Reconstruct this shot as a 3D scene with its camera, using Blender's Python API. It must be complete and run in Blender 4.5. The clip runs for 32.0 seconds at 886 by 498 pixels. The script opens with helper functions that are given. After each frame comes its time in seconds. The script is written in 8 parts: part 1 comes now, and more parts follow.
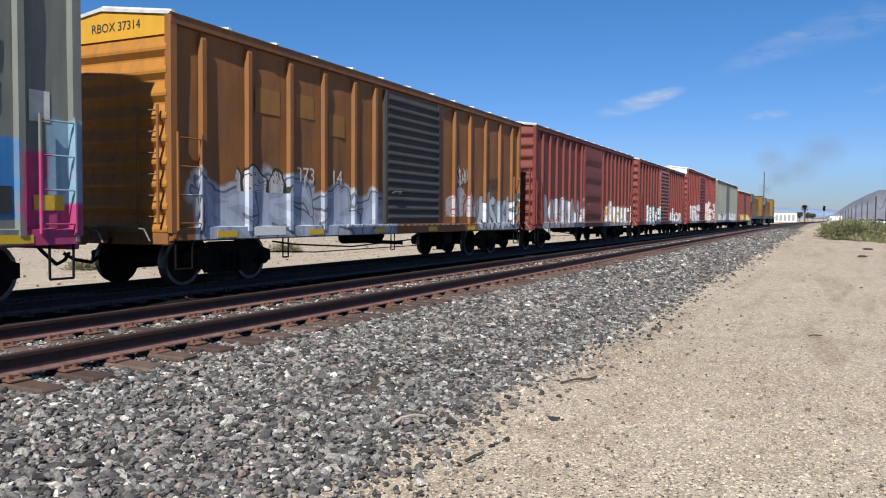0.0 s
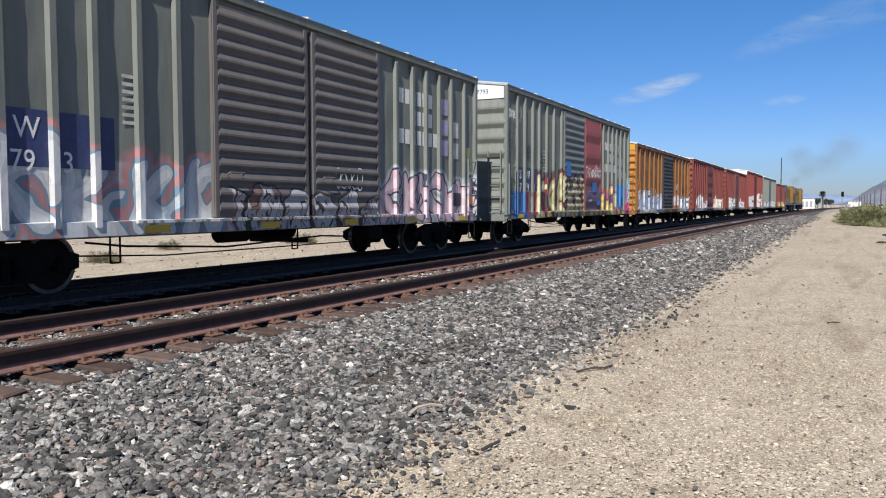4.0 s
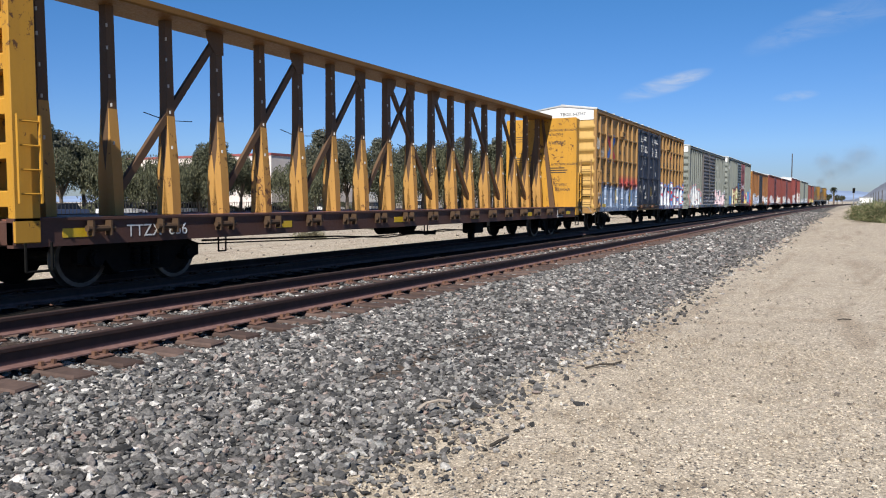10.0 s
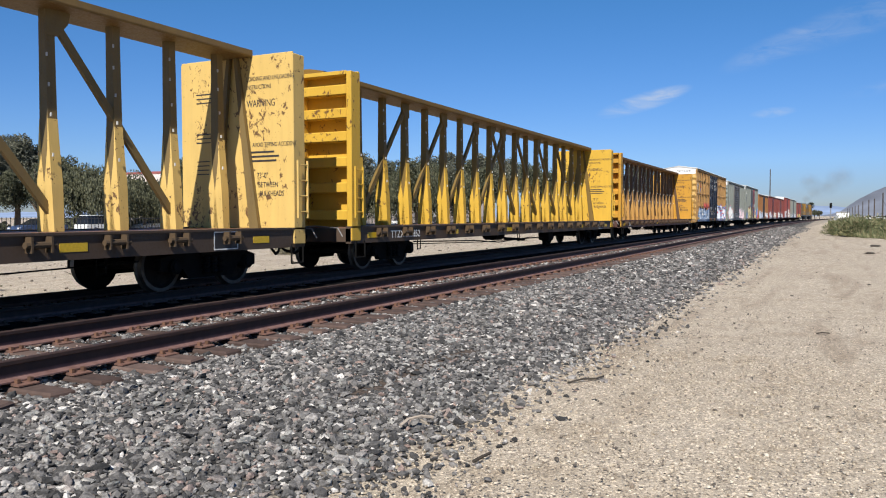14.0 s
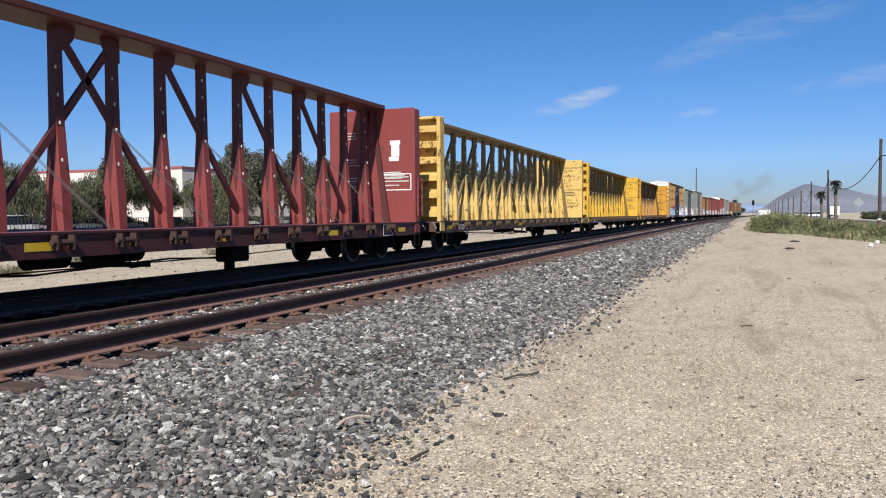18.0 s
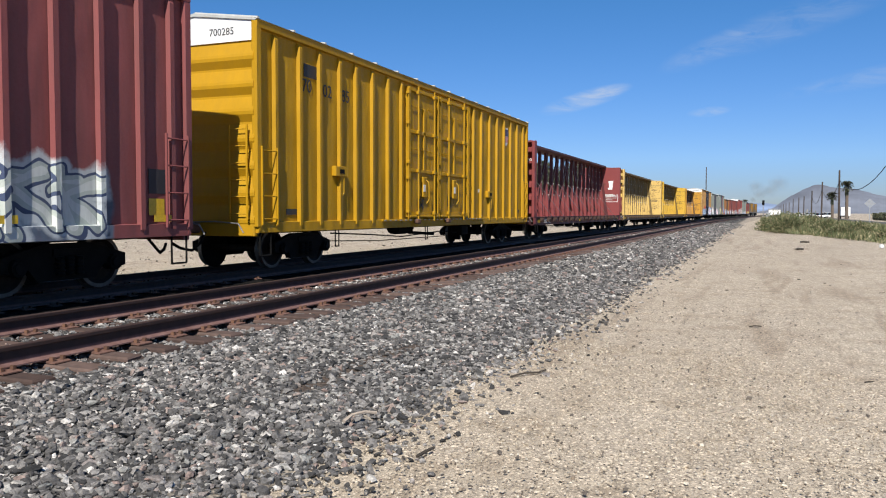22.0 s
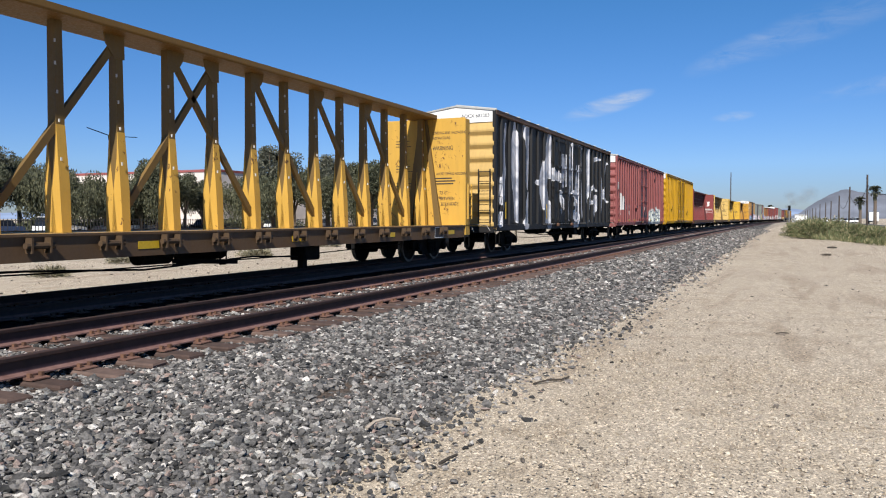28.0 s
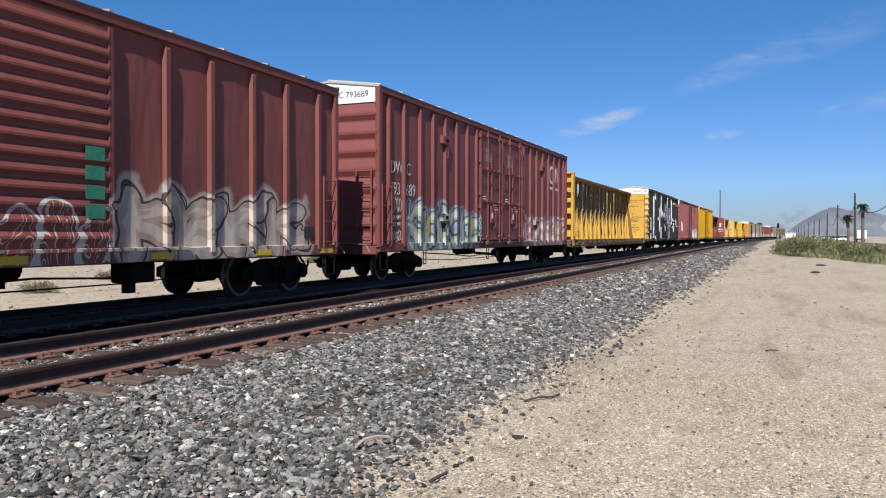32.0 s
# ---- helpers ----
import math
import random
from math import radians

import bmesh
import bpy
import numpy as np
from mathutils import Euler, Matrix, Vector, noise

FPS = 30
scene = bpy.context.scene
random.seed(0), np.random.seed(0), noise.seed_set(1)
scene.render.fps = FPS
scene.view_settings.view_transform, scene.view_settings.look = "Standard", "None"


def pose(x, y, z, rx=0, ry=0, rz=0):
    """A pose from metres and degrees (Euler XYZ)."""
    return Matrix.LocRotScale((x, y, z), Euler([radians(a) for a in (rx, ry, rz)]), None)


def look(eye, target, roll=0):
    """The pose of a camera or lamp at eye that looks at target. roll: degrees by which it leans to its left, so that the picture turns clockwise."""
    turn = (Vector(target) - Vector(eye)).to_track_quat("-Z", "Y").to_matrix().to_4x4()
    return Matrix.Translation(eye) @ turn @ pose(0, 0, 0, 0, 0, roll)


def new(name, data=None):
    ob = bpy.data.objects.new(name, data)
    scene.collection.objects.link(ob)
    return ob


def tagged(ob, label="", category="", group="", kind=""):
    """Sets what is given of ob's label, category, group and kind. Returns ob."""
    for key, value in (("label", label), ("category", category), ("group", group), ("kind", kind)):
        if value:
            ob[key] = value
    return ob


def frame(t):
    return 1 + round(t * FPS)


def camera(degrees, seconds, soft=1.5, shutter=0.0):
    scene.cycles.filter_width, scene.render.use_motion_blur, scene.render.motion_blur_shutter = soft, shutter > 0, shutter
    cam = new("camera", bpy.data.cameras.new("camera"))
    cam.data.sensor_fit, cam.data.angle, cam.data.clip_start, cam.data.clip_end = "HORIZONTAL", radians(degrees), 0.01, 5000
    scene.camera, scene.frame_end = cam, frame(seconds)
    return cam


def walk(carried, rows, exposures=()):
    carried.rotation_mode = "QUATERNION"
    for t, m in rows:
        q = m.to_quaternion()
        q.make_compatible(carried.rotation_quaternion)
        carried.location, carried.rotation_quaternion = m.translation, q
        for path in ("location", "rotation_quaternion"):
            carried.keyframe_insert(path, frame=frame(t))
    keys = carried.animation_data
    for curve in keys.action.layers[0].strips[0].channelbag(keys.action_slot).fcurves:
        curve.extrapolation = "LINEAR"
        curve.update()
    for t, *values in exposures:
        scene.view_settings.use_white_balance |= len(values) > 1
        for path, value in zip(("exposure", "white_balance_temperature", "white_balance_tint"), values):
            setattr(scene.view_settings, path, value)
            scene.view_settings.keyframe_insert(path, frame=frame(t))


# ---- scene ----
import itertools

cam = camera(59.37, 32.0, soft=1.1)
EYE = Vector((0.0, 0.0, 1.6))
# the held camera: seconds, heading to the left of the track, tilt, lean, in degrees
TURNS = [
    (0, 25.87, -2.45, 0.45), (0.5, 25.46, -2.82, 0.64), (1, 25.48, -2.99, 0.80), (1.5, 25.72, -3.17, 0.90), (2, 25.97, -3.31, 0.83), (2.5, 26.17, -3.35, 0.62),
    (3, 26.40, -3.30, 0.34), (3.5, 26.66, -3.20, 0.10), (5.5, 27.78, -3.65, -0.61), (6, 27.85, -3.82, -0.76), (6.5, 27.87, -3.92, -0.68), (7, 27.89, -3.97, -0.51),
    (7.5, 27.93, -4.01, -0.23), (8, 28.02, -4.03, -0.10), (8.5, 28.03, -4.01, -0.03), (9, 27.95, -3.90, 0.00), (9.5, 27.80, -3.72, -0.04), (10, 27.60, -3.50, -0.06),
    (10.5, 27.45, -3.33, 0.02), (11, 27.37, -3.22, 0.07), (11.5, 27.36, -3.15, 0.22), (12, 27.36, -3.07, 0.29), (12.5, 27.38, -2.98, 0.25), (13, 27.31, -2.82, 0.18),
    (13.5, 26.97, -2.60, 0.03), (14, 26.29, -2.39, -0.10), (14.5, 25.43, -2.24, -0.26), (16.5, 22.96, -2.29, -0.46), (17, 22.48, -2.35, -0.50), (17.5, 21.96, -2.44, -0.45),
    (18, 21.54, -2.52, -0.37), (18.5, 21.27, -2.65, -0.25), (19, 21.24, -2.80, -0.02), (19.5, 21.39, -2.92, 0.15), (20, 21.68, -2.98, 0.37), (20.5, 21.90, -2.96, 0.45),
    (21, 22.05, -2.91, 0.45), (21.5, 22.13, -2.84, 0.31), (22, 22.15, -2.74, 0.18), (22.5, 22.22, -2.66, 0.05), (23, 22.31, -2.63, -0.02), (23.5, 22.42, -2.64, -0.08),
    (24, 22.56, -2.66, -0.10), (24.5, 22.80, -2.63, -0.14), (25, 23.05, -2.58, -0.08), (25.5, 23.32, -2.50, 0.08), (27.5, 23.91, -2.28, 0.06), (28, 23.79, -2.25, -0.04),
    (28.5, 23.51, -2.17, -0.11), (29, 23.17, -2.08, -0.11), (29.5, 22.95, -1.98, -0.03), (30, 22.92, -1.92, 0.09), (30.5, 23.01, -1.84, 0.23), (31, 23.02, -1.70, 0.25),
    (31.5, 22.96, -1.45, 0.17), (32, 23.11, -1.02, 0.12),
]


def gaze(heading, tilt, lean):
    h, p = radians(heading), radians(tilt)
    return look(EYE, EYE + 10 * Vector((math.cos(h) * math.cos(p), math.sin(h) * math.cos(p), math.sin(p))), lean)


walk(cam, [(t, gaze(h, p, r)) for t, h, p, r in TURNS])

# ---- daylight: a high sun behind the camera, almost along the train ----
SUN_FROM = Vector((-1.0, -0.24, 1.0)).normalized()
EXPOSURE = 0.42


def build_light():
    world = bpy.data.worlds.new("sky")
    scene.world = world
    world.use_nodes = True
    nt = world.node_tree
    nt.nodes.clear()
    out, bg = nt.nodes.new("ShaderNodeOutputWorld"), nt.nodes.new("ShaderNodeBackground")
    sky = nt.nodes.new("ShaderNodeTexSky")
    sky.sky_type, sky.sun_disc = "NISHITA", False
    sky.sun_elevation = math.asin(SUN_FROM.z)
    sky.sun_rotation = math.atan2(SUN_FROM.x, SUN_FROM.y)
    sky.air_density, sky.dust_density, sky.ozone_density = 1.0, 0.0, 2.0
    bg.inputs["Strength"].default_value = 0.05
    # thin cirrus wisps: where they hang, how long and how deep in degrees, how they lean, how dense
    coord = nt.nodes.new("ShaderNodeTexCoord")
    here = coord.outputs["Generated"]

    def calc(op, a, b):
        n = nt.nodes.new("ShaderNodeMath")
        n.operation = op
        for k, v in enumerate((a, b)):
            if isinstance(v, bpy.types.NodeSocket):
                nt.links.new(v, n.inputs[k])
            else:
                n.inputs[k].default_value = v
        return n.outputs[0]

    def along(axis):
        n = nt.nodes.new("ShaderNodeVectorMath")
        n.operation = "DOT_PRODUCT"
        nt.links.new(here, n.inputs[0])
        n.inputs[1].default_value = axis
        return n.outputs["Value"]

    total = None
    for az, el, wide, deep, lean, dense in ((11.9, 8.05, 3.6, 0.75, -15, 0.55), (10.2, 8.6, 1.8, 0.5, -13, 0.42), (3.2, 11.2, 4.2, 1.0, -20, 0.17), (-2.0, 12.6, 7.0, 1.4, -16, 0.16), (3.4, 6.95, 1.6, 0.4, -4, 0.4), (-9, 9, 9, 0.8, -8, 0.22), (20, 19, 9, 1.0, -14, 0.15)):
        a, e, l = radians(az), radians(el), radians(lean)
        fwd = Vector((math.cos(a) * math.cos(e), math.sin(a) * math.cos(e), math.sin(e)))
        left = Vector((-math.sin(a), math.cos(a), 0))
        up = fwd.cross(left)
        u, v = math.cos(l) * left + math.sin(l) * up, math.cos(l) * up - math.sin(l) * left
        p, q = calc("DIVIDE", along(u), math.sin(radians(wide))), calc("DIVIDE", along(v), math.sin(radians(deep)))
        near = nt.nodes.new("ShaderNodeMapRange")
        nt.links.new(calc("ADD", calc("MULTIPLY", p, p), calc("MULTIPLY", q, q)), near.inputs["Value"])
        near.inputs["From Min"].default_value, near.inputs["From Max"].default_value = 1.0, 0.0
        near.interpolation_type = "SMOOTHSTEP"
        facing = calc("GREATER_THAN", along(fwd), 0.0)
        bit = calc("MULTIPLY", calc("MULTIPLY", near.outputs[0], facing), dense)
        total = bit if total is None else calc("ADD", total, bit)
    turn = nt.nodes.new("ShaderNodeMapping")
    turn.inputs["Rotation"].default_value = (0, radians(14), 0)
    turn.inputs["Scale"].default_value = (14, 14, 60)
    nt.links.new(here, turn.inputs[0])
    wisp = nt.nodes.new("ShaderNodeTexNoise")
    for key, value in (("Scale", 1.3), ("Detail", 8), ("Roughness", 0.62), ("Distortion", 0.8)):
        wisp.inputs[key].default_value = value
    nt.links.new(turn.outputs[0], wisp.inputs["Vector"])
    strand = nt.nodes.new("ShaderNodeMapRange")
    nt.links.new(wisp.outputs["Fac"], strand.inputs["Value"])
    strand.inputs["From Min"].default_value, strand.inputs["From Max"].default_value = 0.34, 0.72
    mix = nt.nodes.new("ShaderNodeMix")
    mix.data_type = "RGBA"
    mix.inputs["B"].default_value = (9.5, 10.2, 11.2, 1)
    nt.links.new(calc("MULTIPLY", total, strand.outputs[0]), mix.inputs["Factor"])
    clear = nt.nodes.new("ShaderNodeHueSaturation")
    clear.inputs["Hue"].default_value, clear.inputs["Saturation"].default_value, clear.inputs["Value"].default_value = 0.505, 1.38, 1.32
    nt.links.new(sky.outputs[0], clear.inputs["Color"])
    # the low sky stays blue; the unseen zenith is dimmed to lessen fill light
    height = nt.nodes.new("ShaderNodeSeparateXYZ")
    nt.links.new(here, height.inputs[0])
    low = nt.nodes.new("ShaderNodeValToRGB")
    for k, (at, c) in enumerate(((0.0, (0.37, 0.48, 0.98)), (0.07, (0.57, 0.74, 1.2)), (0.30, (0.97, 1.11, 1.19)), (0.55, (0.6, 0.66, 0.78)), (0.9, (0.34, 0.39, 0.5)))):
        if k > 1:
            low.color_ramp.elements.new(at)
        low.color_ramp.elements[k].position, low.color_ramp.elements[k].color = at, (*c, 1)
    nt.links.new(height.outputs[2], low.inputs[0])
    tone = nt.nodes.new("ShaderNodeMix")
    tone.data_type, tone.blend_type = "RGBA", "MULTIPLY"
    tone.inputs["Factor"].default_value = 1.0
    nt.links.new(clear.outputs[0], tone.inputs["A"])
    nt.links.new(low.outputs[0], tone.inputs["B"])
    nt.links.new(tone.outputs["Result"], mix.inputs["A"])
    nt.links.new(mix.outputs["Result"], bg.inputs["Color"])
    nt.links.new(bg.outputs[0], out.inputs[0])
    sun = new("sun", bpy.data.lights.new("sun", "SUN"))
    sun.data.energy, sun.data.angle, sun.data.color = 5.0, radians(0.53), (1.0, 0.96, 0.9)
    sun.matrix_world = look(SUN_FROM * 60, (0, 0, 0))
    scene.view_settings.exposure = EXPOSURE


build_light()

# ---- materials ----
def shader(name, rough=0.7, metal=0.0):
    m = bpy.data.materials.new(name)
    m.use_nodes = True
    nt = m.node_tree
    b = nt.nodes["Principled BSDF"]
    b.inputs["Roughness"].default_value = rough
    b.inputs["Metallic"].default_value = metal
    return m, nt, b


def node(nt, kind, **sets):
    n = nt.nodes.new(kind)
    for k, v in sets.items():
        n.inputs[k.replace("_", " ")].default_value = v
    return n


def coords(nt, scale=(1, 1, 1), where="Object"):
    c = nt.nodes.new("ShaderNodeTexCoord")
    mp = node(nt, "ShaderNodeMapping", Scale=scale)
    nt.links.new(c.outputs[where], mp.inputs[0])
    return mp.outputs[0]


def noise_fac(nt, vec, scale, detail=5, rough=0.6, warp=0.0):
    n = node(nt, "ShaderNodeTexNoise", Scale=scale, Detail=detail, Roughness=rough, Distortion=warp)
    nt.links.new(vec, n.inputs["Vector"])
    return n.outputs["Fac"]


def ramp(nt, fac, stops):
    r = nt.nodes.new("ShaderNodeValToRGB")
    e = r.color_ramp.elements
    while len(e) < len(stops):
        e.new(0.5)
    for k, (p, c) in enumerate(stops):
        e[k].position = p
        e[k].color = (*c, 1) if len(c) == 3 else c
    nt.links.new(fac, r.inputs[0])
    return r.outputs["Color"]


def grey(v):
    return (v, v, v)


def blend(nt, fac, a, b, how="MIX"):
    m = nt.nodes.new("ShaderNodeMix")
    m.data_type, m.blend_type = "RGBA", how
    for v, s in ((fac, "Factor"), (a, "A"), (b, "B")):
        if isinstance(v, bpy.types.NodeSocket):
            nt.links.new(v, m.inputs[s])
        elif s == "Factor":
            m.inputs[s].default_value = v
        else:
            m.inputs[s].default_value = (*v, 1)
    return m.outputs["Result"]


def maths(nt, op, a, b=0.0, clamp=False):
    m = nt.nodes.new("ShaderNodeMath")
    m.operation, m.use_clamp = op, clamp
    for v, k in ((a, 0), (b, 1)):
        if isinstance(v, bpy.types.NodeSocket):
            nt.links.new(v, m.inputs[k])
        else:
            m.inputs[k].default_value = v
    return m.outputs[0]


def bump(nt, b, height, strength, dist=0.01):
    n = node(nt, "ShaderNodeBump", Strength=strength, Distance=dist)
    nt.links.new(height, n.inputs["Height"])
    if b.inputs["Normal"].is_linked:
        nt.links.new(b.inputs["Normal"].links[0].from_socket, n.inputs["Normal"])
    nt.links.new(n.outputs[0], b.inputs["Normal"])


def between(nt, v, lo, hi, soft=0.03):
    """1 where lo < v < hi, with soft edges."""
    up = node(nt, "ShaderNodeMapRange", **{"From_Min": lo - soft, "From_Max": lo + soft})
    dn = node(nt, "ShaderNodeMapRange", **{"From_Min": hi - soft, "From_Max": hi + soft, "To_Min": 1.0, "To_Max": 0.0})
    nt.links.new(v, up.inputs["Value"])
    nt.links.new(v, dn.inputs["Value"])
    return maths(nt, "MULTIPLY", up.outputs[0], dn.outputs[0])


RUST_DARK, RUST = (0.055, 0.026, 0.016), (0.17, 0.068, 0.03)


def to_stroke(nt, p, x0, z0, x1, z1, r0, r1):
    """How far p lies outside a stroke that tapers from r0 to r1."""
    ba = Vector((x1 - x0, 0, z1 - z0))
    pa = nt.nodes.new("ShaderNodeVectorMath")
    pa.operation = "SUBTRACT"
    nt.links.new(p, pa.inputs[0])
    pa.inputs[1].default_value = (x0, 0, z0)
    h = nt.nodes.new("ShaderNodeVectorMath")
    h.operation = "DOT_PRODUCT"
    nt.links.new(pa.outputs[0], h.inputs[0])
    h.inputs[1].default_value = ba / ba.length_squared
    f = maths(nt, "MULTIPLY", h.outputs["Value"], 1.0, True)
    both = nt.nodes.new("ShaderNodeCombineXYZ")
    nt.links.new(f, both.inputs[0])
    nt.links.new(f, both.inputs[2])
    off = nt.nodes.new("ShaderNodeVectorMath")
    off.operation = "MULTIPLY_ADD"
    nt.links.new(both.outputs[0], off.inputs[0])
    off.inputs[1].default_value = -ba
    nt.links.new(pa.outputs[0], off.inputs[2])
    d = nt.nodes.new("ShaderNodeVectorMath")
    d.operation = "LENGTH"
    nt.links.new(off.outputs[0], d.inputs[0])
    if r0 == r1:
        return maths(nt, "SUBTRACT", d.outputs["Value"], r0)
    n = node(nt, "ShaderNodeMath")
    n.operation = "MULTIPLY_ADD"
    nt.links.new(f, n.inputs[0])
    n.inputs[1].default_value, n.inputs[2].default_value = r0 - r1, -r0
    return maths(nt, "ADD", d.outputs["Value"], n.outputs[0])


def nearest(nt, p, strokes, swell=1.0):
    best = None
    for row in strokes:
        d = to_stroke(nt, p, *row[:4], row[4] * swell, row[5] * swell)
        best = d if best is None else maths(nt, "MINIMUM", best, d)
    return best


def wavy(nt, at, amount, scale=1.3):
    """The place on the wall with a hand's wobble."""
    n = node(nt, "ShaderNodeTexNoise", Scale=scale, Detail=1.0)
    nt.links.new(at, n.inputs["Vector"])
    mid = nt.nodes.new("ShaderNodeVectorMath")
    mid.operation = "SUBTRACT"
    nt.links.new(n.outputs["Color"], mid.inputs[0])
    mid.inputs[1].default_value = (0.5, 0.5, 0.5)
    out = nt.nodes.new("ShaderNodeVectorMath")
    out.operation = "MULTIPLY_ADD"
    nt.links.new(mid.outputs[0], out.inputs[0])
    out.inputs[1].default_value = (amount, 0, amount)
    nt.links.new(at, out.inputs[2])
    flat = node(nt, "ShaderNodeMapping", Scale=(1, 0, 1))
    nt.links.new(out.outputs[0], flat.inputs[0])
    return flat.outputs[0]


def mural(nt, at, col, k, x0, x1, top, fills, line, size, foot=0.86, halo=None, ground=None):
    """A row of fat sprayed letter forms with outline and halo, over a flooded ground colour."""
    rng = random.Random(int(100 * abs(x0)) + 7 * k)
    p = wavy(nt, at, 0.5, 1.7)
    tone = noise_fac(nt, at, 1.6, 4, 0.7, 0.8)
    soft = noise_fac(nt, at, 9.0, 4, 0.7)
    n = max(2, round((x1 - x0) / size))
    wide = (x1 - x0) / n
    r = 0.15 * min(wide, 1.3)
    rows = ([], [])
    for i in range(n):
        lean, lift, crown = rng.uniform(-0.12, 0.12), rng.uniform(-0.04, 0.06), top - rng.uniform(0.0, 0.16)
        low = foot + 0.1 + lift
        # an abstract tangle: a leaning stem, a wedge that springs from it, a hook and a foot
        stem, hip = rng.uniform(-0.05, 0.35), rng.uniform(0.3, 0.7)
        tangle = [(stem, 0.0, stem + rng.uniform(-0.25, 0.3), 1.0, 1.25, 0.8), (stem, hip, rng.uniform(0.75, 1.05), rng.uniform(0.75, 1.05), 0.7, 1.2), (stem + 0.1, hip, rng.uniform(0.7, 1.1), rng.uniform(-0.05, 0.15), 0.9, 1.25)]
        tangle.append(rng.choice([(0.9, 0.95, rng.uniform(0.8, 1.1), 0.4, 1.0, 0.35), (rng.uniform(0.5, 0.7), 0.05, 1.15, 0.5, 0.9, 0.2), (-0.15, rng.uniform(0.5, 0.9), 0.6, 0.8, 0.3, 0.9)]))
        for a, b, c, d, q0, q1 in tangle:
            px = lambda u, v: x0 + wide * (i + 0.08 + 0.84 * u) + lean * v
            pz = lambda v: low + (crown - low - r) * v
            rows[i % 2].append((px(a, b), pz(b), px(c, d), pz(d), r * q0, r * q1))
    sep = nt.nodes.new("ShaderNodeSeparateXYZ")
    nt.links.new(p, sep.inputs[0])
    if ground:
        field = maths(nt, "MULTIPLY", between(nt, sep.outputs[0], x0 - 0.1, x1 + 0.1, 0.04), between(nt, sep.outputs[2], 0.0, top - 0.3, 0.03))
        col = blend(nt, maths(nt, "MULTIPLY", field, ramp(nt, soft, [(0.25, grey(0.8)), (0.5, grey(1.0))])), col, blend(nt, ramp(nt, tone, [(0.4, grey(0)), (0.6, grey(1))]), ground, tuple(0.7 * v for v in ground)))
    body = ramp(nt, tone, [((0.34 + 0.34 * i / max(1, len(fills) - 1)), c) for i, c in enumerate(fills)])
    ds = [nearest(nt, p, row) for row in rows]
    if halo:
        glow = node(nt, "ShaderNodeMapRange", From_Min=0.09, From_Max=0.17, To_Min=0.95, To_Max=0.0)
        nt.links.new(maths(nt, "ADD", maths(nt, "MINIMUM", *ds), maths(nt, "MULTIPLY", maths(nt, "SUBTRACT", soft, 0.5), 0.12)), glow.inputs["Value"])
        col = blend(nt, maths(nt, "MULTIPLY", glow.outputs[0], 1.0, True), col, halo)
    for d in ds:
        col = blend(nt, maths(nt, "LESS_THAN", d, 0.045), col, line)
        shine = blend(nt, maths(nt, "MULTIPLY", maths(nt, "LESS_THAN", d, -0.55 * r), 0.45), body, tuple(min(0.75, 1.3 * v + 0.08) for v in fills[-1]))
        col = blend(nt, maths(nt, "LESS_THAN", d, 0.0), col, shine)
    return col


def field(nt, at, col, x0, x1, z0, z1, colour, soft=0.04):
    """A flat sprayed or rolled field of colour with a loose edge."""
    sep = nt.nodes.new("ShaderNodeSeparateXYZ")
    nt.links.new(wavy(nt, at, 0.16, 3.0), sep.inputs[0])
    inside = maths(nt, "MULTIPLY", between(nt, sep.outputs[0], x0, x1, soft), between(nt, sep.outputs[2], z0, z1, soft))
    return blend(nt, maths(nt, "MULTIPLY", inside, ramp(nt, noise_fac(nt, at, 7, 5, 0.7), [(0.2, grey(0.55)), (0.5, grey(1.0))])), col, colour)


def blades(nt, at, col, strokes, pale, edge):
    """Long pale pointed shapes with a blue-grey rim, drawn stroke by stroke."""
    d = nearest(nt, wavy(nt, at, 0.4, 0.9), strokes, 1.3)
    tone = ramp(nt, noise_fac(nt, at, 1.1, 3, 0.6, 0.6), [(0.42, grey(0)), (0.56, grey(1))])
    col = blend(nt, maths(nt, "LESS_THAN", d, 0.0), col, blend(nt, tone, edge, pale))
    return blend(nt, maths(nt, "LESS_THAN", maths(nt, "ABSOLUTE", d), 0.022), col, pale)


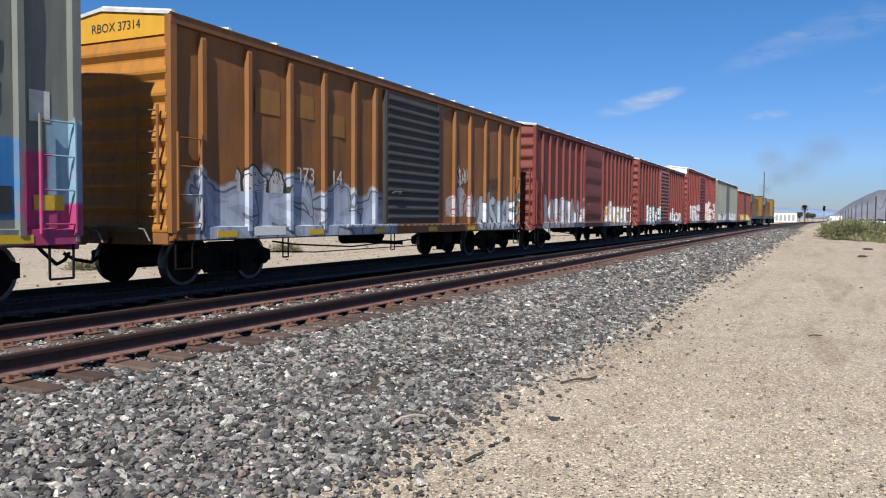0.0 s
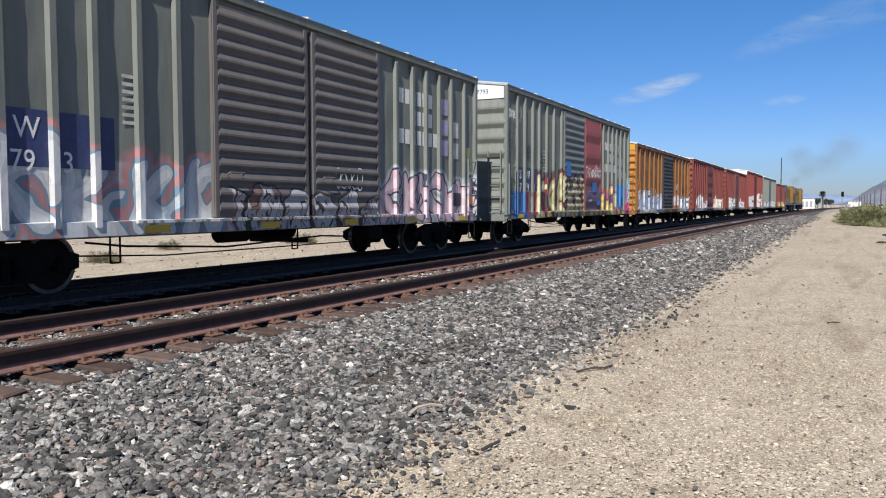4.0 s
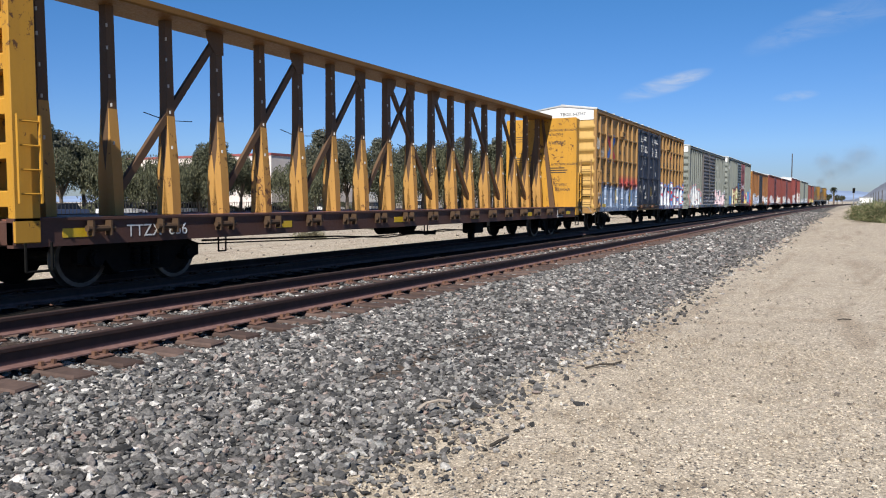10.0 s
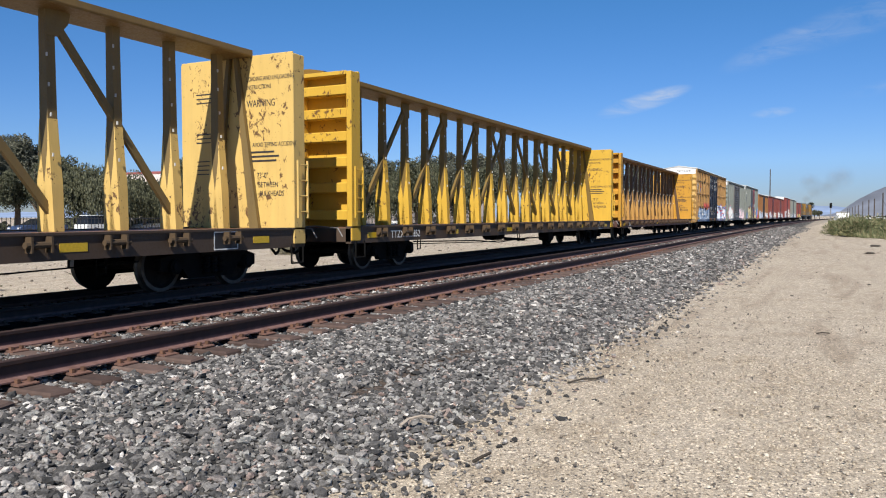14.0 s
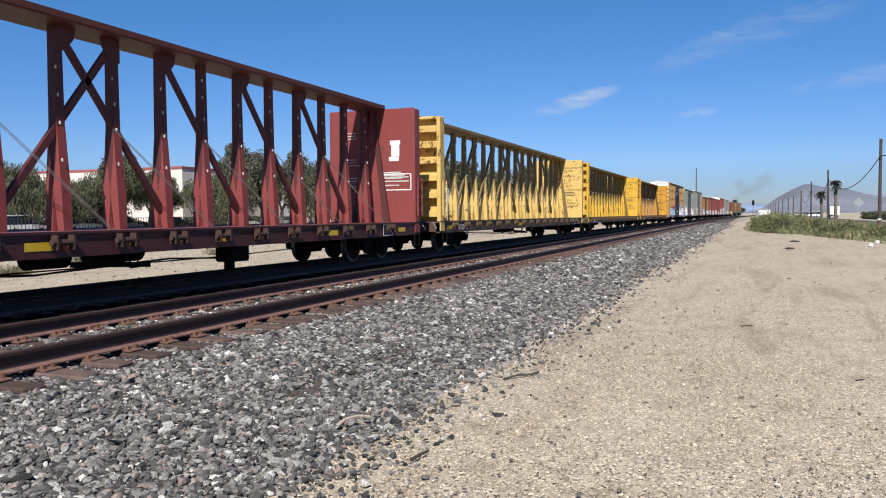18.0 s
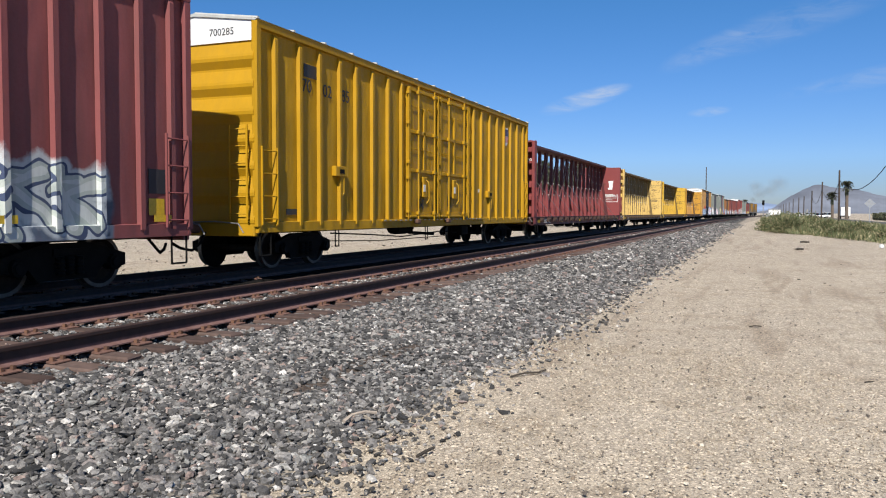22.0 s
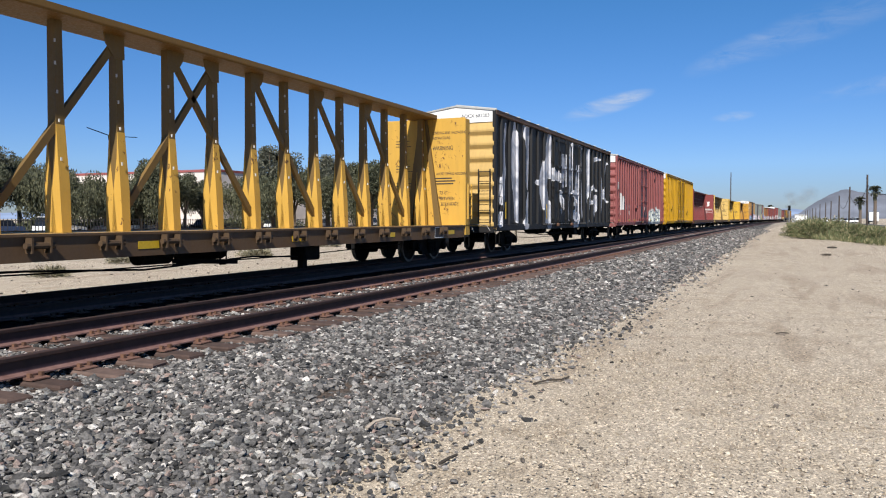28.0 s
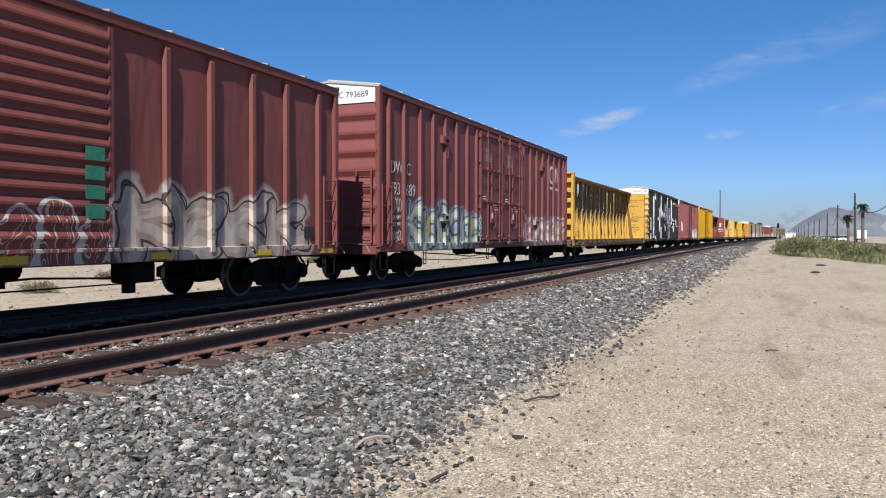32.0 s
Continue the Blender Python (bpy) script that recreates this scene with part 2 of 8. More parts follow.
def spray(nt, at, col, k, x0, x1, top, fills, line, size, foot=0.0, halo=None):
    """Spray paint over col, in the thing's own metres: from x0 to x1, from foot up to top, in letter-like blocks about size wide."""
    shift = nt.nodes.new("ShaderNodeVectorMath")
    nt.links.new(at, shift.inputs[0])
    shift.inputs[1].default_value = (3.7 * k + x0, 0, 0)
    flat = node(nt, "ShaderNodeMapping", Scale=(1, 0, 1))
    nt.links.new(shift.outputs[0], flat.inputs[0])
    warp = node(nt, "ShaderNodeTexNoise", Scale=1.5, Detail=1.5)
    nt.links.new(flat.outputs[0], warp.inputs["Vector"])
    w = nt.nodes.new("ShaderNodeSeparateXYZ")
    nt.links.new(warp.outputs["Color"], w.inputs[0])
    sep = nt.nodes.new("ShaderNodeSeparateXYZ")
    nt.links.new(at, sep.inputs[0])
    x = maths(nt, "ADD", sep.outputs[0], maths(nt, "MULTIPLY", maths(nt, "SUBTRACT", w.outputs[0], 0.5), 0.9 * min(size, 1.4)))
    z = maths(nt, "ADD", sep.outputs[2], maths(nt, "MULTIPLY", maths(nt, "SUBTRACT", w.outputs[1], 0.5), 0.55))
    inside = maths(nt, "MULTIPLY", between(nt, x, x0, x1, 0.02), maths(nt, "GREATER_THAN", sep.outputs[2], foot))
    stretched = node(nt, "ShaderNodeMapping", Scale=(1.0 / size, 0, 0.45 / size))
    nt.links.new(shift.outputs[0], stretched.inputs[0])
    n = len(fills)
    pick = node(nt, "ShaderNodeTexNoise", Scale=1.7, Detail=1.0, Distortion=1.6)
    nt.links.new(stretched.outputs[0], pick.inputs["Vector"])
    r = nt.nodes.new("ShaderNodeValToRGB")
    r.color_ramp.interpolation = "CONSTANT"
    e = r.color_ramp.elements
    while len(e) < n:
        e.new(0.5)
    for i, c in enumerate(fills):
        e[i].position, e[i].color = (0.0 if i == 0 else 0.36 + 0.30 * (i - 1) / max(1, n - 2)) if n > 2 else 0.5 * i, (*c, 1)
    nt.links.new(pick.outputs["Fac"], r.inputs[0])
    cell = maths(nt, "DIVIDE", x, size)
    frac = maths(nt, "FRACT", cell)
    rnd = nt.nodes.new("ShaderNodeTexWhiteNoise")
    rnd.noise_dimensions = "1D"
    nt.links.new(maths(nt, "FLOOR", cell), rnd.inputs["W"])
    side = maths(nt, "MULTIPLY", maths(nt, "SUBTRACT", 0.5, maths(nt, "ABSOLUTE", maths(nt, "SUBTRACT", frac, 0.5))), size)
    arch = maths(nt, "MULTIPLY", maths(nt, "POWER", maths(nt, "ABSOLUTE", maths(nt, "SUBTRACT", frac, 0.5)), 2.0), 0.8)
    roof = maths(nt, "SUBTRACT", maths(nt, "SUBTRACT", top, arch), maths(nt, "MULTIPLY", rnd.outputs["Value"], 0.2))
    depth = maths(nt, "MINIMUM", maths(nt, "SUBTRACT", roof, z), side)
    stroke = maths(nt, "ABSOLUTE", maths(nt, "SUBTRACT", maths(nt, "FRACT", maths(nt, "MULTIPLY", pick.outputs["Fac"], 7.0)), 0.5))
    inner = blend(nt, maths(nt, "GREATER_THAN", stroke, 0.43), r.outputs[0], line)
    fill = blend(nt, maths(nt, "LESS_THAN", depth, 0.05), inner, line)
    if halo:
        col = blend(nt, maths(nt, "MULTIPLY", inside, between(nt, maths(nt, "SUBTRACT", roof, z), -0.07, 3.0, 0.02)), col, halo)
    return blend(nt, maths(nt, "MULTIPLY", inside, maths(nt, "GREATER_THAN", maths(nt, "SUBTRACT", roof, z), 0.0)), col, fill)


def paint(name, colour, rust=0.25, dirt=0.35, rough=0.55, fade=0.25, wave=0.0, tags=(), chips=0.0):
    """Weathered paint on steel. tags: spray-painted fields, in the thing's own metres."""
    m, nt, b = shader(name, rough)
    at = coords(nt)
    streak = noise_fac(nt, coords(nt, (2.6, 2.6, 0.28)), 2.2, 7, 0.65)
    blot = noise_fac(nt, at, 0.9, 6, 0.62)
    fine = noise_fac(nt, at, 26, 4, 0.6)
    pale = tuple(min(1, c * 1.2 + 0.008) for c in colour)
    deep = tuple(c * 0.72 for c in colour)
    col = blend(nt, ramp(nt, blot, [(0.3, grey(0)), (0.72, grey(1))]), deep, pale)
    col = blend(nt, 1 - fade, col, colour)
    for k, tag in enumerate(tags):
        if tag[0] == "mural":
            col = mural(nt, at, col, k, *tag[1:])
        elif tag[0] == "field":
            col = field(nt, at, col, *tag[1:])
        elif tag[0] == "blades":
            col = blades(nt, at, col, *tag[1:])
        else:
            col = spray(nt, at, col, k, *tag)
    grime = ramp(nt, streak, [(0.42, grey(0)), (0.8, grey(dirt))])
    col = blend(nt, grime, col, tuple(min(g, 0.3 * c + 0.35 * max(colour)) for g, c in zip((0.06, 0.05, 0.042), colour)))
    spots = maths(nt, "ADD", maths(nt, "MULTIPLY", streak, 0.6), maths(nt, "MULTIPLY", fine, 0.4))
    rust_pale, rust_deep = (RUST, RUST_DARK) if max(colour) > 0.09 else (tuple(0.4 * v for v in RUST), tuple(0.4 * v for v in RUST_DARK))
    rusted = ramp(nt, spots, [(0.70 - 0.28 * rust, grey(0)), (0.84 - 0.24 * rust, grey(1))])
    col = blend(nt, maths(nt, "MULTIPLY", rusted, 0.85), col, blend(nt, fine, rust_deep, rust_pale))
    if chips:
        # blisters where the paint has flaked off in patches
        flake = noise_fac(nt, coords(nt, (1, 1, 0.8)), 8.5, 7, 0.72, 0.5)
        patchy = ramp(nt, noise_fac(nt, at, 1.1, 3, 0.6), [(0.5 - 0.12 * chips, grey(0)), (0.7 - 0.1 * chips, grey(1))])
        hole = ramp(nt, maths(nt, "ADD", flake, maths(nt, "MULTIPLY", patchy, 0.13)), [(0.66, grey(0)), (0.69, grey(1))])
        col = blend(nt, maths(nt, "MULTIPLY", hole, 0.9), col, blend(nt, fine, RUST_DARK, (0.12, 0.05, 0.028)))
    b.inputs["Specular IOR Level"].default_value = 0.3
    nt.links.new(col, b.inputs["Base Color"])
    nt.links.new(ramp(nt, fine, [(0.3, grey(rough - 0.1)), (0.7, grey(min(1, rough + 0.2)))]), b.inputs["Roughness"])
    if wave:
        bump(nt, b, noise_fac(nt, coords(nt, (1.6, 1.0, 0.55)), 1.3, 2, 0.5), wave, 0.05)
    bump(nt, b, fine, 0.12, 0.004)
    return m


def plain(name, colour, rough=0.6, metal=0.0, vary=0.25, scale=14, relief=0.2, gloss=0.5):
    m, nt, b = shader(name, rough, metal)
    b.inputs["Specular IOR Level"].default_value = gloss
    f = noise_fac(nt, coords(nt), scale, 6, 0.65)
    nt.links.new(ramp(nt, f, [(0.3, tuple(c * (1 - vary) for c in colour)), (0.7, tuple(min(1, c * (1 + vary)) for c in colour))]), b.inputs["Base Color"])
    bump(nt, b, f, relief, 0.006)
    return m


def island(name, stops, rough=0.85, scale=30, relief=0.25, per="island", spread=(0.72, 1.2)):
    """Stones, ties and leaves: a colour of its own for each piece."""
    m, nt, b = shader(name, rough)
    if per == "island":
        g = nt.nodes.new("ShaderNodeNewGeometry")
        pick = g.outputs["Random Per Island"]
    else:
        g = nt.nodes.new("ShaderNodeObjectInfo")
        pick = g.outputs["Random"]
    col = ramp(nt, pick, stops)
    f = noise_fac(nt, coords(nt), scale, 5, 0.65)
    col = blend(nt, 1.0, col, ramp(nt, f, [(0.3, grey(spread[0])), (0.7, grey(spread[1]))]), "MULTIPLY")
    nt.links.new(col, b.inputs["Base Color"])
    bump(nt, b, f, relief, 0.01)
    return m


def sand_material():
    m, nt, b = shader("pale gritty sand", 0.95)
    at = coords(nt)
    wide = noise_fac(nt, at, 0.28, 6, 0.6)
    wheel = noise_fac(nt, coords(nt, (0.14, 1.5, 1)), 1.0, 4, 0.6, 0.6)
    mid = noise_fac(nt, at, 1.7, 6, 0.65)
    grit = node(nt, "ShaderNodeTexVoronoi", Scale=55.0)
    nt.links.new(at, grit.inputs["Vector"])
    g = nt.nodes.new("ShaderNodeSeparateXYZ")
    nt.links.new(grit.outputs["Color"], g.inputs[0])
    col = ramp(nt, wide, [(0.3, (0.352, 0.29, 0.213)), (0.7, (0.432, 0.366, 0.278))])
    col = blend(nt, ramp(nt, mid, [(0.38, grey(0)), (0.75, grey(0.55))]), col, (0.47, 0.405, 0.325))
    col = blend(nt, ramp(nt, mid, [(0.24, grey(0.75)), (0.45, grey(0.0))]), col, (0.25, 0.19, 0.13))
    col = blend(nt, ramp(nt, wheel, [(0.54, grey(0)), (0.64, grey(0.65))]), col, (0.29, 0.23, 0.165))
    scuff = noise_fac(nt, coords(nt, (0.7, 1.4, 1)), 5.0, 6, 0.7, 0.4)
    col = blend(nt, 1.0, col, ramp(nt, scuff, [(0.3, grey(0.78)), (0.48, grey(0.98)), (0.7, grey(1.1))]), "MULTIPLY")
    fine = node(nt, "ShaderNodeTexVoronoi", Scale=130.0)
    nt.links.new(at, fine.inputs["Vector"])
    f = nt.nodes.new("ShaderNodeSeparateXYZ")
    nt.links.new(fine.outputs["Color"], f.inputs[0])
    col = blend(nt, 1.0, col, ramp(nt, g.outputs[0], [(0.0, grey(0.5)), (0.18, grey(0.88)), (0.78, grey(1.03)), (1.0, grey(1.8))]), "MULTIPLY")
    col = blend(nt, 1.0, col, ramp(nt, f.outputs[0], [(0.0, grey(0.6)), (0.3, grey(0.95)), (0.7, grey(1.05)), (1.0, grey(1.4))]), "MULTIPLY")
    nt.links.new(col, b.inputs["Base Color"])
    bump(nt, b, mid, 0.5, 0.05)
    bump(nt, b, scuff, 0.5, 0.03)
    bump(nt, b, grit.outputs["Distance"], 0.5, 0.012)
    return m


def bed_material():
    m, nt, b = shader("grey crushed rock bed", 0.95)
    b.inputs["Specular IOR Level"].default_value = 0.12
    at = coords(nt)
    v = node(nt, "ShaderNodeTexVoronoi", Scale=22.0)
    nt.links.new(at, v.inputs["Vector"])
    s = nt.nodes.new("ShaderNodeSeparateXYZ")
    nt.links.new(v.outputs["Color"], s.inputs[0])
    col = ramp(nt, s.outputs[0], [(0.0, (0.02, 0.02, 0.02)), (0.5, (0.06, 0.058, 0.055)), (0.85, (0.14, 0.133, 0.124)), (1.0, (0.42, 0.40, 0.37))])
    # rust-brown bed along the siding
    y = nt.nodes.new("ShaderNodeSeparateXYZ")
    nt.links.new(at, y.inputs[0])
    col = blend(nt, maths(nt, "MULTIPLY", between(nt, y.outputs[1], 5.1, 8.2, 0.3), 0.8), col, (0.060, 0.040, 0.031))
    # sand washed in at the foot, and a bare streak of earth
    dust = ramp(nt, noise_fac(nt, at, 2.2, 5, 0.65, 0.4), [(0.34, grey(0.2)), (0.56, grey(1.0))])
    col = blend(nt, maths(nt, "MULTIPLY", between(nt, y.outputs[1], -2.0, 2.85, 0.3), dust), col, (0.40, 0.345, 0.275))
    col = blend(nt, maths(nt, "MULTIPLY", between(nt, y.outputs[1], 3.4, 3.62, 0.05), between(nt, y.outputs[0], 5.1, 7.9, 0.3)), col, (0.10, 0.078, 0.064))
    # main track's grease, painted near-black to carry the shade under the train
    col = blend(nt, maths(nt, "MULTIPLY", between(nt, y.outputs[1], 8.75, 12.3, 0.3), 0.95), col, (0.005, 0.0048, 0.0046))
    nt.links.new(col, b.inputs["Base Color"])
    bump(nt, b, v.outputs["Distance"], 1.0, 0.03)
    return m


SAND, BED = sand_material(), bed_material()
STONE = island("grey crushed stone", [(0.0, (0.021, 0.0205, 0.02)), (0.30, (0.068, 0.065, 0.0625)), (0.58, (0.132, 0.125, 0.118)), (0.79, (0.24, 0.225, 0.21)),
                                      (0.84, (0.23, 0.162, 0.135)), (0.88, (0.155, 0.158, 0.15)), (0.96, (0.37, 0.35, 0.32)), (1.0, (0.52, 0.49, 0.455))], 0.9, 48, 0.8, spread=(0.5, 1.75))
PEBBLE = island("dark pebble", [(0.0, (0.07, 0.06, 0.05)), (0.6, (0.18, 0.15, 0.12)), (1.0, (0.5, 0.45, 0.37))])
GRIT = island("pale sand grit", [(0.0, (0.22, 0.175, 0.13)), (0.35, (0.41, 0.348, 0.263)), (0.8, (0.54, 0.467, 0.363)), (1.0, (0.70, 0.635, 0.52))])
TIE = island("weathered brown timber", [(0.0, (0.06, 0.036, 0.028)), (1.0, (0.125, 0.082, 0.066))], per="object", scale=9)
def rail_material():
    m, nt, b = shader("rusted rail steel with shaded web", 0.75)
    at = coords(nt)
    f = noise_fac(nt, at, 9, 6, 0.65)
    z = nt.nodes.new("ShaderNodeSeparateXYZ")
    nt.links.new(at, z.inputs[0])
    # rust, with the head's shade on the web and a sunlit foot painted in
    shaded_web = ramp(nt, f, [(0.3, (0.022, 0.011, 0.009)), (0.7, (0.05, 0.024, 0.018))])
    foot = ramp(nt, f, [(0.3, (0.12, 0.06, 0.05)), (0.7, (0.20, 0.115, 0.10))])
    nt.links.new(blend(nt, between(nt, z.outputs[2], -1.0, -0.118, 0.012), shaded_web, foot), b.inputs["Base Color"])
    bump(nt, b, f, 0.3, 0.006)
    return m


RAIL = rail_material()
# ties of the main track: shade below the train put into the timber's colour
TIE_SHADED = island("dark timber with the train's shade in its colour", [(0.0, (0.005, 0.0048, 0.0045)), (1.0, (0.013, 0.011, 0.01))], per="object", scale=9)
TIE_SHADED.node_tree.nodes["Principled BSDF"].inputs["Specular IOR Level"].default_value = 0.1
RAIL_WORN = plain("worn rail steel", (0.12, 0.085, 0.07), 0.5, 0.5, 0.3, 9)
PLATE = plain("rusty tie plate", (0.14, 0.072, 0.052), 0.85, 0.0, 0.35, 20)
BLACK = plain("black greasy steel", (0.007, 0.0066, 0.006), 0.85, 0.0, 0.4, 8, gloss=0.12)
STEEL = plain("dull grey steel", (0.22, 0.21, 0.2), 0.55, 0.6, 0.35, 12)
RUSTY = plain("rusty brown steel", (0.14, 0.07, 0.042), 0.85, 0.1, 0.45, 7)

# ---- building blocks ----
def mesh_of(bm, name, material, smooth=False):
    me = bpy.data.meshes.new(name)
    bmesh.ops.recalc_face_normals(bm, faces=bm.faces)
    bm.to_mesh(me)
    bm.free()
    if smooth:
        for p in me.polygons:
            p.use_smooth = True
    me.materials.append(material)
    return me


def part(name, bm, material, parent, label="", smooth=False):
    ob = new(name, mesh_of(bm, name, material, smooth))
    ob.parent = parent
    if label:
        ob["label"] = label
    return ob


def thing(name, m, label, category, group="", kind=""):
    ob = new(name)
    ob.matrix_basis = m
    return tagged(ob, label, category, group, kind)


def solo(name, bm, material, label, category, group="", kind="", m=None, smooth=False):
    ob = new(name, mesh_of(bm, name, material, smooth))
    if m is not None:
        ob.matrix_basis = m
    return tagged(ob, label, category, group, kind)


def box(bm, x0, x1, y0, y1, z0, z1, soft=0.0):
    vs = [bm.verts.new((x, y, z)) for x in (x0, x1) for y in (y0, y1) for z in (z0, z1)]
    fs = [bm.faces.new([vs[i] for i in f]) for f in ((0, 1, 3, 2), (4, 6, 7, 5), (0, 4, 5, 1), (2, 3, 7, 6), (0, 2, 6, 4), (1, 5, 7, 3))]
    if soft:
        es = {e for f in fs for e in f.edges}
        bmesh.ops.bevel(bm, geom=list(es), offset=soft, segments=1, affect="EDGES")
    return bm


def boxed(*span, soft=0.0):
    return box(bmesh.new(), *span, soft=soft)


def prism(bm, ring_a, ring_b, caps=True):
    """Skin between two rings of as many points."""
    a, b = [bm.verts.new(p) for p in ring_a], [bm.verts.new(p) for p in ring_b]
    n = len(a)
    for i in range(n):
        bm.faces.new((a[i], a[(i + 1) % n], b[(i + 1) % n], b[i]))
    if caps:
        bm.faces.new(a[::-1])
        bm.faces.new(b)
    return bm


def extrude_x(bm, profile, x0, x1):
    return prism(bm, [(x0, y, z) for y, z in profile], [(x1, y, z) for y, z in profile])


def extrude_y(bm, profile, y0, y1):
    return prism(bm, [(x, y0, z) for x, z in profile], [(x, y1, z) for x, z in profile])


def extrude_z(bm, profile, z0, z1):
    return prism(bm, [(x, y, z0) for x, y in profile], [(x, y, z1) for x, y in profile])


def loft(bm, rings):
    """One closed skin through several rings of as many points."""
    vs = [[bm.verts.new(p) for p in ring] for ring in rings]
    n = len(vs[0])
    for a, b in zip(vs, vs[1:]):
        for i in range(n):
            bm.faces.new((a[i], a[(i + 1) % n], b[(i + 1) % n], b[i]))
    bm.faces.new(vs[0][::-1])
    bm.faces.new(vs[-1])
    return bm


def tube(bm, p, q, r, n=6, r2=None):
    p, q = Vector(p), Vector(q)
    d = (q - p).normalized()
    u = d.orthogonal().normalized()
    w = d.cross(u)
    ang = [2 * math.pi * k / n for k in range(n)]
    ring = lambda c, s: [c + (u * math.cos(a) + w * math.sin(a)) * s for a in ang]
    return prism(bm, ring(p, r), ring(q, r if r2 is None else r2))


def pipe(bm, pts, r, n=6):
    for p, q in zip(pts, pts[1:]):
        tube(bm, p, q, r, n)
    return bm


def beam(bm, p, q, wide, deep, side=(0, 1, 0)):
    """A square bar from p to q; wide across, deep along side."""
    p, q, s = Vector(p), Vector(q), Vector(side).normalized()
    u = (q - p).normalized().cross(s).normalized()
    ring = lambda c: [c + u * a * wide / 2 + s * b * deep / 2 for a, b in ((-1, -1), (1, -1), (1, 1), (-1, 1))]
    return prism(bm, ring(p), ring(q))


def lathe_y(bm, profile, n=20, cx=0.0, cz=0.0):
    """Turned round the y axis: profile rows of radius, y."""
    rings = [[bm.verts.new((cx + r * math.cos(2 * math.pi * k / n), y, cz + r * math.sin(2 * math.pi * k / n))) for k in range(n)] for r, y in profile]
    for a, b in zip(rings, rings[1:]):
        for k in range(n):
            bm.faces.new((a[k], a[(k + 1) % n], b[(k + 1) % n], b[k]))
    bm.faces.new(rings[0][::-1])
    bm.faces.new(rings[-1])
    return bm


TYPE_CASE = []


def letters(text, size, where, material, parent, name="lettering", turn=(90, 0, 0), spread=1.0, squeeze=1.0):
    """Stencilled letters as a thin mesh, on a wall that faces -y unless turned; set by set_letters()."""
    cu = bpy.data.curves.new("type", "FONT")
    cu.body, cu.size, cu.extrude, cu.space_character, cu.align_y, cu.resolution_u = text, size, 0.002, spread, "CENTER", 3
    TYPE_CASE.append((cu, pose(*where, *turn) @ Matrix.Diagonal((squeeze, 1, 1, 1)), material, parent, name))


def set_letters():
    tmp = [bpy.data.objects.new("type", row[0]) for row in TYPE_CASE]
    for o in tmp:
        scene.collection.objects.link(o)
    graph = bpy.context.evaluated_depsgraph_get()
    made = [bpy.data.meshes.new_from_object(o.evaluated_get(graph)) for o in tmp]
    for o in tmp:
        bpy.data.objects.remove(o)
    for me, (cu, m, material, parent, name) in zip(made, TYPE_CASE):
        me.transform(m)
        me.materials.clear()
        me.materials.append(material)
        ob = new(name, me)
        ob.parent = parent


# ---- ground, ballast and the two tracks ----
NEAR_Y, NEAR_Z = 6.55, 0.47
MAIN_Y, MAIN_Z = 10.55, 0.38
BALLAST_EDGE = 2.35


def bend(x):
    """How far the line has curved to the right at x: straight past the eye, then a wide curve."""
    return -1e-4 * max(0.0, min(x, 430.0) - 55.0) ** 2 - 0.075 * max(0.0, x - 430.0)


def bend_turn(x):
    return math.degrees(math.atan(-2e-4 * max(0.0, min(x, 430.0) - 55.0)))


def edge_wobble(x):
    return 0.10 * noise.noise((x * 0.35, 3.1, 0)) + 0.10 * noise.noise((x * 1.3, 7.7, 0))


def bed_height(x, y):
    """The ballast's top at x, y; falls below the sand outside it."""
    lo = BALLAST_EDGE + edge_wobble(x)
    tops = [(lo - 0.6, -0.16), (lo - 0.2, -0.10), (lo + 0.1, -0.05), (lo + 0.45, 0.035), (lo + 1.1, 0.12), (NEAR_Y - 1.45, NEAR_Z - 0.24), (NEAR_Y - 0.8, NEAR_Z - 0.24), (NEAR_Y - 0.7, NEAR_Z - 0.208), (NEAR_Y + 0.7, NEAR_Z - 0.208), (NEAR_Y + 0.8, NEAR_Z - 0.235), (NEAR_Y + 1.4, NEAR_Z - 0.23), (8.5, 0.2), (MAIN_Y - 1.4, MAIN_Z - 0.21),
            (MAIN_Y + 1.5, MAIN_Z - 0.21), (MAIN_Y + 2.9, 0.0), (MAIN_Y + 3.3, -0.06)]
    for (a, za), (b, zb) in zip(tops, tops[1:]):
        if a <= y <= b:
            return za + (zb - za) * (y - a) / (b - a)
    return -0.16


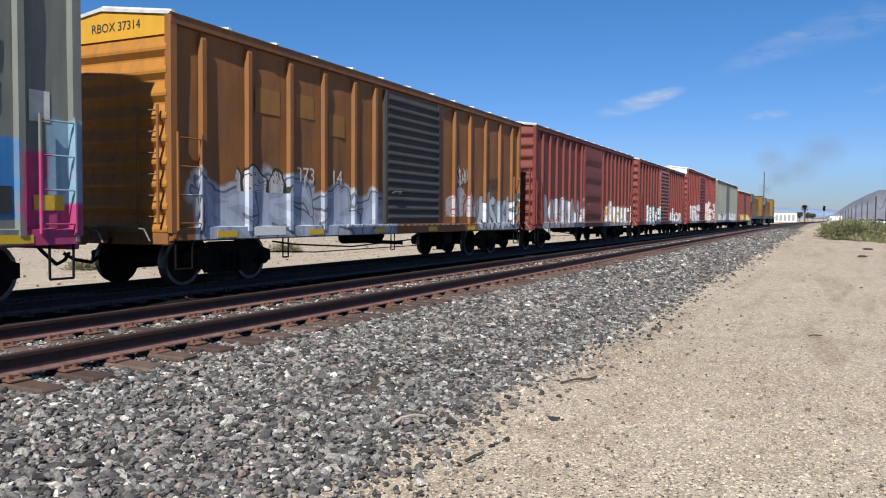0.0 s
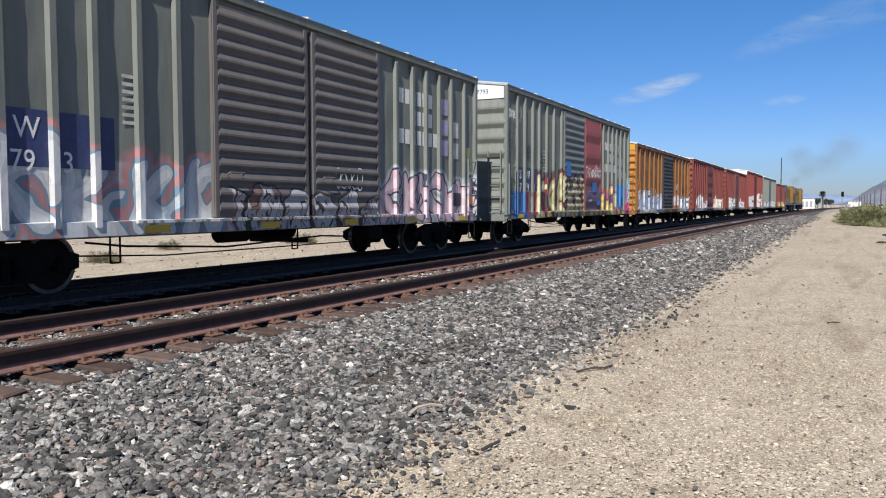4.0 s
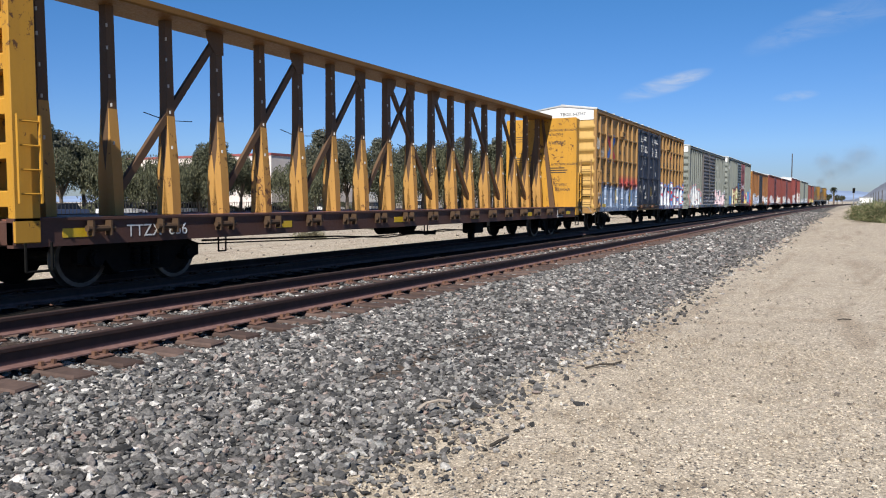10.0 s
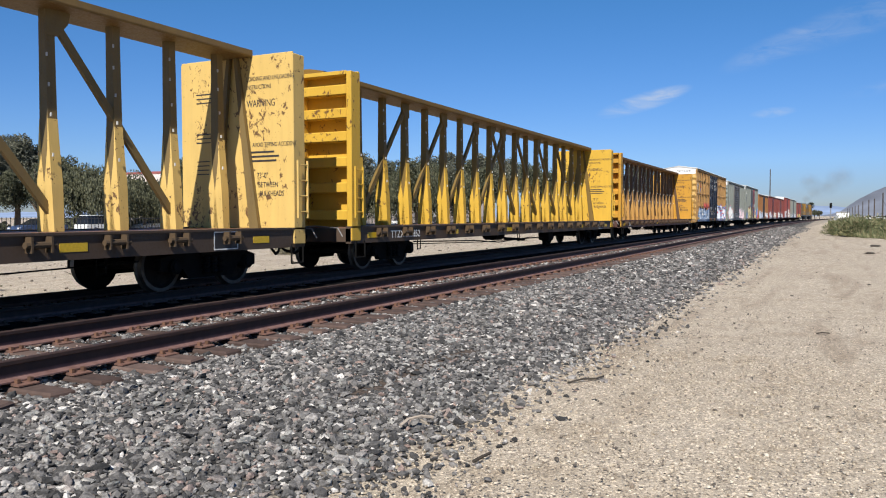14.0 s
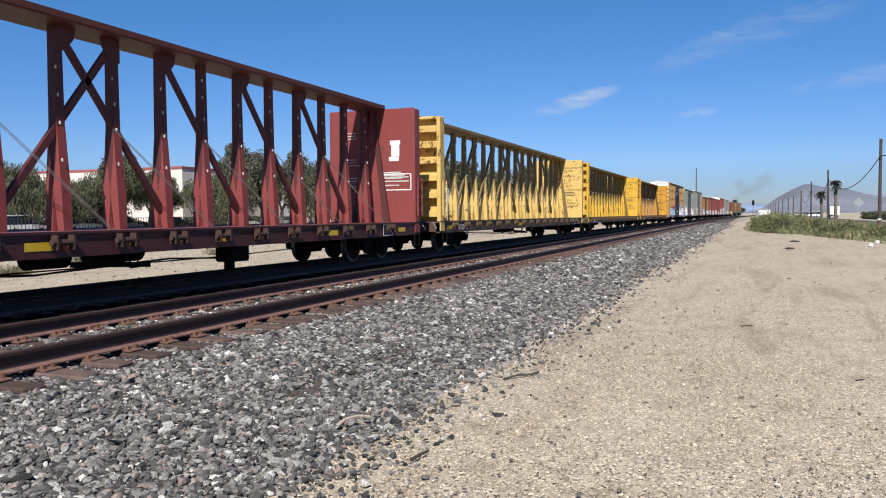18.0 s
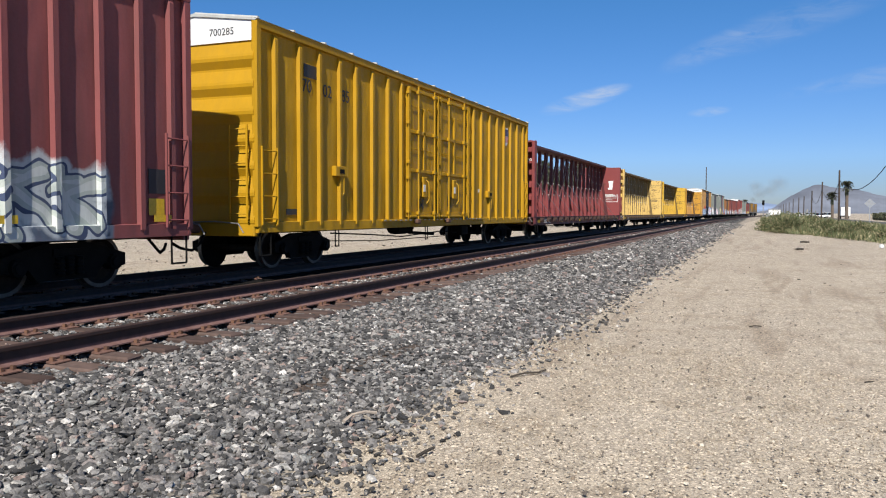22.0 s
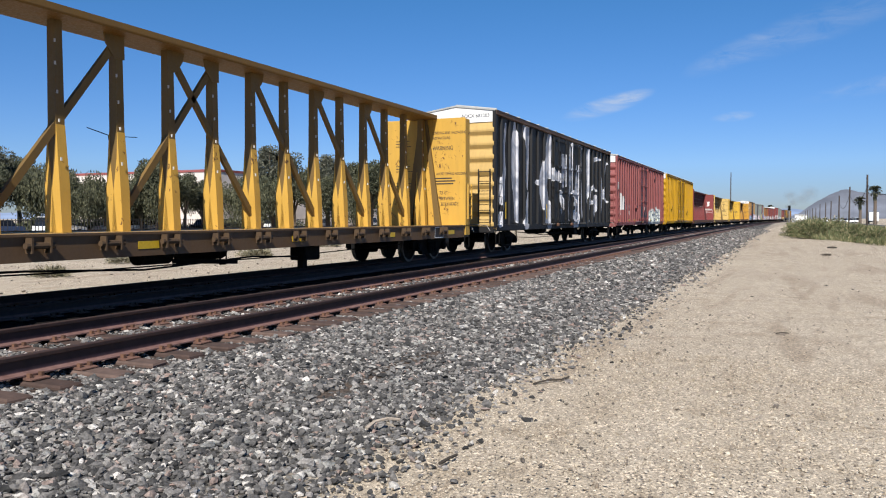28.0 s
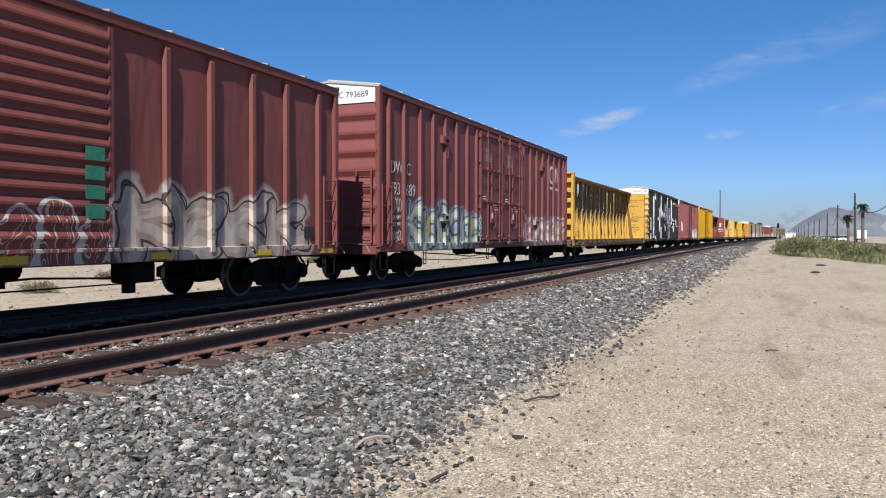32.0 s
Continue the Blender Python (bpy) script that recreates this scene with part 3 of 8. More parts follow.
def build_ground():
    bm = bmesh.new()
    xs = [-3500, -300, -60, -20] + [k * 1.0 for k in range(-8, 40)] + [45, 55, 70, 100, 160, 260, 450, 900, 1800, 4300]
    ys = [-3500, -900, -300, -120, -60, -30, -18, -12] + [k * 0.6 for k in range(-14, 6)] + [4, 6, 9, 12] + [14 + k for k in range(0, 26, 2)] + [45, 60, 80, 120, 250, 700, 3500]
    grid = []
    for x in xs:
        row = []
        for y in ys:
            calm = 1.0 if abs(x) < 60 and abs(y) < 40 else 0.0
            row.append(bm.verts.new((x, y, calm * 0.025 * noise.noise((x * 0.35, y * 0.35, 0)) - 0.012)))
        grid.append(row)
    for a, b in zip(grid, grid[1:]):
        for k in range(len(ys) - 1):
            bm.faces.new((a[k], b[k], b[k + 1], a[k + 1]))
    solo("ground", bm, SAND, "pale gritty sand and dirt beside the tracks", "ground", kind="structure", smooth=True)
    bm = bmesh.new()
    xs = [-320, -80, -30] + [-12 + 0.5 * k for k in range(110)] + [45, 50] + [55 + 12 * k for k in range(34)] + [600, 1500]
    ys = [1.5 + 0.14 * k for k in range(20)] + [4.3 + 0.28 * k for k in range(36)]
    grid = [[bm.verts.new((x, y + bend(x), bed_height(x, y))) for y in ys] for x in xs]
    for a, b in zip(grid, grid[1:]):
        for k in range(len(ys) - 1):
            bm.faces.new((a[k], b[k], b[k + 1], a[k + 1]))
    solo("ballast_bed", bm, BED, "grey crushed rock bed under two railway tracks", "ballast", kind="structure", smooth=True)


LUMP = [(x, y, z) for x in (-0.75, 0.75) for y in (-0.75, 0.75) for z in (-0.75, 0.75)]
LUMP_FACES = [(0, 1, 3), (0, 3, 2), (4, 6, 7), (4, 7, 5), (0, 4, 5), (0, 5, 1), (2, 3, 7), (2, 7, 6), (0, 2, 6), (0, 6, 4), (1, 5, 7), (1, 7, 3)]


GOLD_R = (1 + 5 ** 0.5) / 2
PEBBLE_LUMP = [(0.5 * a, 0.5 * b, 0.5 * c) for s in (-1, 1) for g in (-GOLD_R, GOLD_R) for a, b, c in ((0, s, g), (s, g, 0), (g, 0, s))]
PEBBLE_FACES = [f for f in itertools.combinations(range(12), 3)
                if all(abs(math.dist(PEBBLE_LUMP[i], PEBBLE_LUMP[j]) - 1.0) < 0.01 for i, j in itertools.combinations(f, 2))]
PEBBLE_FACES = [f if (Vector(PEBBLE_LUMP[f[1]]) - Vector(PEBBLE_LUMP[f[0]])).cross(Vector(PEBBLE_LUMP[f[2]]) - Vector(PEBBLE_LUMP[f[0]])).dot(Vector(PEBBLE_LUMP[f[0]])) > 0 else f[::-1] for f in PEBBLE_FACES]


def stones(name, spots, sizes, material, label, category, flat=0.58, seed=1, many=False):
    """Broken stones, joined: each a skewed, turned, broken block, or with many a rounder lump."""
    rng = np.random.default_rng(seed)
    n = len(spots)
    base, skin = np.array(PEBBLE_LUMP if many else LUMP), (PEBBLE_FACES if many else LUMP_FACES)
    dent = rng.uniform(0.62, 1.3, (n, len(base), 1)) * rng.uniform(0.8, 1.2, (n, len(base), 3)) if many else rng.uniform(0.5, 1.3, (n, 8, 3))
    shape = base[None] * dent * rng.uniform(0.6, 1.45, (n, 1, 3))
    a, b = rng.uniform(0, 6.28, n), rng.normal(0, 0.42, n)
    ca, sa, cb, sb = np.cos(a), np.sin(a), np.cos(b), np.sin(b)
    zero = np.zeros(n)
    rz = np.stack([np.stack([ca, -sa, zero], -1), np.stack([sa, ca, zero], -1), np.stack([zero, zero, zero + 1], -1)], 1)
    rx = np.stack([np.stack([zero + 1, zero, zero], -1), np.stack([zero, cb, -sb], -1), np.stack([zero, sb, cb], -1)], 1)
    shape[:, :, 2] *= flat
    shape = np.einsum("nij,nkj->nki", rz @ rx, shape) * np.asarray(sizes)[:, None, None]
    co = (shape + np.asarray(spots)[:, None, :]).reshape(-1, 3)
    faces = (np.array(skin)[None] + len(base) * np.arange(n)[:, None, None]).reshape(-1, 3)
    me = bpy.data.meshes.new(name)
    me.vertices.add(len(co))
    me.vertices.foreach_set("co", co.ravel().astype(np.float32))
    me.loops.add(faces.size)
    me.loops.foreach_set("vertex_index", faces.ravel().astype(np.int32))
    me.polygons.add(len(faces))
    me.polygons.foreach_set("loop_start", (3 * np.arange(len(faces))).astype(np.int32))
    me.update(calc_edges=True)
    me.shade_flat()
    me.materials.append(material)
    return tagged(new(name, me), label, category, kind="stuff")


def build_stones():
    rng = np.random.default_rng(4)
    spots, sizes = ([], []), ([], [])
    # x from, x to, how many to a square metre, how big
    for x0, x1, dense, size in ((-9, 1.0, 300, 0.034), (1.0, 9, 1500, 0.0212), (9, 17, 1150, 0.0215), (17, 30, 340, 0.03), (30, 55, 130, 0.036), (55, 110, 16, 0.08)):
        y0, y1 = 1.7, 8.3
        k = int((x1 - x0) * (y1 - y0) * dense)
        for x, y, s in zip(rng.uniform(x0, x1, k), rng.uniform(y0, y1, k), rng.lognormal(0, 0.34, k)):
            edge = BALLAST_EDGE + edge_wobble(x)
            if y < edge + 0.38 and rng.random() > math.exp((y - edge - 0.38) / 0.2):
                continue
            if 5.2 < x < 7.8 and abs(y - 3.5 - 0.05 * math.sin(3 * x)) < 0.1 and rng.random() < 0.8:
                continue
            inside = NEAR_Y - 1.36 < y < NEAR_Y + 1.36
            if inside and (rng.random() < 0.55 or (abs((x + 6.25) % 0.5 - 0.25) < 0.14 and rng.random() < 0.93)):
                continue
            r = min(size * s, 2.2 * size, 0.075)
            near = 1 if x0 == 1.0 else 0
            spots[near].append((x, y + bend(x), max(bed_height(x, y), -0.01) + r * (rng.uniform(0.0, 0.5) - (0.35 if inside else 0.0))))
            sizes[near].append(r)
    stones("ballast_stones", spots[1], sizes[1], STONE, "grey crushed ballast stones along the track shoulder", "ballast", 0.6, 1, True)
    stones("ballast_stones", spots[0], sizes[0], STONE, "grey crushed ballast stones further along the track", "ballast", 0.6, 2)
    spots, sizes = [], []
    for x0, x1, y0, y1, k, size in ((2.5, 14, -5, 2.6, 8500, 0.005), (2.5, 14, -5, 2.6, 60, 0.014), (3, 20, 1.2, 2.4, 260, 0.010), (14, 45, -12, 2.6, 1000, 0.011), (8, 60, 14, 30, 1500, 0.02)):
        for x, y, s in zip(rng.uniform(x0, x1, k), rng.uniform(y0, y1, k), rng.lognormal(0, 0.4, k)):
            spots.append((x, y, size * s * 0.15))
            sizes.append(size * s)
    grit = [(x, y, -0.0055) for x, y in zip(rng.uniform(2.6, 9.5, 24000), rng.uniform(-4.5, 2.5, 24000))]
    stones("sand_grit", grit, 0.0056 * rng.lognormal(0, 0.35, len(grit)), GRIT, "pale coarse grit on the sand", "grit", flat=0.7, seed=5)
    stones("sand_pebbles", spots, sizes, PEBBLE, "small dark pebbles strewn on the sand", "pebbles", flat=0.55, seed=9)


RAIL_SHAPE = [(-0.07, 0), (0.07, 0), (0.07, 0.012), (0.012, 0.03), (0.009, 0.128), (0.036, 0.138), (0.037, 0.166), (0.03, 0.172), (-0.03, 0.172), (-0.037, 0.166), (-0.036, 0.138),
              (-0.009, 0.128), (-0.012, 0.03), (-0.07, 0.012)]


RAIL_X = [-320, 0] + [55 + 12 * k for k in range(34)] + [600, 1500]


def build_track(name, cy, top, label, x0, x1, detail, timber):
    track = thing(name, pose(0, cy, top), label, "railway track", kind="structure")
    for side in (-1, 1):
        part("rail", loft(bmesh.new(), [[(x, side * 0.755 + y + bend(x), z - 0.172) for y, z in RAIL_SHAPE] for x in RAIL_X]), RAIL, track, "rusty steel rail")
    rng = random.Random(11)
    shapes = []
    for k in range(6):
        bm = boxed(-0.115, 0.115, -1.32, 1.32, -0.365, -0.192)
        for v in bm.verts:
            v.co.x += rng.uniform(-0.012, 0.012)
            v.co.y += rng.uniform(-0.05, 0.05)
            if v.co.z > -0.3:
                v.co.z += rng.uniform(-0.012, 0.004)
        bmesh.ops.bevel(bm, geom=[e for e in bm.edges if all(v.co.z > -0.3 for v in e.verts)], offset=0.016, segments=1, affect="EDGES")
        shapes.append(mesh_of(bm, "tie", timber))
    bm = bmesh.new()
    extrude_x(bm, [(-0.17, -0.192), (0.17, -0.192), (0.17, -0.182), (0.08, -0.171), (-0.08, -0.171), (-0.17, -0.182)], -0.09, 0.09)
    plate = mesh_of(bm, "tie_plate", PLATE)
    bm = bmesh.new()
    for y in (-0.1, 0.1):
        for x in (-0.055, 0.055):
            box(bm, x - 0.014, x + 0.014, y - 0.02, y + 0.02, -0.176, -0.14)
    spikes = mesh_of(bm, "spikes", RUSTY)
    x, k = x0, 0
    while x < x1:
        tie = new("tie", shapes[rng.randrange(6)])
        tie.parent, tie.location = track, (x + rng.uniform(-0.03, 0.03), rng.uniform(-0.05, 0.05) + bend(x), rng.uniform(-0.01, 0.0))
        tie.rotation_euler.z = rng.uniform(-0.02, 0.02) + radians(bend_turn(x))
        if x < detail:
            for side in (-1, 1):
                p = new("tie_plate", plate)
                p.parent, p.location = tie, (0, side * 0.755 - tie.location.y + bend(x), 0)
                s = new("spikes", spikes)
                s.parent, s.location = tie, (0, side * 0.755 - tie.location.y + bend(x), 0)
        x, k = x + 0.5, k + 1


build_ground()
build_stones()
build_track("near_track", NEAR_Y, NEAR_Z, "empty siding with rusty rails on weathered timber ties", -6.0, 90.0, 32, TIE)
build_track("main_track", MAIN_Y, MAIN_Z, "main track with dark rails under the passing freight train", -6.0, 60.0, 14, TIE_SHADED)

# ---- the freight train ----
def rolled(t):
    """How far the train has rolled after t seconds: it gathers speed slowly."""
    return 7.511 * t + 0.01643 * t * t + 0.000347 * t ** 3


WHEEL_R = 0.42
MOVERS, SPINNERS = [], []
YELLOW_MARK = plain("yellow reflective tape", (0.62, 0.40, 0.02), 0.45, 0, 0.15, 30)
WHITE_INK = plain("white stencil paint", (0.72, 0.71, 0.68), 0.6, 0, 0.15, 30)
BLACK_INK = plain("black stencil paint", (0.025, 0.025, 0.028), 0.6, 0, 0.2, 30)
SHARED = {}


def shared(key, build):
    if key not in SHARED:
        SHARED[key] = build()
    return SHARED[key]


def wheelset_mesh():
    bm = bmesh.new()
    tube(bm, (0, -1.08, 0), (0, 1.08, 0), 0.075, 10)
    for s in (-1, 1):
        lathe_y(bm, [(0.10, s * 0.84), (0.14, s * 0.80), (0.31, s * 0.775), (0.36, s * 0.82), (WHEEL_R, s * 0.82), (WHEEL_R + 0.004, s * 0.74), (WHEEL_R + 0.03, s * 0.715),
                     (WHEEL_R + 0.03, s * 0.69), (0.35, s * 0.69), (0.14, s * 0.72)], 28)
    me = mesh_of(bm, "wheelset", WHEEL)
    me.materials.append(TREAD)
    for p in me.polygons:
        if math.hypot(p.center.x, p.center.z) > WHEEL_R - 0.06 and abs(p.normal.y) < 0.9 or (abs(p.center.y) > 0.81 and math.hypot(p.center.x, p.center.z) > 0.38):
            p.material_index = 1
    return me


def side_frame_mesh():
    bm = bmesh.new()
    outer = [(-1.13, 0.36), (-1.13, 0.55), (-0.80, 0.64), (-0.40, 0.74), (0.40, 0.74), (0.80, 0.64), (1.13, 0.55), (1.13, 0.36), (0.98, 0.33), (0.70, 0.42), (0.52, 0.20), (-0.52, 0.20),
             (-0.70, 0.42), (-0.98, 0.33)]
    extrude_y(bm, outer, -0.065, 0.065)
    for x in (-0.864, 0.864):
        tube(bm, (x, -0.14, 0.42), (x, 0.05, 0.42), 0.125, 12)
        tube(bm, (x, -0.17, 0.42), (x, -0.14, 0.42), 0.085, 12)
    box(bm, -0.27, 0.27, -0.1, -0.06, 0.56, 0.66)
    return mesh_of(bm, "side_frame", BLACK)


def spring_mesh():
    bm = bmesh.new()
    rings = []
    for k in range(11):
        r = 0.072 if k % 2 else 0.052
        rings.append([(r * math.cos(2 * math.pi * j / 10), -0.115 + r * math.sin(2 * math.pi * j / 10), 0.27 + 0.028 * k) for j in range(10)])
    loft(bm, rings)
    return mesh_of(bm, "spring", BLACK)


def bolster_mesh():
    bm = boxed(-0.2, 0.2, -1.02, 1.02, 0.46, 0.62, soft=0.02)
    tube(bm, (0, 0, 0.6), (0, 0, 0.78), 0.2, 12)
    return mesh_of(bm, "bogie", BLACK)


TREAD = plain("worn bright wheel tread", (0.11, 0.10, 0.09), 0.45, 0.6, 0.3, 8)
WHEEL = plain("dark brown wheel steel", (0.018, 0.014, 0.012), 0.8, 0.0, 0.4, 8, gloss=0.15)


def bogie(car, x):
    b = new("bogie", shared("bolster", bolster_mesh))
    b.parent, b.location = car, (x, 0, 0)
    for s in (-1, 1):
        for key, build, sx in (("side_frame", side_frame_mesh, 0), ("spring", spring_mesh, -0.17), ("spring", spring_mesh, 0), ("spring", spring_mesh, 0.17)):
            o = new(key, shared(key, build))
            o.parent, o.location = b, (sx, s * 1.02, 0)
            if s > 0:
                o.rotation_euler.z = math.pi
    for dx in (-0.864, 0.864):
        w = new("wheelset", shared("wheelset", wheelset_mesh))
        w.parent = b
        w["label"] = "steel wheels on an axle"
        SPINNERS.append((w, dx, car))
        w.location = (dx, 0, WHEEL_R)


def coupler(car, x, way):
    bm = boxed(*sorted((x - way * 0.5, x + way * 0.42)), -0.1, 0.1, 0.78, 0.98, soft=0.02)
    box(bm, *sorted((x + way * 0.4, x + way * 0.74)), -0.19, 0.17, 0.72, 1.02, soft=0.05)
    part("coupler", bm, RUSTY, car, "rusty knuckle coupler")
    bm = pipe(bmesh.new(), [(x + way * 0.1, -0.3, 0.80), (x + way * 0.25, -0.34, 0.62), (x + way * 0.48, -0.3, 0.45), (x + way * 0.7, -0.2, 0.5), (x + way * 0.84, -0.12, 0.6)], 0.028)
    part("air_hose", bm, BLACK, car, "black rubber brake hose")
    bm = pipe(bmesh.new(), [(x + way * 0.32, -0.15, 1.0), (x + way * 0.36, -0.75, 1.02), (x + way * 0.36, -1.3, 0.98), (x + way * 0.36, -1.42, 0.80)], 0.014)
    part("cut_lever", bm, STEEL, car)


def ladder(car, material, p, across, z0, z1, rungs, name="ladder", wide=0.42):
    """A ladder on a wall: p is its middle at the wall; across 'x' on a side, 'y' on an end."""
    out = 0.07
    sx, sy = (1, 0) if across == "x" else (0, 1)
    ox, oy = (0, -out) if across == "x" else (out * p[2], 0)
    bm = bmesh.new()
    for s in (-1, 1):
        x, y = p[0] + ox + sx * s * wide / 2, p[1] + oy + sy * s * wide / 2
        box(bm, x - 0.012, x + 0.012, y - 0.02, y + 0.02, z0, z1)
    lad = part(name, bm, material, car, "")
    for k in range(rungs):
        z = z0 + 0.12 + (z1 - z0 - 0.2) * k / max(1, rungs - 1)
        part("rung", tube(bmesh.new(), (p[0] + ox - sx * wide / 2, p[1] + oy - sy * wide / 2, z), (p[0] + ox + sx * wide / 2, p[1] + oy + sy * wide / 2, z), 0.013, 5), material, lad)
    return lad


def stirrup(car, x, material, wide=0.36, z=0.34, y=-1.44, top=0.9):
    bm = pipe(bmesh.new(), [(x - wide / 2, y, top), (x - wide / 2, y, z), (x + wide / 2, y, z), (x + wide / 2, y, top)], 0.018, 5)
    part("step", bm, material, car)


def rib(car, x, y, side, z0, z1, material, deep=0.08, foot=0.066, crown=0.047):
    o = -side
    prof = [(x - foot, y), (x - crown, y - o * deep), (x + crown, y - o * deep), (x + foot, y)]
    ring = lambda z, k: [(px, y + (py - y) * k, z) for px, py in prof]
    part("rib", loft(bmesh.new(), [ring(z0, 1.0), ring(z1 - 0.12, 1.0), ring(z1, 0.15)]), material, car)


def slat_door(car, x0, x1, z0, z1, y, mats, slats, name="door"):
    """A sliding door pressed with level corrugations."""
    d = part(name, boxed(x0, x1, y - 0.045, y + 0.02, z0, z1), mats["door"], car, mats.get("door_label", "corrugated sliding door"))
    for x in (x0 + 0.05, x1 - 0.05):
        part("door_edge", boxed(x - 0.05, x + 0.05, y - 0.075, y - 0.047, z0, z1, soft=0.008), mats["door"], d)
    h = (z1 - z0 - 0.1) / slats
    for k in range(slats):
        z = z0 + 0.05 + h * k
        prof = [(y - 0.044, z + 0.02), (y - 0.09, z + h * 0.35), (y - 0.09, z + h * 0.5), (y - 0.044, z + h - 0.02)]
        part("corrugation", extrude_x(bmesh.new(), prof, x0 + 0.1, x1 - 0.1), mats["door"], d)
    part("handle", pipe(bmesh.new(), [(x0 + 0.25, y - 0.1, z0 + 0.7), (x0 + 0.25, y - 0.16, z0 + 0.74), (x0 + 0.6, y - 0.16, z0 + 0.74), (x0 + 0.6, y - 0.1, z0 + 0.7)], 0.018), STEEL, d)
    return d


def plug_door(car, x0, x1, z0, z1, y, mats, name="plug_door"):
    """A flush door with locking rods, cross bars and a gear box."""
    d = part(name, boxed(x0, x1, y - 0.05, y + 0.02, z0, z1), mats["door"], car, mats.get("door_label", "plug door with locking rods"))
    for z in (z0 + 0.06, z0 + (z1 - z0) * 0.36, z0 + (z1 - z0) * 0.66, z1 - 0.06):
        part("cross_bar", boxed(x0 + 0.02, x1 - 0.02, y - 0.10, y - 0.052, z - 0.05, z + 0.05, soft=0.01), mats["door"], d)
    for x in (x0 + 0.04, x1 - 0.04):
        part("door_edge", boxed(x - 0.04, x + 0.04, y - 0.11, y - 0.052, z0, z1, soft=0.01), mats["door"], d)
    w = x1 - x0
    for f in (0.24, 0.78):
        x = x0 + w * f
        rod = part("locking_rod", tube(bmesh.new(), (x, y - 0.15, z0 - 0.12), (x, y - 0.15, z1 + 0.05), 0.024, 8), mats["rod"], d)
        for z in (z0 + 0.1, z0 + (z1 - z0) * 0.36, z0 + (z1 - z0) * 0.66, z1 - 0.12):
            part("rod_bracket", boxed(x - 0.06, x + 0.06, y - 0.18, y - 0.1, z - 0.05, z + 0.05, soft=0.012), mats["rod"], rod)
    xm = x0 + w * 0.5
    for x in (x0 - 0.05, x1 + 0.05):
        edge = part("hinge_rod", tube(bmesh.new(), (x, y - 0.1, z0 - 0.05), (x, y - 0.1, z1 - 0.02), 0.017, 6), mats["rod"], d)
        for f in (0.04, 0.3, 0.42, 0.72, 0.95):
            z = z0 + (z1 - z0) * f
            part("hinge_bracket", boxed(x - 0.035, x + 0.035, y - 0.13, y - 0.03, z - 0.04, z + 0.04, soft=0.01), mats["rod"], edge)
    part("centre_bar", boxed(xm - 0.055, xm + 0.055, y - 0.1, y - 0.052, z0 + (z1 - z0) * 0.37, z0 + (z1 - z0) * 0.86, soft=0.01), mats["door"], d)
    for f, a, b in ((0.53, 0.06, 0.94), (0.86, 0.06, 0.46), (0.86, 0.6, 0.94), (0.24, 0.58, 0.94)):
        z = z0 + (z1 - z0) * f
        part("grab_rod", tube(bmesh.new(), (x0 + w * a, y - 0.09, z), (x0 + w * b, y - 0.09, z - 0.02), 0.012, 5), mats["rod"], d)
    part("lower_rail", boxed(x0 + 0.04, x1 - 0.04, y - 0.13, y - 0.052, z0 - 0.02, z0 + 0.035, soft=0.008), mats["rod"], d)
    part("foot_bracket", boxed(x0 + w * 0.24 - 0.12, x0 + w * 0.24 + 0.14, y - 0.19, y - 0.06, z0 - 0.2, z0 - 0.06, soft=0.03), RUSTY, d, "rusty foot bracket")
    part("gear_box", boxed(xm - 0.16, xm + 0.16, y - 0.12, y - 0.052, z0 + 0.55, z0 + 1.15, soft=0.02), mats["door"], d)
    part("handle", pipe(bmesh.new(), [(xm + 0.05, y - 0.13, z0 + 1.05), (xm + 0.06, y - 0.2, z0 + 0.98), (xm + 0.09, y - 0.2, z0 + 0.5), (xm + 0.05, y - 0.14, z0 + 0.38)], 0.018), mats["rod"], d)
    part("placard", boxed(xm - 0.13, xm + 0.0, y - 0.128, y - 0.12, z0 + 0.72, z0 + 0.92), WHITE_INK, d, "small white paper placard")
    return d


def end_wall(car, x, way, hw, z0, z1, mats, ribs, plate):
    """A pressed steel end: level corrugations, a gable plate on top."""
    gable = [(-hw, z0), (hw, z0), (hw, z1), (0, z1 + 0.2), (-hw, z1)]
    e = part("end_wall", prism(bmesh.new(), [(x - way * 0.12, y, z) for y, z in gable], [(x - way * 0.06, y, z) for y, z in gable]), mats["end"], car, "pressed steel end wall")
    top = z1 - plate
    h = (top - z0) / ribs
    for k in range(ribs):
        z = z0 + h * k
        prof = [(0.0, z + 0.01), (0.075, z + h * 0.30), (0.08, z + h * 0.42), (0.07, z + h * 0.52), (0.0, z + h * 0.96)]
        ring = lambda y: [(x - way * (0.062 - d), y, zz) for d, zz in prof]
        part("end_rib", prism(bmesh.new(), ring(-hw + 0.06), ring(hw - 0.06)), mats["end"], e)
    if plate > 0.1:
        ring = lambda xx: [(xx, y, z) for y, z in ((-hw + 0.02, top), (hw - 0.02, top), (hw - 0.02, z1 - 0.02), (0, z1 + 0.16), (-hw + 0.02, z1 - 0.02))]
        part("gable_plate", prism(bmesh.new(), ring(x - way * 0.06), ring(x - way * 0.03)), mats["plate"], e, mats.get("plate_label", "painted gable plate"))
    return e


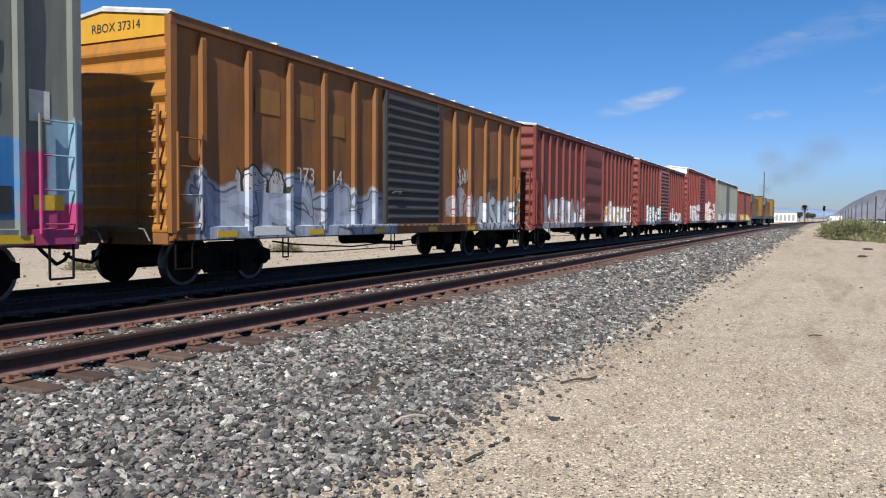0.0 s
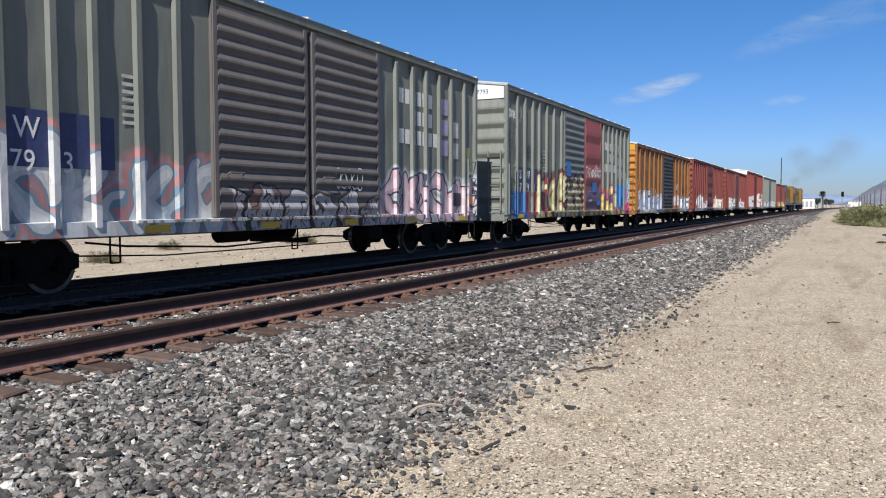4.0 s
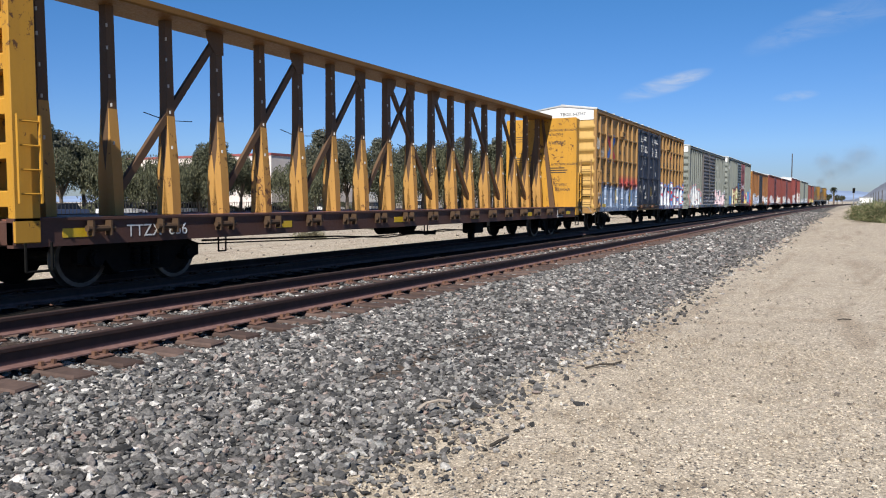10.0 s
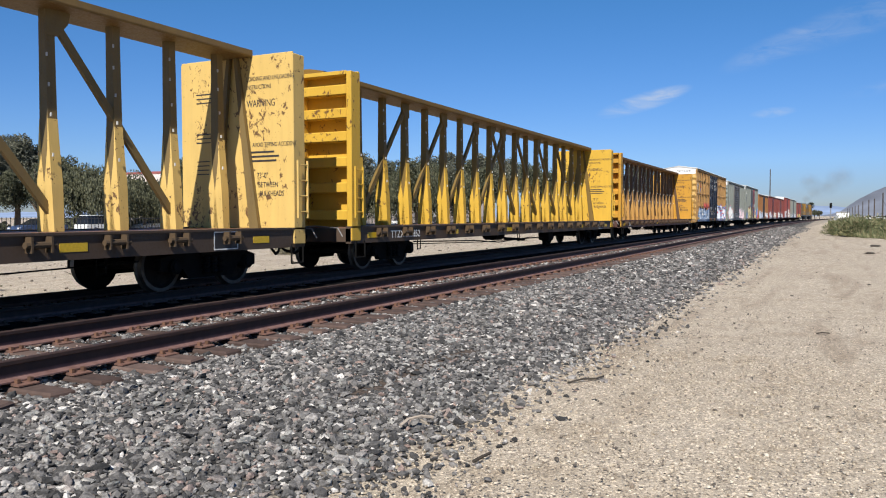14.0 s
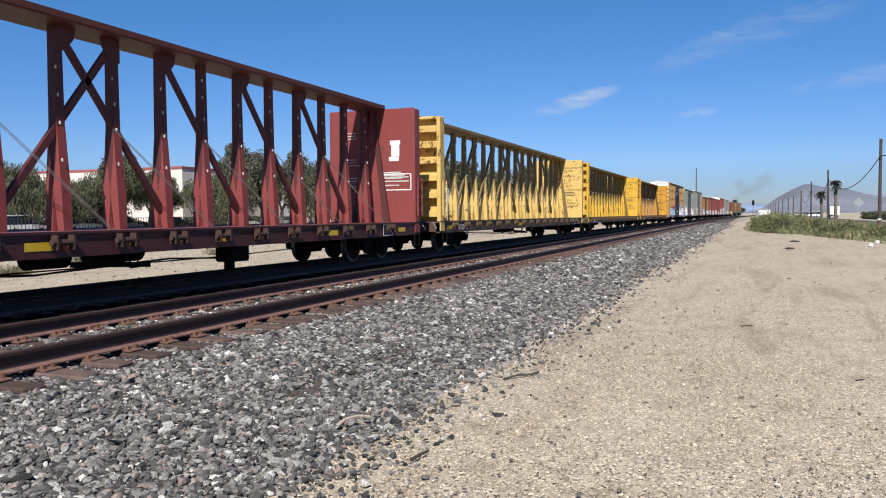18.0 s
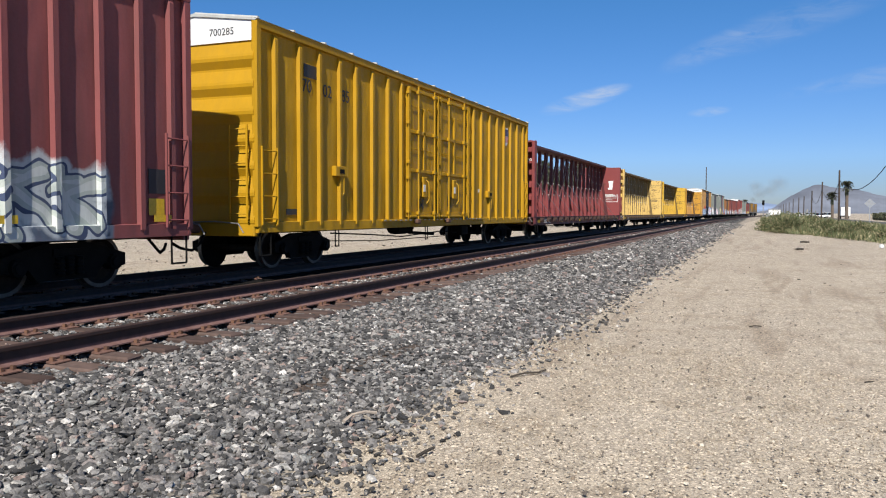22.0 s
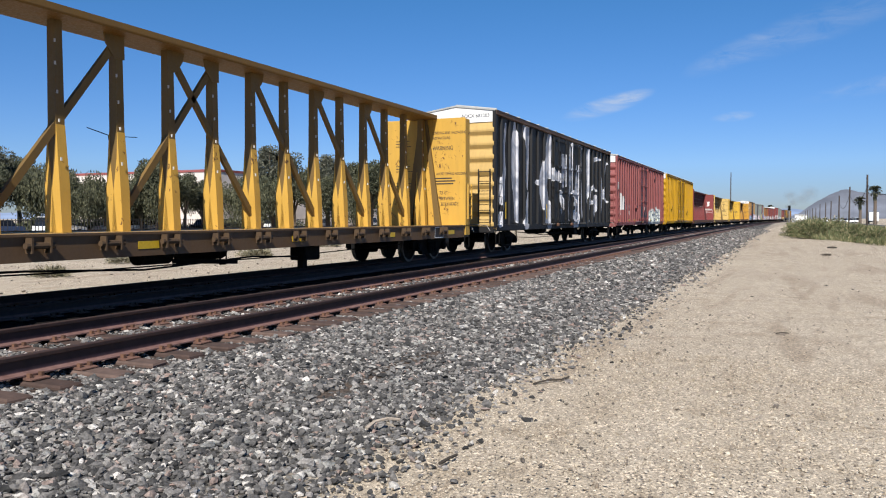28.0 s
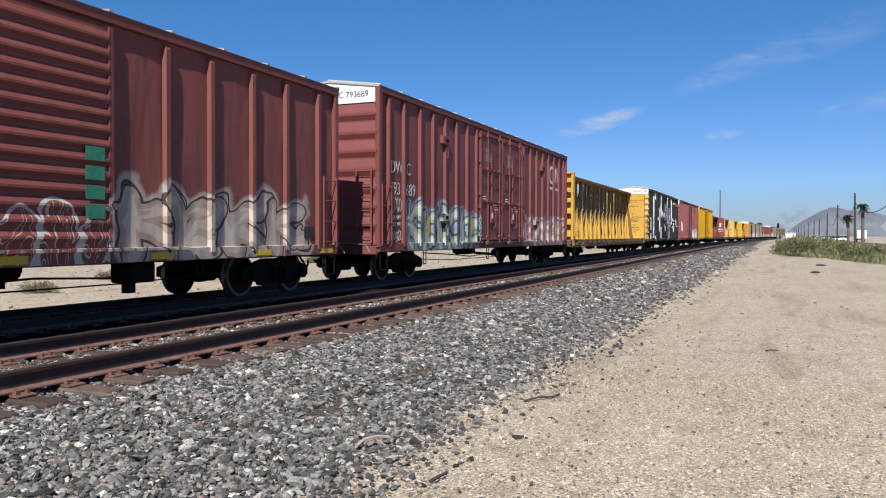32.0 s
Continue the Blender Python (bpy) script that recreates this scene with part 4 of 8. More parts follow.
def underframe(car, length, truck, z=0.72):
    bm = boxed(-length / 2 + 0.2, length / 2 - 0.2, -0.3, 0.3, z, z + 0.3)
    part("centre_sill", bm, BLACK, car, "black steel centre sill")
    n = int(length // 3)
    for k in range(n):
        x = -length / 2 + length * (k + 0.5) / n
        part("cross_bearer", boxed(x - 0.06, x + 0.06, -1.35, 1.35, z + 0.05, z + 0.3), BLACK, car)
    part("brake_reservoir", tube(bmesh.new(), (0.7, 0.55, z - 0.02), (1.9, 0.55, z - 0.02), 0.22, 12), BLACK, car)
    part("brake_cylinder", tube(bmesh.new(), (-1.6, -0.62, z), (-0.9, -0.62, z), 0.17, 12), BLACK, car)
    part("brake_rod", pipe(bmesh.new(), [(-length / 2 + truck + 0.9, -0.75, 0.52), (-3.0, -0.78, 0.42), (3.0, -0.78, 0.42), (length / 2 - truck - 0.9, -0.75, 0.52)], 0.013, 5), BLACK, car)
    bm = boxed(2.6, 3.2, -1.15, -0.75, z - 0.28, z + 0.05, soft=0.03)
    box(bm, 2.75, 2.9, -1.0, -0.85, z - 0.45, z - 0.28)
    part("brake_valve", bm, BLACK, car)
    part("air_pipe", pipe(bmesh.new(), [(-length / 2 + truck + 1.3, -1.0, z - 0.02), (-4.0, -1.05, z - 0.1), (-1.7, -0.9, z - 0.22), (1.0, -1.0, z - 0.12), (2.7, -0.95, z - 0.2)], 0.018, 5), BLACK, car)
    part("brake_lever", beam(bmesh.new(), (-0.9, -0.75, z - 0.12), (0.6, -0.95, z - 0.2), 0.09, 0.03), BLACK, car)
    for x in (-length / 2 + truck + 2.0, 0.4, length / 2 - truck - 2.0):
        part("hanger", pipe(bmesh.new(), [(x - 0.09, -0.78, z + 0.2), (x - 0.09, -0.78, 0.36), (x + 0.09, -0.78, 0.36), (x + 0.09, -0.78, z + 0.2)], 0.016, 5), BLACK, car)


def boxcar(label, rear, length, eave, mats, ribs, doors, truck=1.8, end_ribs=9, plate=0.4, sill=0.78, group="cars of the freight train", belts=(), fine=True):
    """A boxcar: rear is its tail's place along the train, ribs are metres from the tail, doors (from, to, kind)."""
    car = thing("boxcar", pose(rear + length / 2, MAIN_Y, MAIN_Z), label, "boxcar", group)
    MOVERS.append(car)
    h, hw, wall = length / 2, 1.5, 1.41
    z0, zt = 0.98, eave
    for s in (-1, 1):
        bm = boxed(-h + 0.1, h - 0.1, *sorted((s * (wall - (0.022 if s < 0 and fine else 0)), s * (wall - 0.05))), z0 - 0.05, zt - 0.05)
        if s < 0 and fine:
            # the near side's sheet is buckled between its ribs
            nx, nz = int(length / 0.16), 22
            grid = [[bm.verts.new((-h + 0.1 + (length - 0.2) * i / nx, -wall + 0.019 * min(1.0, max(0.0, 0.45 + 1.1 * noise.noise((i * 0.24, j * 0.16, rear)) + 0.5 * noise.noise((i * 0.6, j * 0.4, rear + 5)))), z0 - 0.05 + (zt - z0) * j / nz)) for j in range(nz + 1)] for i in range(nx + 1)]
            for a, b in zip(grid, grid[1:]):
                for j in range(nz):
                    bm.faces.new((a[j], b[j], b[j + 1], a[j + 1])).smooth = True
        part("side_wall", bm, mats["side"], car)
        part("top_chord", extrude_x(bmesh.new(), [(s * (wall - 0.05), zt - 0.17), (s * (hw - 0.01), zt - 0.15), (s * hw, zt), (s * (wall - 0.05), zt + 0.03)], -h + 0.02, h - 0.02), mats["chord"], car)
        part("side_sill", extrude_x(bmesh.new(), [(s * (wall - 0.05), z0 + 0.04), (s * (hw - 0.03), z0 + 0.02), (s * (hw - 0.03), sill + 0.02), (s * (wall - 0.09), sill)], -h + 0.05, h - 0.05), mats["side"], car)
        for e in (-1, 1):
            part("corner_post", boxed(*sorted((e * (h - 0.17), e * h)), *sorted((s * (hw - 0.14), s * (hw - 0.015))), sill + 0.12, zt - 0.02, soft=0.02), mats["side"], car)
        for u in ribs:
            rib(car, u - h, s * wall, s, z0 - 0.06 + (0.0 if s < 0 else 0), zt - 0.16, mats["side"])
        for z in belts:
            part("belt_rail", boxed(-h + 0.2, h - 0.2, *sorted((s * wall, s * (wall + 0.06))), z - 0.035, z + 0.035, soft=0.01), mats["side"], car)
        if fine:
            for u0, u1, kind in doors:
                if s > 0 and kind != "slat":
                    continue
                if s > 0:
                    part("door", boxed(u0 - h, u1 - h, wall, wall + 0.06, z0 + 0.05, zt - 0.22), mats["door"], car)
                elif kind == "slat":
                    slat_door(car, u0 - h, u1 - h, z0 + 0.05, zt - 0.22, -wall - 0.01, mats, mats.get("slats", 14))
                elif kind == "panel":
                    alt = dict(mats, door=mats.get("door2", mats["door"]), door_label=mats.get("door2_label", "door of stacked steel panels"))
                    slat_door(car, u0 - h, u1 - h, z0 + 0.05, zt - 0.22, -wall - 0.01, alt, 4)
                else:
                    plug_door(car, u0 - h, u1 - h, z0 + 0.1, zt - 0.25, -wall - 0.015, mats)
        else:
            for u0, u1, kind in doors:
                part("door", boxed(u0 - h, u1 - h, *sorted((s * wall, s * (wall + 0.07))), z0 + 0.05, zt - 0.22), mats["door"], car)
        if doors:
            d0, d1 = min(d[0] for d in doors) - h, max(d[1] for d in doors) - h
            part("door_track", boxed(d0 - 1.6, d1 + 1.6, *sorted((s * (wall + 0.05), s * (hw + 0.01))), z0 - 0.02, z0 + 0.04, soft=0.008), mats["side"], car)
            if s < 0 and fine:
                for j in range(int((d1 - d0 + 3.0) / 0.32)):
                    b = new("track_bolt", shared("track_bolt", lambda: mesh_of(boxed(-0.03, 0.03, -0.02, 0.02, -0.016, 0.016), "track_bolt", STEEL)))
                    b.parent, b.location = car, (d0 - 1.5 + 0.32 * j, -hw - 0.03, z0 + 0.01)
    for e in (-1, 1):
        end_wall(car, e * h, e, hw - 0.02, z0 - 0.15, zt, mats, end_ribs, plate)
        bogie(car, e * (h - truck))
        coupler(car, e * h, e)
        stirrup(car, e * (h - 0.32), BLACK)
        part("end_sill", boxed(*sorted((e * (h - 0.16), e * h)), -1.4, 1.4, 0.72, 1.0, soft=0.02), mats["side"], car)
    if fine:
        ladder(car, mats["side"], (-h + 0.4, -wall - 0.02, 1), "x", 0.95, 2.5, 4, wide=0.52)
        ladder(car, mats["side"], (h - 0.4, -wall - 0.02, 1), "x", 0.95, 2.5, 4, wide=0.52)
        ladder(car, mats["side"], (-h - 0.02, -1.1, -1), "y", 1.05, 2.9, 6, "end_ladder")
    roof = extrude_x(bmesh.new(), [(-hw - 0.015, zt + 0.0), (0, zt + 0.22), (hw + 0.015, zt + 0.0), (hw - 0.05, zt - 0.03), (0, zt + 0.16), (-hw + 0.05, zt - 0.03)], -h, h)
    r = part("roof", roof, mats["roof"], car, "sheet steel roof")
    n = int(length / 1.25)
    for k in range(n + 1):
        x = -h + 0.06 + (length - 0.12) * k / n
        part("roof_seam", prism(bmesh.new(), [(x - 0.04, -hw, zt + 0.01), (x + 0.04, -hw, zt + 0.01), (x + 0.03, -hw, zt + 0.045), (x - 0.03, -hw, zt + 0.045)],
                                [(x - 0.04, 0, zt + 0.215), (x + 0.04, 0, zt + 0.215), (x + 0.03, 0, zt + 0.25), (x - 0.03, 0, zt + 0.25)]), mats["roof"], r)
    underframe(car, length, truck)
    return car


def centerbeam(label, rear, length, mats, shift=0.2, winches=True, group="cars of the freight train"):
    """A bulkhead flatcar with a truss of posts along its middle."""
    car = thing("centerbeam_flatcar", pose(rear + length / 2, MAIN_Y, MAIN_Z), label, "flatcar", group)
    MOVERS.append(car)
    h, hw, deck, top = length / 2, 1.42, 1.0, 4.36
    thick = 0.36
    part("deck", boxed(-h + 0.1, h - 0.1, -hw + 0.05, hw - 0.05, deck - 0.1, deck), mats["deck"], car, "worn steel deck")
    for s in (-1, 1):
        sill = extrude_x(bmesh.new(), [(s * (hw - 0.16), deck - 0.36), (s * (hw - 0.03), deck - 0.36), (s * (hw - 0.03), deck - 0.02), (s * hw, deck - 0.02), (s * hw, deck + 0.015), (s * (hw - 0.16), deck + 0.015)], -h, h)
        part("side_sill", sill, mats["sill"], car)
    n = 18
    pitch = (length - 2 * thick - 1.4) / (n - 1)
    px = [-h + thick + 0.7 + shift + pitch * k for k in range(n)]
    for e in (-1, 1):
        x0, x1 = sorted((e * h, e * (h - thick)))
        inner, outer = e * (h - thick), e * h
        part("bulkhead", boxed(*sorted((inner, inner + e * 0.06)), -hw + 0.02, hw - 0.02, deck, top, soft=0.01), mats["bulk"], car, mats.get("bulk_label", "tall steel bulkhead"))
        for s in (-1, 1):
            part("bulkhead_post", boxed(x0 + 0.002, x1 - 0.002, *sorted((s * (hw - 0.13), s * hw)), deck - 0.3, top - 0.03, soft=0.012), mats["bulk"], car)
        part("bulkhead_cap", boxed(x0 + 0.01, x1 - 0.01, -hw + 0.14, hw - 0.14, top - 0.1, top - 0.01, soft=0.01), mats["bulk"], car)
        for z in (1.25, 1.85, 2.4, 2.95, 3.45, 3.95):
            part("stiffener", boxed(*sorted((inner + e * 0.062, outer - e * 0.03)), -hw + 0.135, hw - 0.135, z - 0.11, z + 0.11, soft=0.02), mats["bulk"], car)
        part("centre_stiffener", boxed(*sorted((inner + e * 0.063, outer - e * 0.015)), -0.09, 0.09, deck, top - 0.1, soft=0.012), mats["bulk"], car)
        bogie(car, e * (h - 2.25))
        coupler(car, e * h, e)
        stirrup(car, e * (h - 0.3), BLACK, top=0.7)
        ladder(car, mats["bulk"], (e * (h - thick / 2), -hw - 0.005, 1), "x", 1.2, 2.3, 4, "grab_ladder", 0.3)
        part("end_sill", boxed(*sorted((e * (h - 0.2), e * h)), -hw + 0.02, hw - 0.02, 0.66, deck - 0.02, soft=0.02), mats["sill"], car)
        bm = bmesh.new()
        for s in (-1, 1):
            prism(bm, [(inner - e * 0.004, s * 0.12, top), (inner - e * 0.004, s * 0.62, deck), (inner - e * 0.09, s * 0.62, deck), (inner - e * 0.09, s * 0.12, top)],
                  [(inner - e * 0.004, s * 0.05, top), (inner - e * 0.004, s * 0.40, deck), (inner - e * 0.09, s * 0.40, deck), (inner - e * 0.09, s * 0.05, top)])
        part("gusset", bm, mats["truss"], car)
    chord = extrude_x(bmesh.new(), [(-0.44, top - 0.03), (-0.46, top + 0.0), (-0.46, top + 0.1), (-0.08, top + 0.17), (0.08, top + 0.17), (0.46, top + 0.1), (0.46, top + 0.0), (0.44, top - 0.03)], -h + thick + 0.002, h - thick - 0.002)
    part("top_chord", chord, mats["chord"], car, "steel beam along the top")
    for x in px:
        ring = lambda z, y, w: [(x - w, -y, z), (x + w, -y, z), (x + w, y, z), (x - w, y, z)]
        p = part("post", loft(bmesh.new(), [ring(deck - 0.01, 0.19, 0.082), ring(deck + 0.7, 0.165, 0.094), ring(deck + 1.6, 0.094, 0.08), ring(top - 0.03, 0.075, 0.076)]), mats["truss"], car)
        # pale chips painted in for daylight seen through the post's strap holes
        bm = bmesh.new()
        for k, z in enumerate((deck + 1.15, deck + 1.75, deck + 2.2, deck + 2.65, deck + 3.0)):
            w = 0.19 - 0.03 * k if k < 3 else 0.095
            box(bm, x - 0.08, x - 0.062, -w - 0.004, -w + 0.02, z - 0.025, z + 0.03)
        part("bolt_heads", bm, INK["cream"], p, "pale chips for sky showing through strap holes")
        for s in (-1, 1):
            # leaf-shaped plates added on each flared edge, bright where sun strikes the post
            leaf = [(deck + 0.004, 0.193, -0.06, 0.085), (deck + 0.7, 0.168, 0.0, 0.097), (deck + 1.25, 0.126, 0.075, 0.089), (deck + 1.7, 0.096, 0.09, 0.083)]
            part("stiffening_plate", loft(bmesh.new(), [[(x - w, s * a, z), (x + w, s * a, z), (x + w, s * b, z), (x - w, s * b, z)] for z, a, b, w in leaf]), mats["foot"], p, "added leaf-shaped plate, the sunlit part of the post's foot")
    slope = [(k, k - 2) for k in (3, 5, 7, 9)] + [(k, k + 2) for k in (8, 10, 12, 14)]
    for a, b in slope:
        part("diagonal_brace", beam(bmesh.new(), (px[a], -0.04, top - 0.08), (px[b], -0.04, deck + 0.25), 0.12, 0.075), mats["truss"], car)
        d = 1 if px[b] > px[a] else -1
        part("gusset_plate", extrude_y(bmesh.new(), [(px[a] - d * 0.1, top - 0.03), (px[a] + d * 0.34, top - 0.03), (px[a] + d * 0.3, top - 0.2), (px[a] + d * 0.12, top - 0.42), (px[a] - d * 0.1, top - 0.42)], -0.10, -0.082), mats["truss"], car)
    if winches:
        for x in [-h + 1.2 + pitch * k for k in range(int((length - 1.6) / pitch))]:
            bm = boxed(x - 0.16, x - 0.13, -hw - 0.11, -hw + 0.02, deck - 0.24, deck - 0.03)
            box(bm, x + 0.13, x + 0.16, -hw - 0.11, -hw + 0.02, deck - 0.24, deck - 0.03)
            tube(bm, (x - 0.22, -hw - 0.06, deck - 0.14), (x + 0.22, -hw - 0.06, deck - 0.14), 0.045, 8)
            part("winch", bm, mats["winch"], car, "ratchet winch for tie-down straps")
    for k, u in enumerate((0.9, 5.2, 9.3, 13.4, 17.5, 21.4)):
        if u < length - 0.6:
            part("reflector", boxed(u - h - 0.22, u - h + 0.22, -hw + 0.024, -hw + 0.029, deck - 0.25, deck - 0.13), YELLOW_MARK, car, "yellow reflective strip")
    underframe(car, length, 2.25, 0.6)
    return car


def engine(label, rear, length, mats):
    """A six-axle diesel engine: long hood, cab and walkways."""
    car = thing("locomotive", pose(rear + length / 2, MAIN_Y, MAIN_Z), label, "locomotive", "engines of the freight train")
    MOVERS.append(car)
    h = length / 2
    part("frame", boxed(-h, h, -1.5, 1.5, 1.15, 1.45, soft=0.03), mats["grey"], car)
    part("hood", boxed(-h + 1.0, h - 5.2, -0.95, 0.95, 1.452, 4.35, soft=0.12), mats["yellow"], car, "yellow engine hood")
    part("radiator", boxed(-h + 1.0, -h + 4.6, -1.35, 1.35, 3.4, 4.7, soft=0.08), mats["grey"], car, "flared grey radiator")
    part("cab", boxed(h - 5.1, h - 2.0, -1.5, 1.5, 1.452, 4.65, soft=0.15), mats["yellow"], car, "yellow cab")
    part("nose", boxed(h - 1.95, h - 0.6, -1.1, 1.1, 1.452, 3.3, soft=0.15), mats["yellow"], car)
    part("cab_roof", boxed(h - 5.15, h - 1.9, -1.4, 1.4, 4.652, 4.8, soft=0.05), mats["grey"], car)
    for s in (-1, 1):
        for x in (h - 4.6, h - 3.4):
            part("cab_window", boxed(x, x + 0.9, *sorted((s * 1.501, s * 1.512)), 3.3, 4.1), GLASS, car)
        for k in range(9):
            x = -h + 0.4 + (length - 6.5) * k / 8
            part("handrail_post", tube(bmesh.new(), (x, s * 1.42, 1.45), (x, s * 1.42, 2.45), 0.025, 5), mats["grey"], car)
        part("handrail", tube(bmesh.new(), (-h + 0.4, s * 1.42, 2.45), (h - 6.1, s * 1.42, 2.45), 0.025, 5), mats["grey"], car)
        for k in range(6):
            x = -h + 5.2 + 1.5 * k
            part("hood_door", boxed(x, x + 1.3, *sorted((s * 0.951, s * 0.965)), 1.6, 3.3), mats["yellow"], car)
        part("number_board", boxed(h - 4.9, h - 3.3, *sorted((s * 1.501, s * 1.508)), 2.3, 2.7), mats["red"], car, "red lettering as a plain bar")
    part("fuel_tank", boxed(-3.6, 3.6, -1.4, 1.4, 0.3, 1.15, soft=0.15), BLACK, car)
    for e in (-1, 1):
        for dx in (-1.7, 0.0, 1.7):
            part("wheelset", wheel_copy(e * (h - 4.4) + dx), WHEEL, car)
        for s in (-1, 1):
            part("bogie_frame", boxed(e * (h - 4.4) - 2.4, e * (h - 4.4) + 2.4, *sorted((s * 0.95, s * 1.15)), 0.45, 0.95, soft=0.05), mats["grey"], car)
        coupler(car, e * h, e)
        part("pilot", boxed(*sorted((e * (h - 0.1), e * (h + 0.05))), -1.4, 1.4, 0.25, 1.4), mats["grey"], car)
    return car


GLASS = plain("dark cab glass", (0.015, 0.017, 0.02), 0.1, 0, 0.1, 3, 0.0)


def wheel_copy(x):
    bm = bmesh.new()
    tube(bm, (x, -0.9, 0.5), (x, 0.9, 0.5), 0.09, 8)
    for s in (-1, 1):
        tube(bm, (x, s * 0.7, 0.5), (x, s * 0.84, 0.5), 0.5, 18)
    return bm

# paints of the cars
def car_paint(side, name, tags=(), door=None, plate=None, roof=None, rust=0.25, dirt=0.3, end=None, wave=0.5, chord=None, door_tags=None, **more):
    m = dict(side=paint("weathered " + name + " paint", side, rust, dirt, wave=wave, tags=tags))
    m["end"] = paint(name + " end paint", end or side, rust, dirt)
    m["door"] = paint(name + " door paint", door, rust, dirt, wave=wave * 0.5, tags=tags if door_tags is None else door_tags) if door else m["side"]
    m["plate"] = paint(name + " gable paint", plate or side, 0.1, 0.12)
    m["roof"] = paint(name + " roof paint", roof or (0.5, 0.5, 0.48), 0.3, 0.3)
    m["chord"] = paint(name + " eave paint", chord or side, rust + 0.1, dirt + 0.1)
    m["rod"] = m["door"]
    m.update(more)
    return m


WHITE_PAINT = (0.72, 0.72, 0.70)
SILVER, PALE, SKY, NAVY = (0.40, 0.42, 0.46), (0.54, 0.53, 0.52), (0.16, 0.42, 0.62), (0.02, 0.025, 0.05)
ORANGE, OXIDE, MAROON = (0.238, 0.1, 0.03), (0.165, 0.038, 0.031), (0.187, 0.053, 0.050)
GOLD, GREYGREEN = (0.43, 0.232, 0.002), (0.178, 0.193, 0.172)


def even(a, b, n):
    return [a + (b - a) * k / (n - 1) for k in range(n)]


def bars(car, u, z, rows, wide, material, y=-1.413, high=0.05, gap=0.11, seed=1, name="stencil_bar"):
    """Lines of writing too worn to read, as plain bars on the near side."""
    rng = random.Random(seed)
    for k in range(rows):
        w = wide * rng.uniform(0.6, 1.0)
        part(name, boxed(u, u + w, y - 0.003, y, z - gap * k - high, z - gap * k), material, car)


def end_bars(car, x, y0, z, rows, wide, material, high=0.07, gap=0.14, seed=1):
    rng = random.Random(seed)
    for k in range(rows):
        w = wide * rng.uniform(0.6, 1.0)
        part("stencil_bar", boxed(x - 0.003, x, y0 - w, y0, z - gap * k - high, z - gap * k), material, car)


def patch(car, u0, u1, z0, z1, material, name="paint_patch", label="", y=-1.411):
    return part(name, boxed(u0, u1, y - 0.003, y, z0, z1), material, car, label)


def reflectors(car, length, spots, z=0.88, high=0.11, wide=0.5):
    for u in spots:
        part("reflector", boxed(u - length / 2 - wide / 2, u - length / 2 + wide / 2, -1.476, -1.472, z - high / 2, z + high / 2), YELLOW_MARK, car, "yellow reflective strip")


INK = dict(white=WHITE_INK, black=BLACK_INK, navy=plain("navy paint patch", (0.03, 0.045, 0.13), 0.6), lilac=plain("lilac paint patch", (0.38, 0.32, 0.46), 0.6), blue=plain("bright blue paint patch", (0.03, 0.16, 0.42), 0.6),
           red=plain("red emblem paint", (0.42, 0.04, 0.05), 0.6), cobalt=plain("blue emblem paint", (0.05, 0.13, 0.42), 0.6), dark=plain("dark blue-green patch", (0.025, 0.04, 0.055), 0.6), cream=plain("off-white overspray", (0.5, 0.49, 0.45), 0.7, 0, 0.3, 2),
           yellow=YELLOW_MARK, green=plain("green spray patch", (0.03, 0.2, 0.12), 0.6), tan=plain("tan patch", (0.45, 0.4, 0.15), 0.6))


def tack_board(car, u, z, material):
    """A boxed bracket that breaks a rib, with a drop rod below it."""
    b = part("tack_board", boxed(u - 0.3, u + 0.2, -1.52, -1.4, z - 0.12, z + 0.12, soft=0.015), material, car, "small steel tack board")
    part("slot", boxed(u - 0.12, u + 0.08, -1.528, -1.521, z - 0.05, z + 0.05), BLACK, b)
    part("drop_rod", pipe(bmesh.new(), [(u + 0.1, -1.5, z - 0.12), (u + 0.1, -1.5, z - 0.5), (u + 0.06, -1.46, z - 0.58)], 0.014, 5), material, b)


def slogan_blocks(car, u0, z0, rows, h):
    """The owner's lettering as plain blocks: rows of (start, blocks)."""
    for r, (start, n) in enumerate(rows):
        for k in range(n):
            x = u0 + (start + k) * 0.285 - h
            patch(car, x, x + 0.2, z0 - 0.47 * r, z0 - 0.47 * r + 0.34, INK["white"], "letter_block")


def scribble(car, u0, z0, wide, high, material, seed, y=-1.416, r=None):
    """A quick spray-can tag: looping strokes that spell nothing."""
    rng = random.Random(seed)
    r = r or min(0.013, 0.024 * high)
    n = rng.randint(4, 7)
    pts = []
    for k in range(n):
        cx, a, b = u0 + wide * (k + 0.5) / n, 0.5 * wide / n * rng.uniform(0.7, 1.3), 0.5 * high * rng.uniform(0.6, 1.0)
        turn, way, lift = rng.uniform(0, 6.28), rng.choice((-1, 1)), rng.uniform(-0.12, 0.12) * high
        for j in range(rng.randint(6, 10)):
            f = turn + way * 0.75 * j
            pts.append((cx + a * math.cos(f), y - 0.0005 * len(pts) / 40, z0 + high / 2 + lift + b * math.sin(f)))
    bm = bmesh.new()
    for p, q in zip(pts, pts[1:]):
        if math.dist(p, q) > 0.01:
            beam(bm, p, q, 2 * r, 0.003)
    part("spray_tag", bm, material, car, "looping spray-can tag")


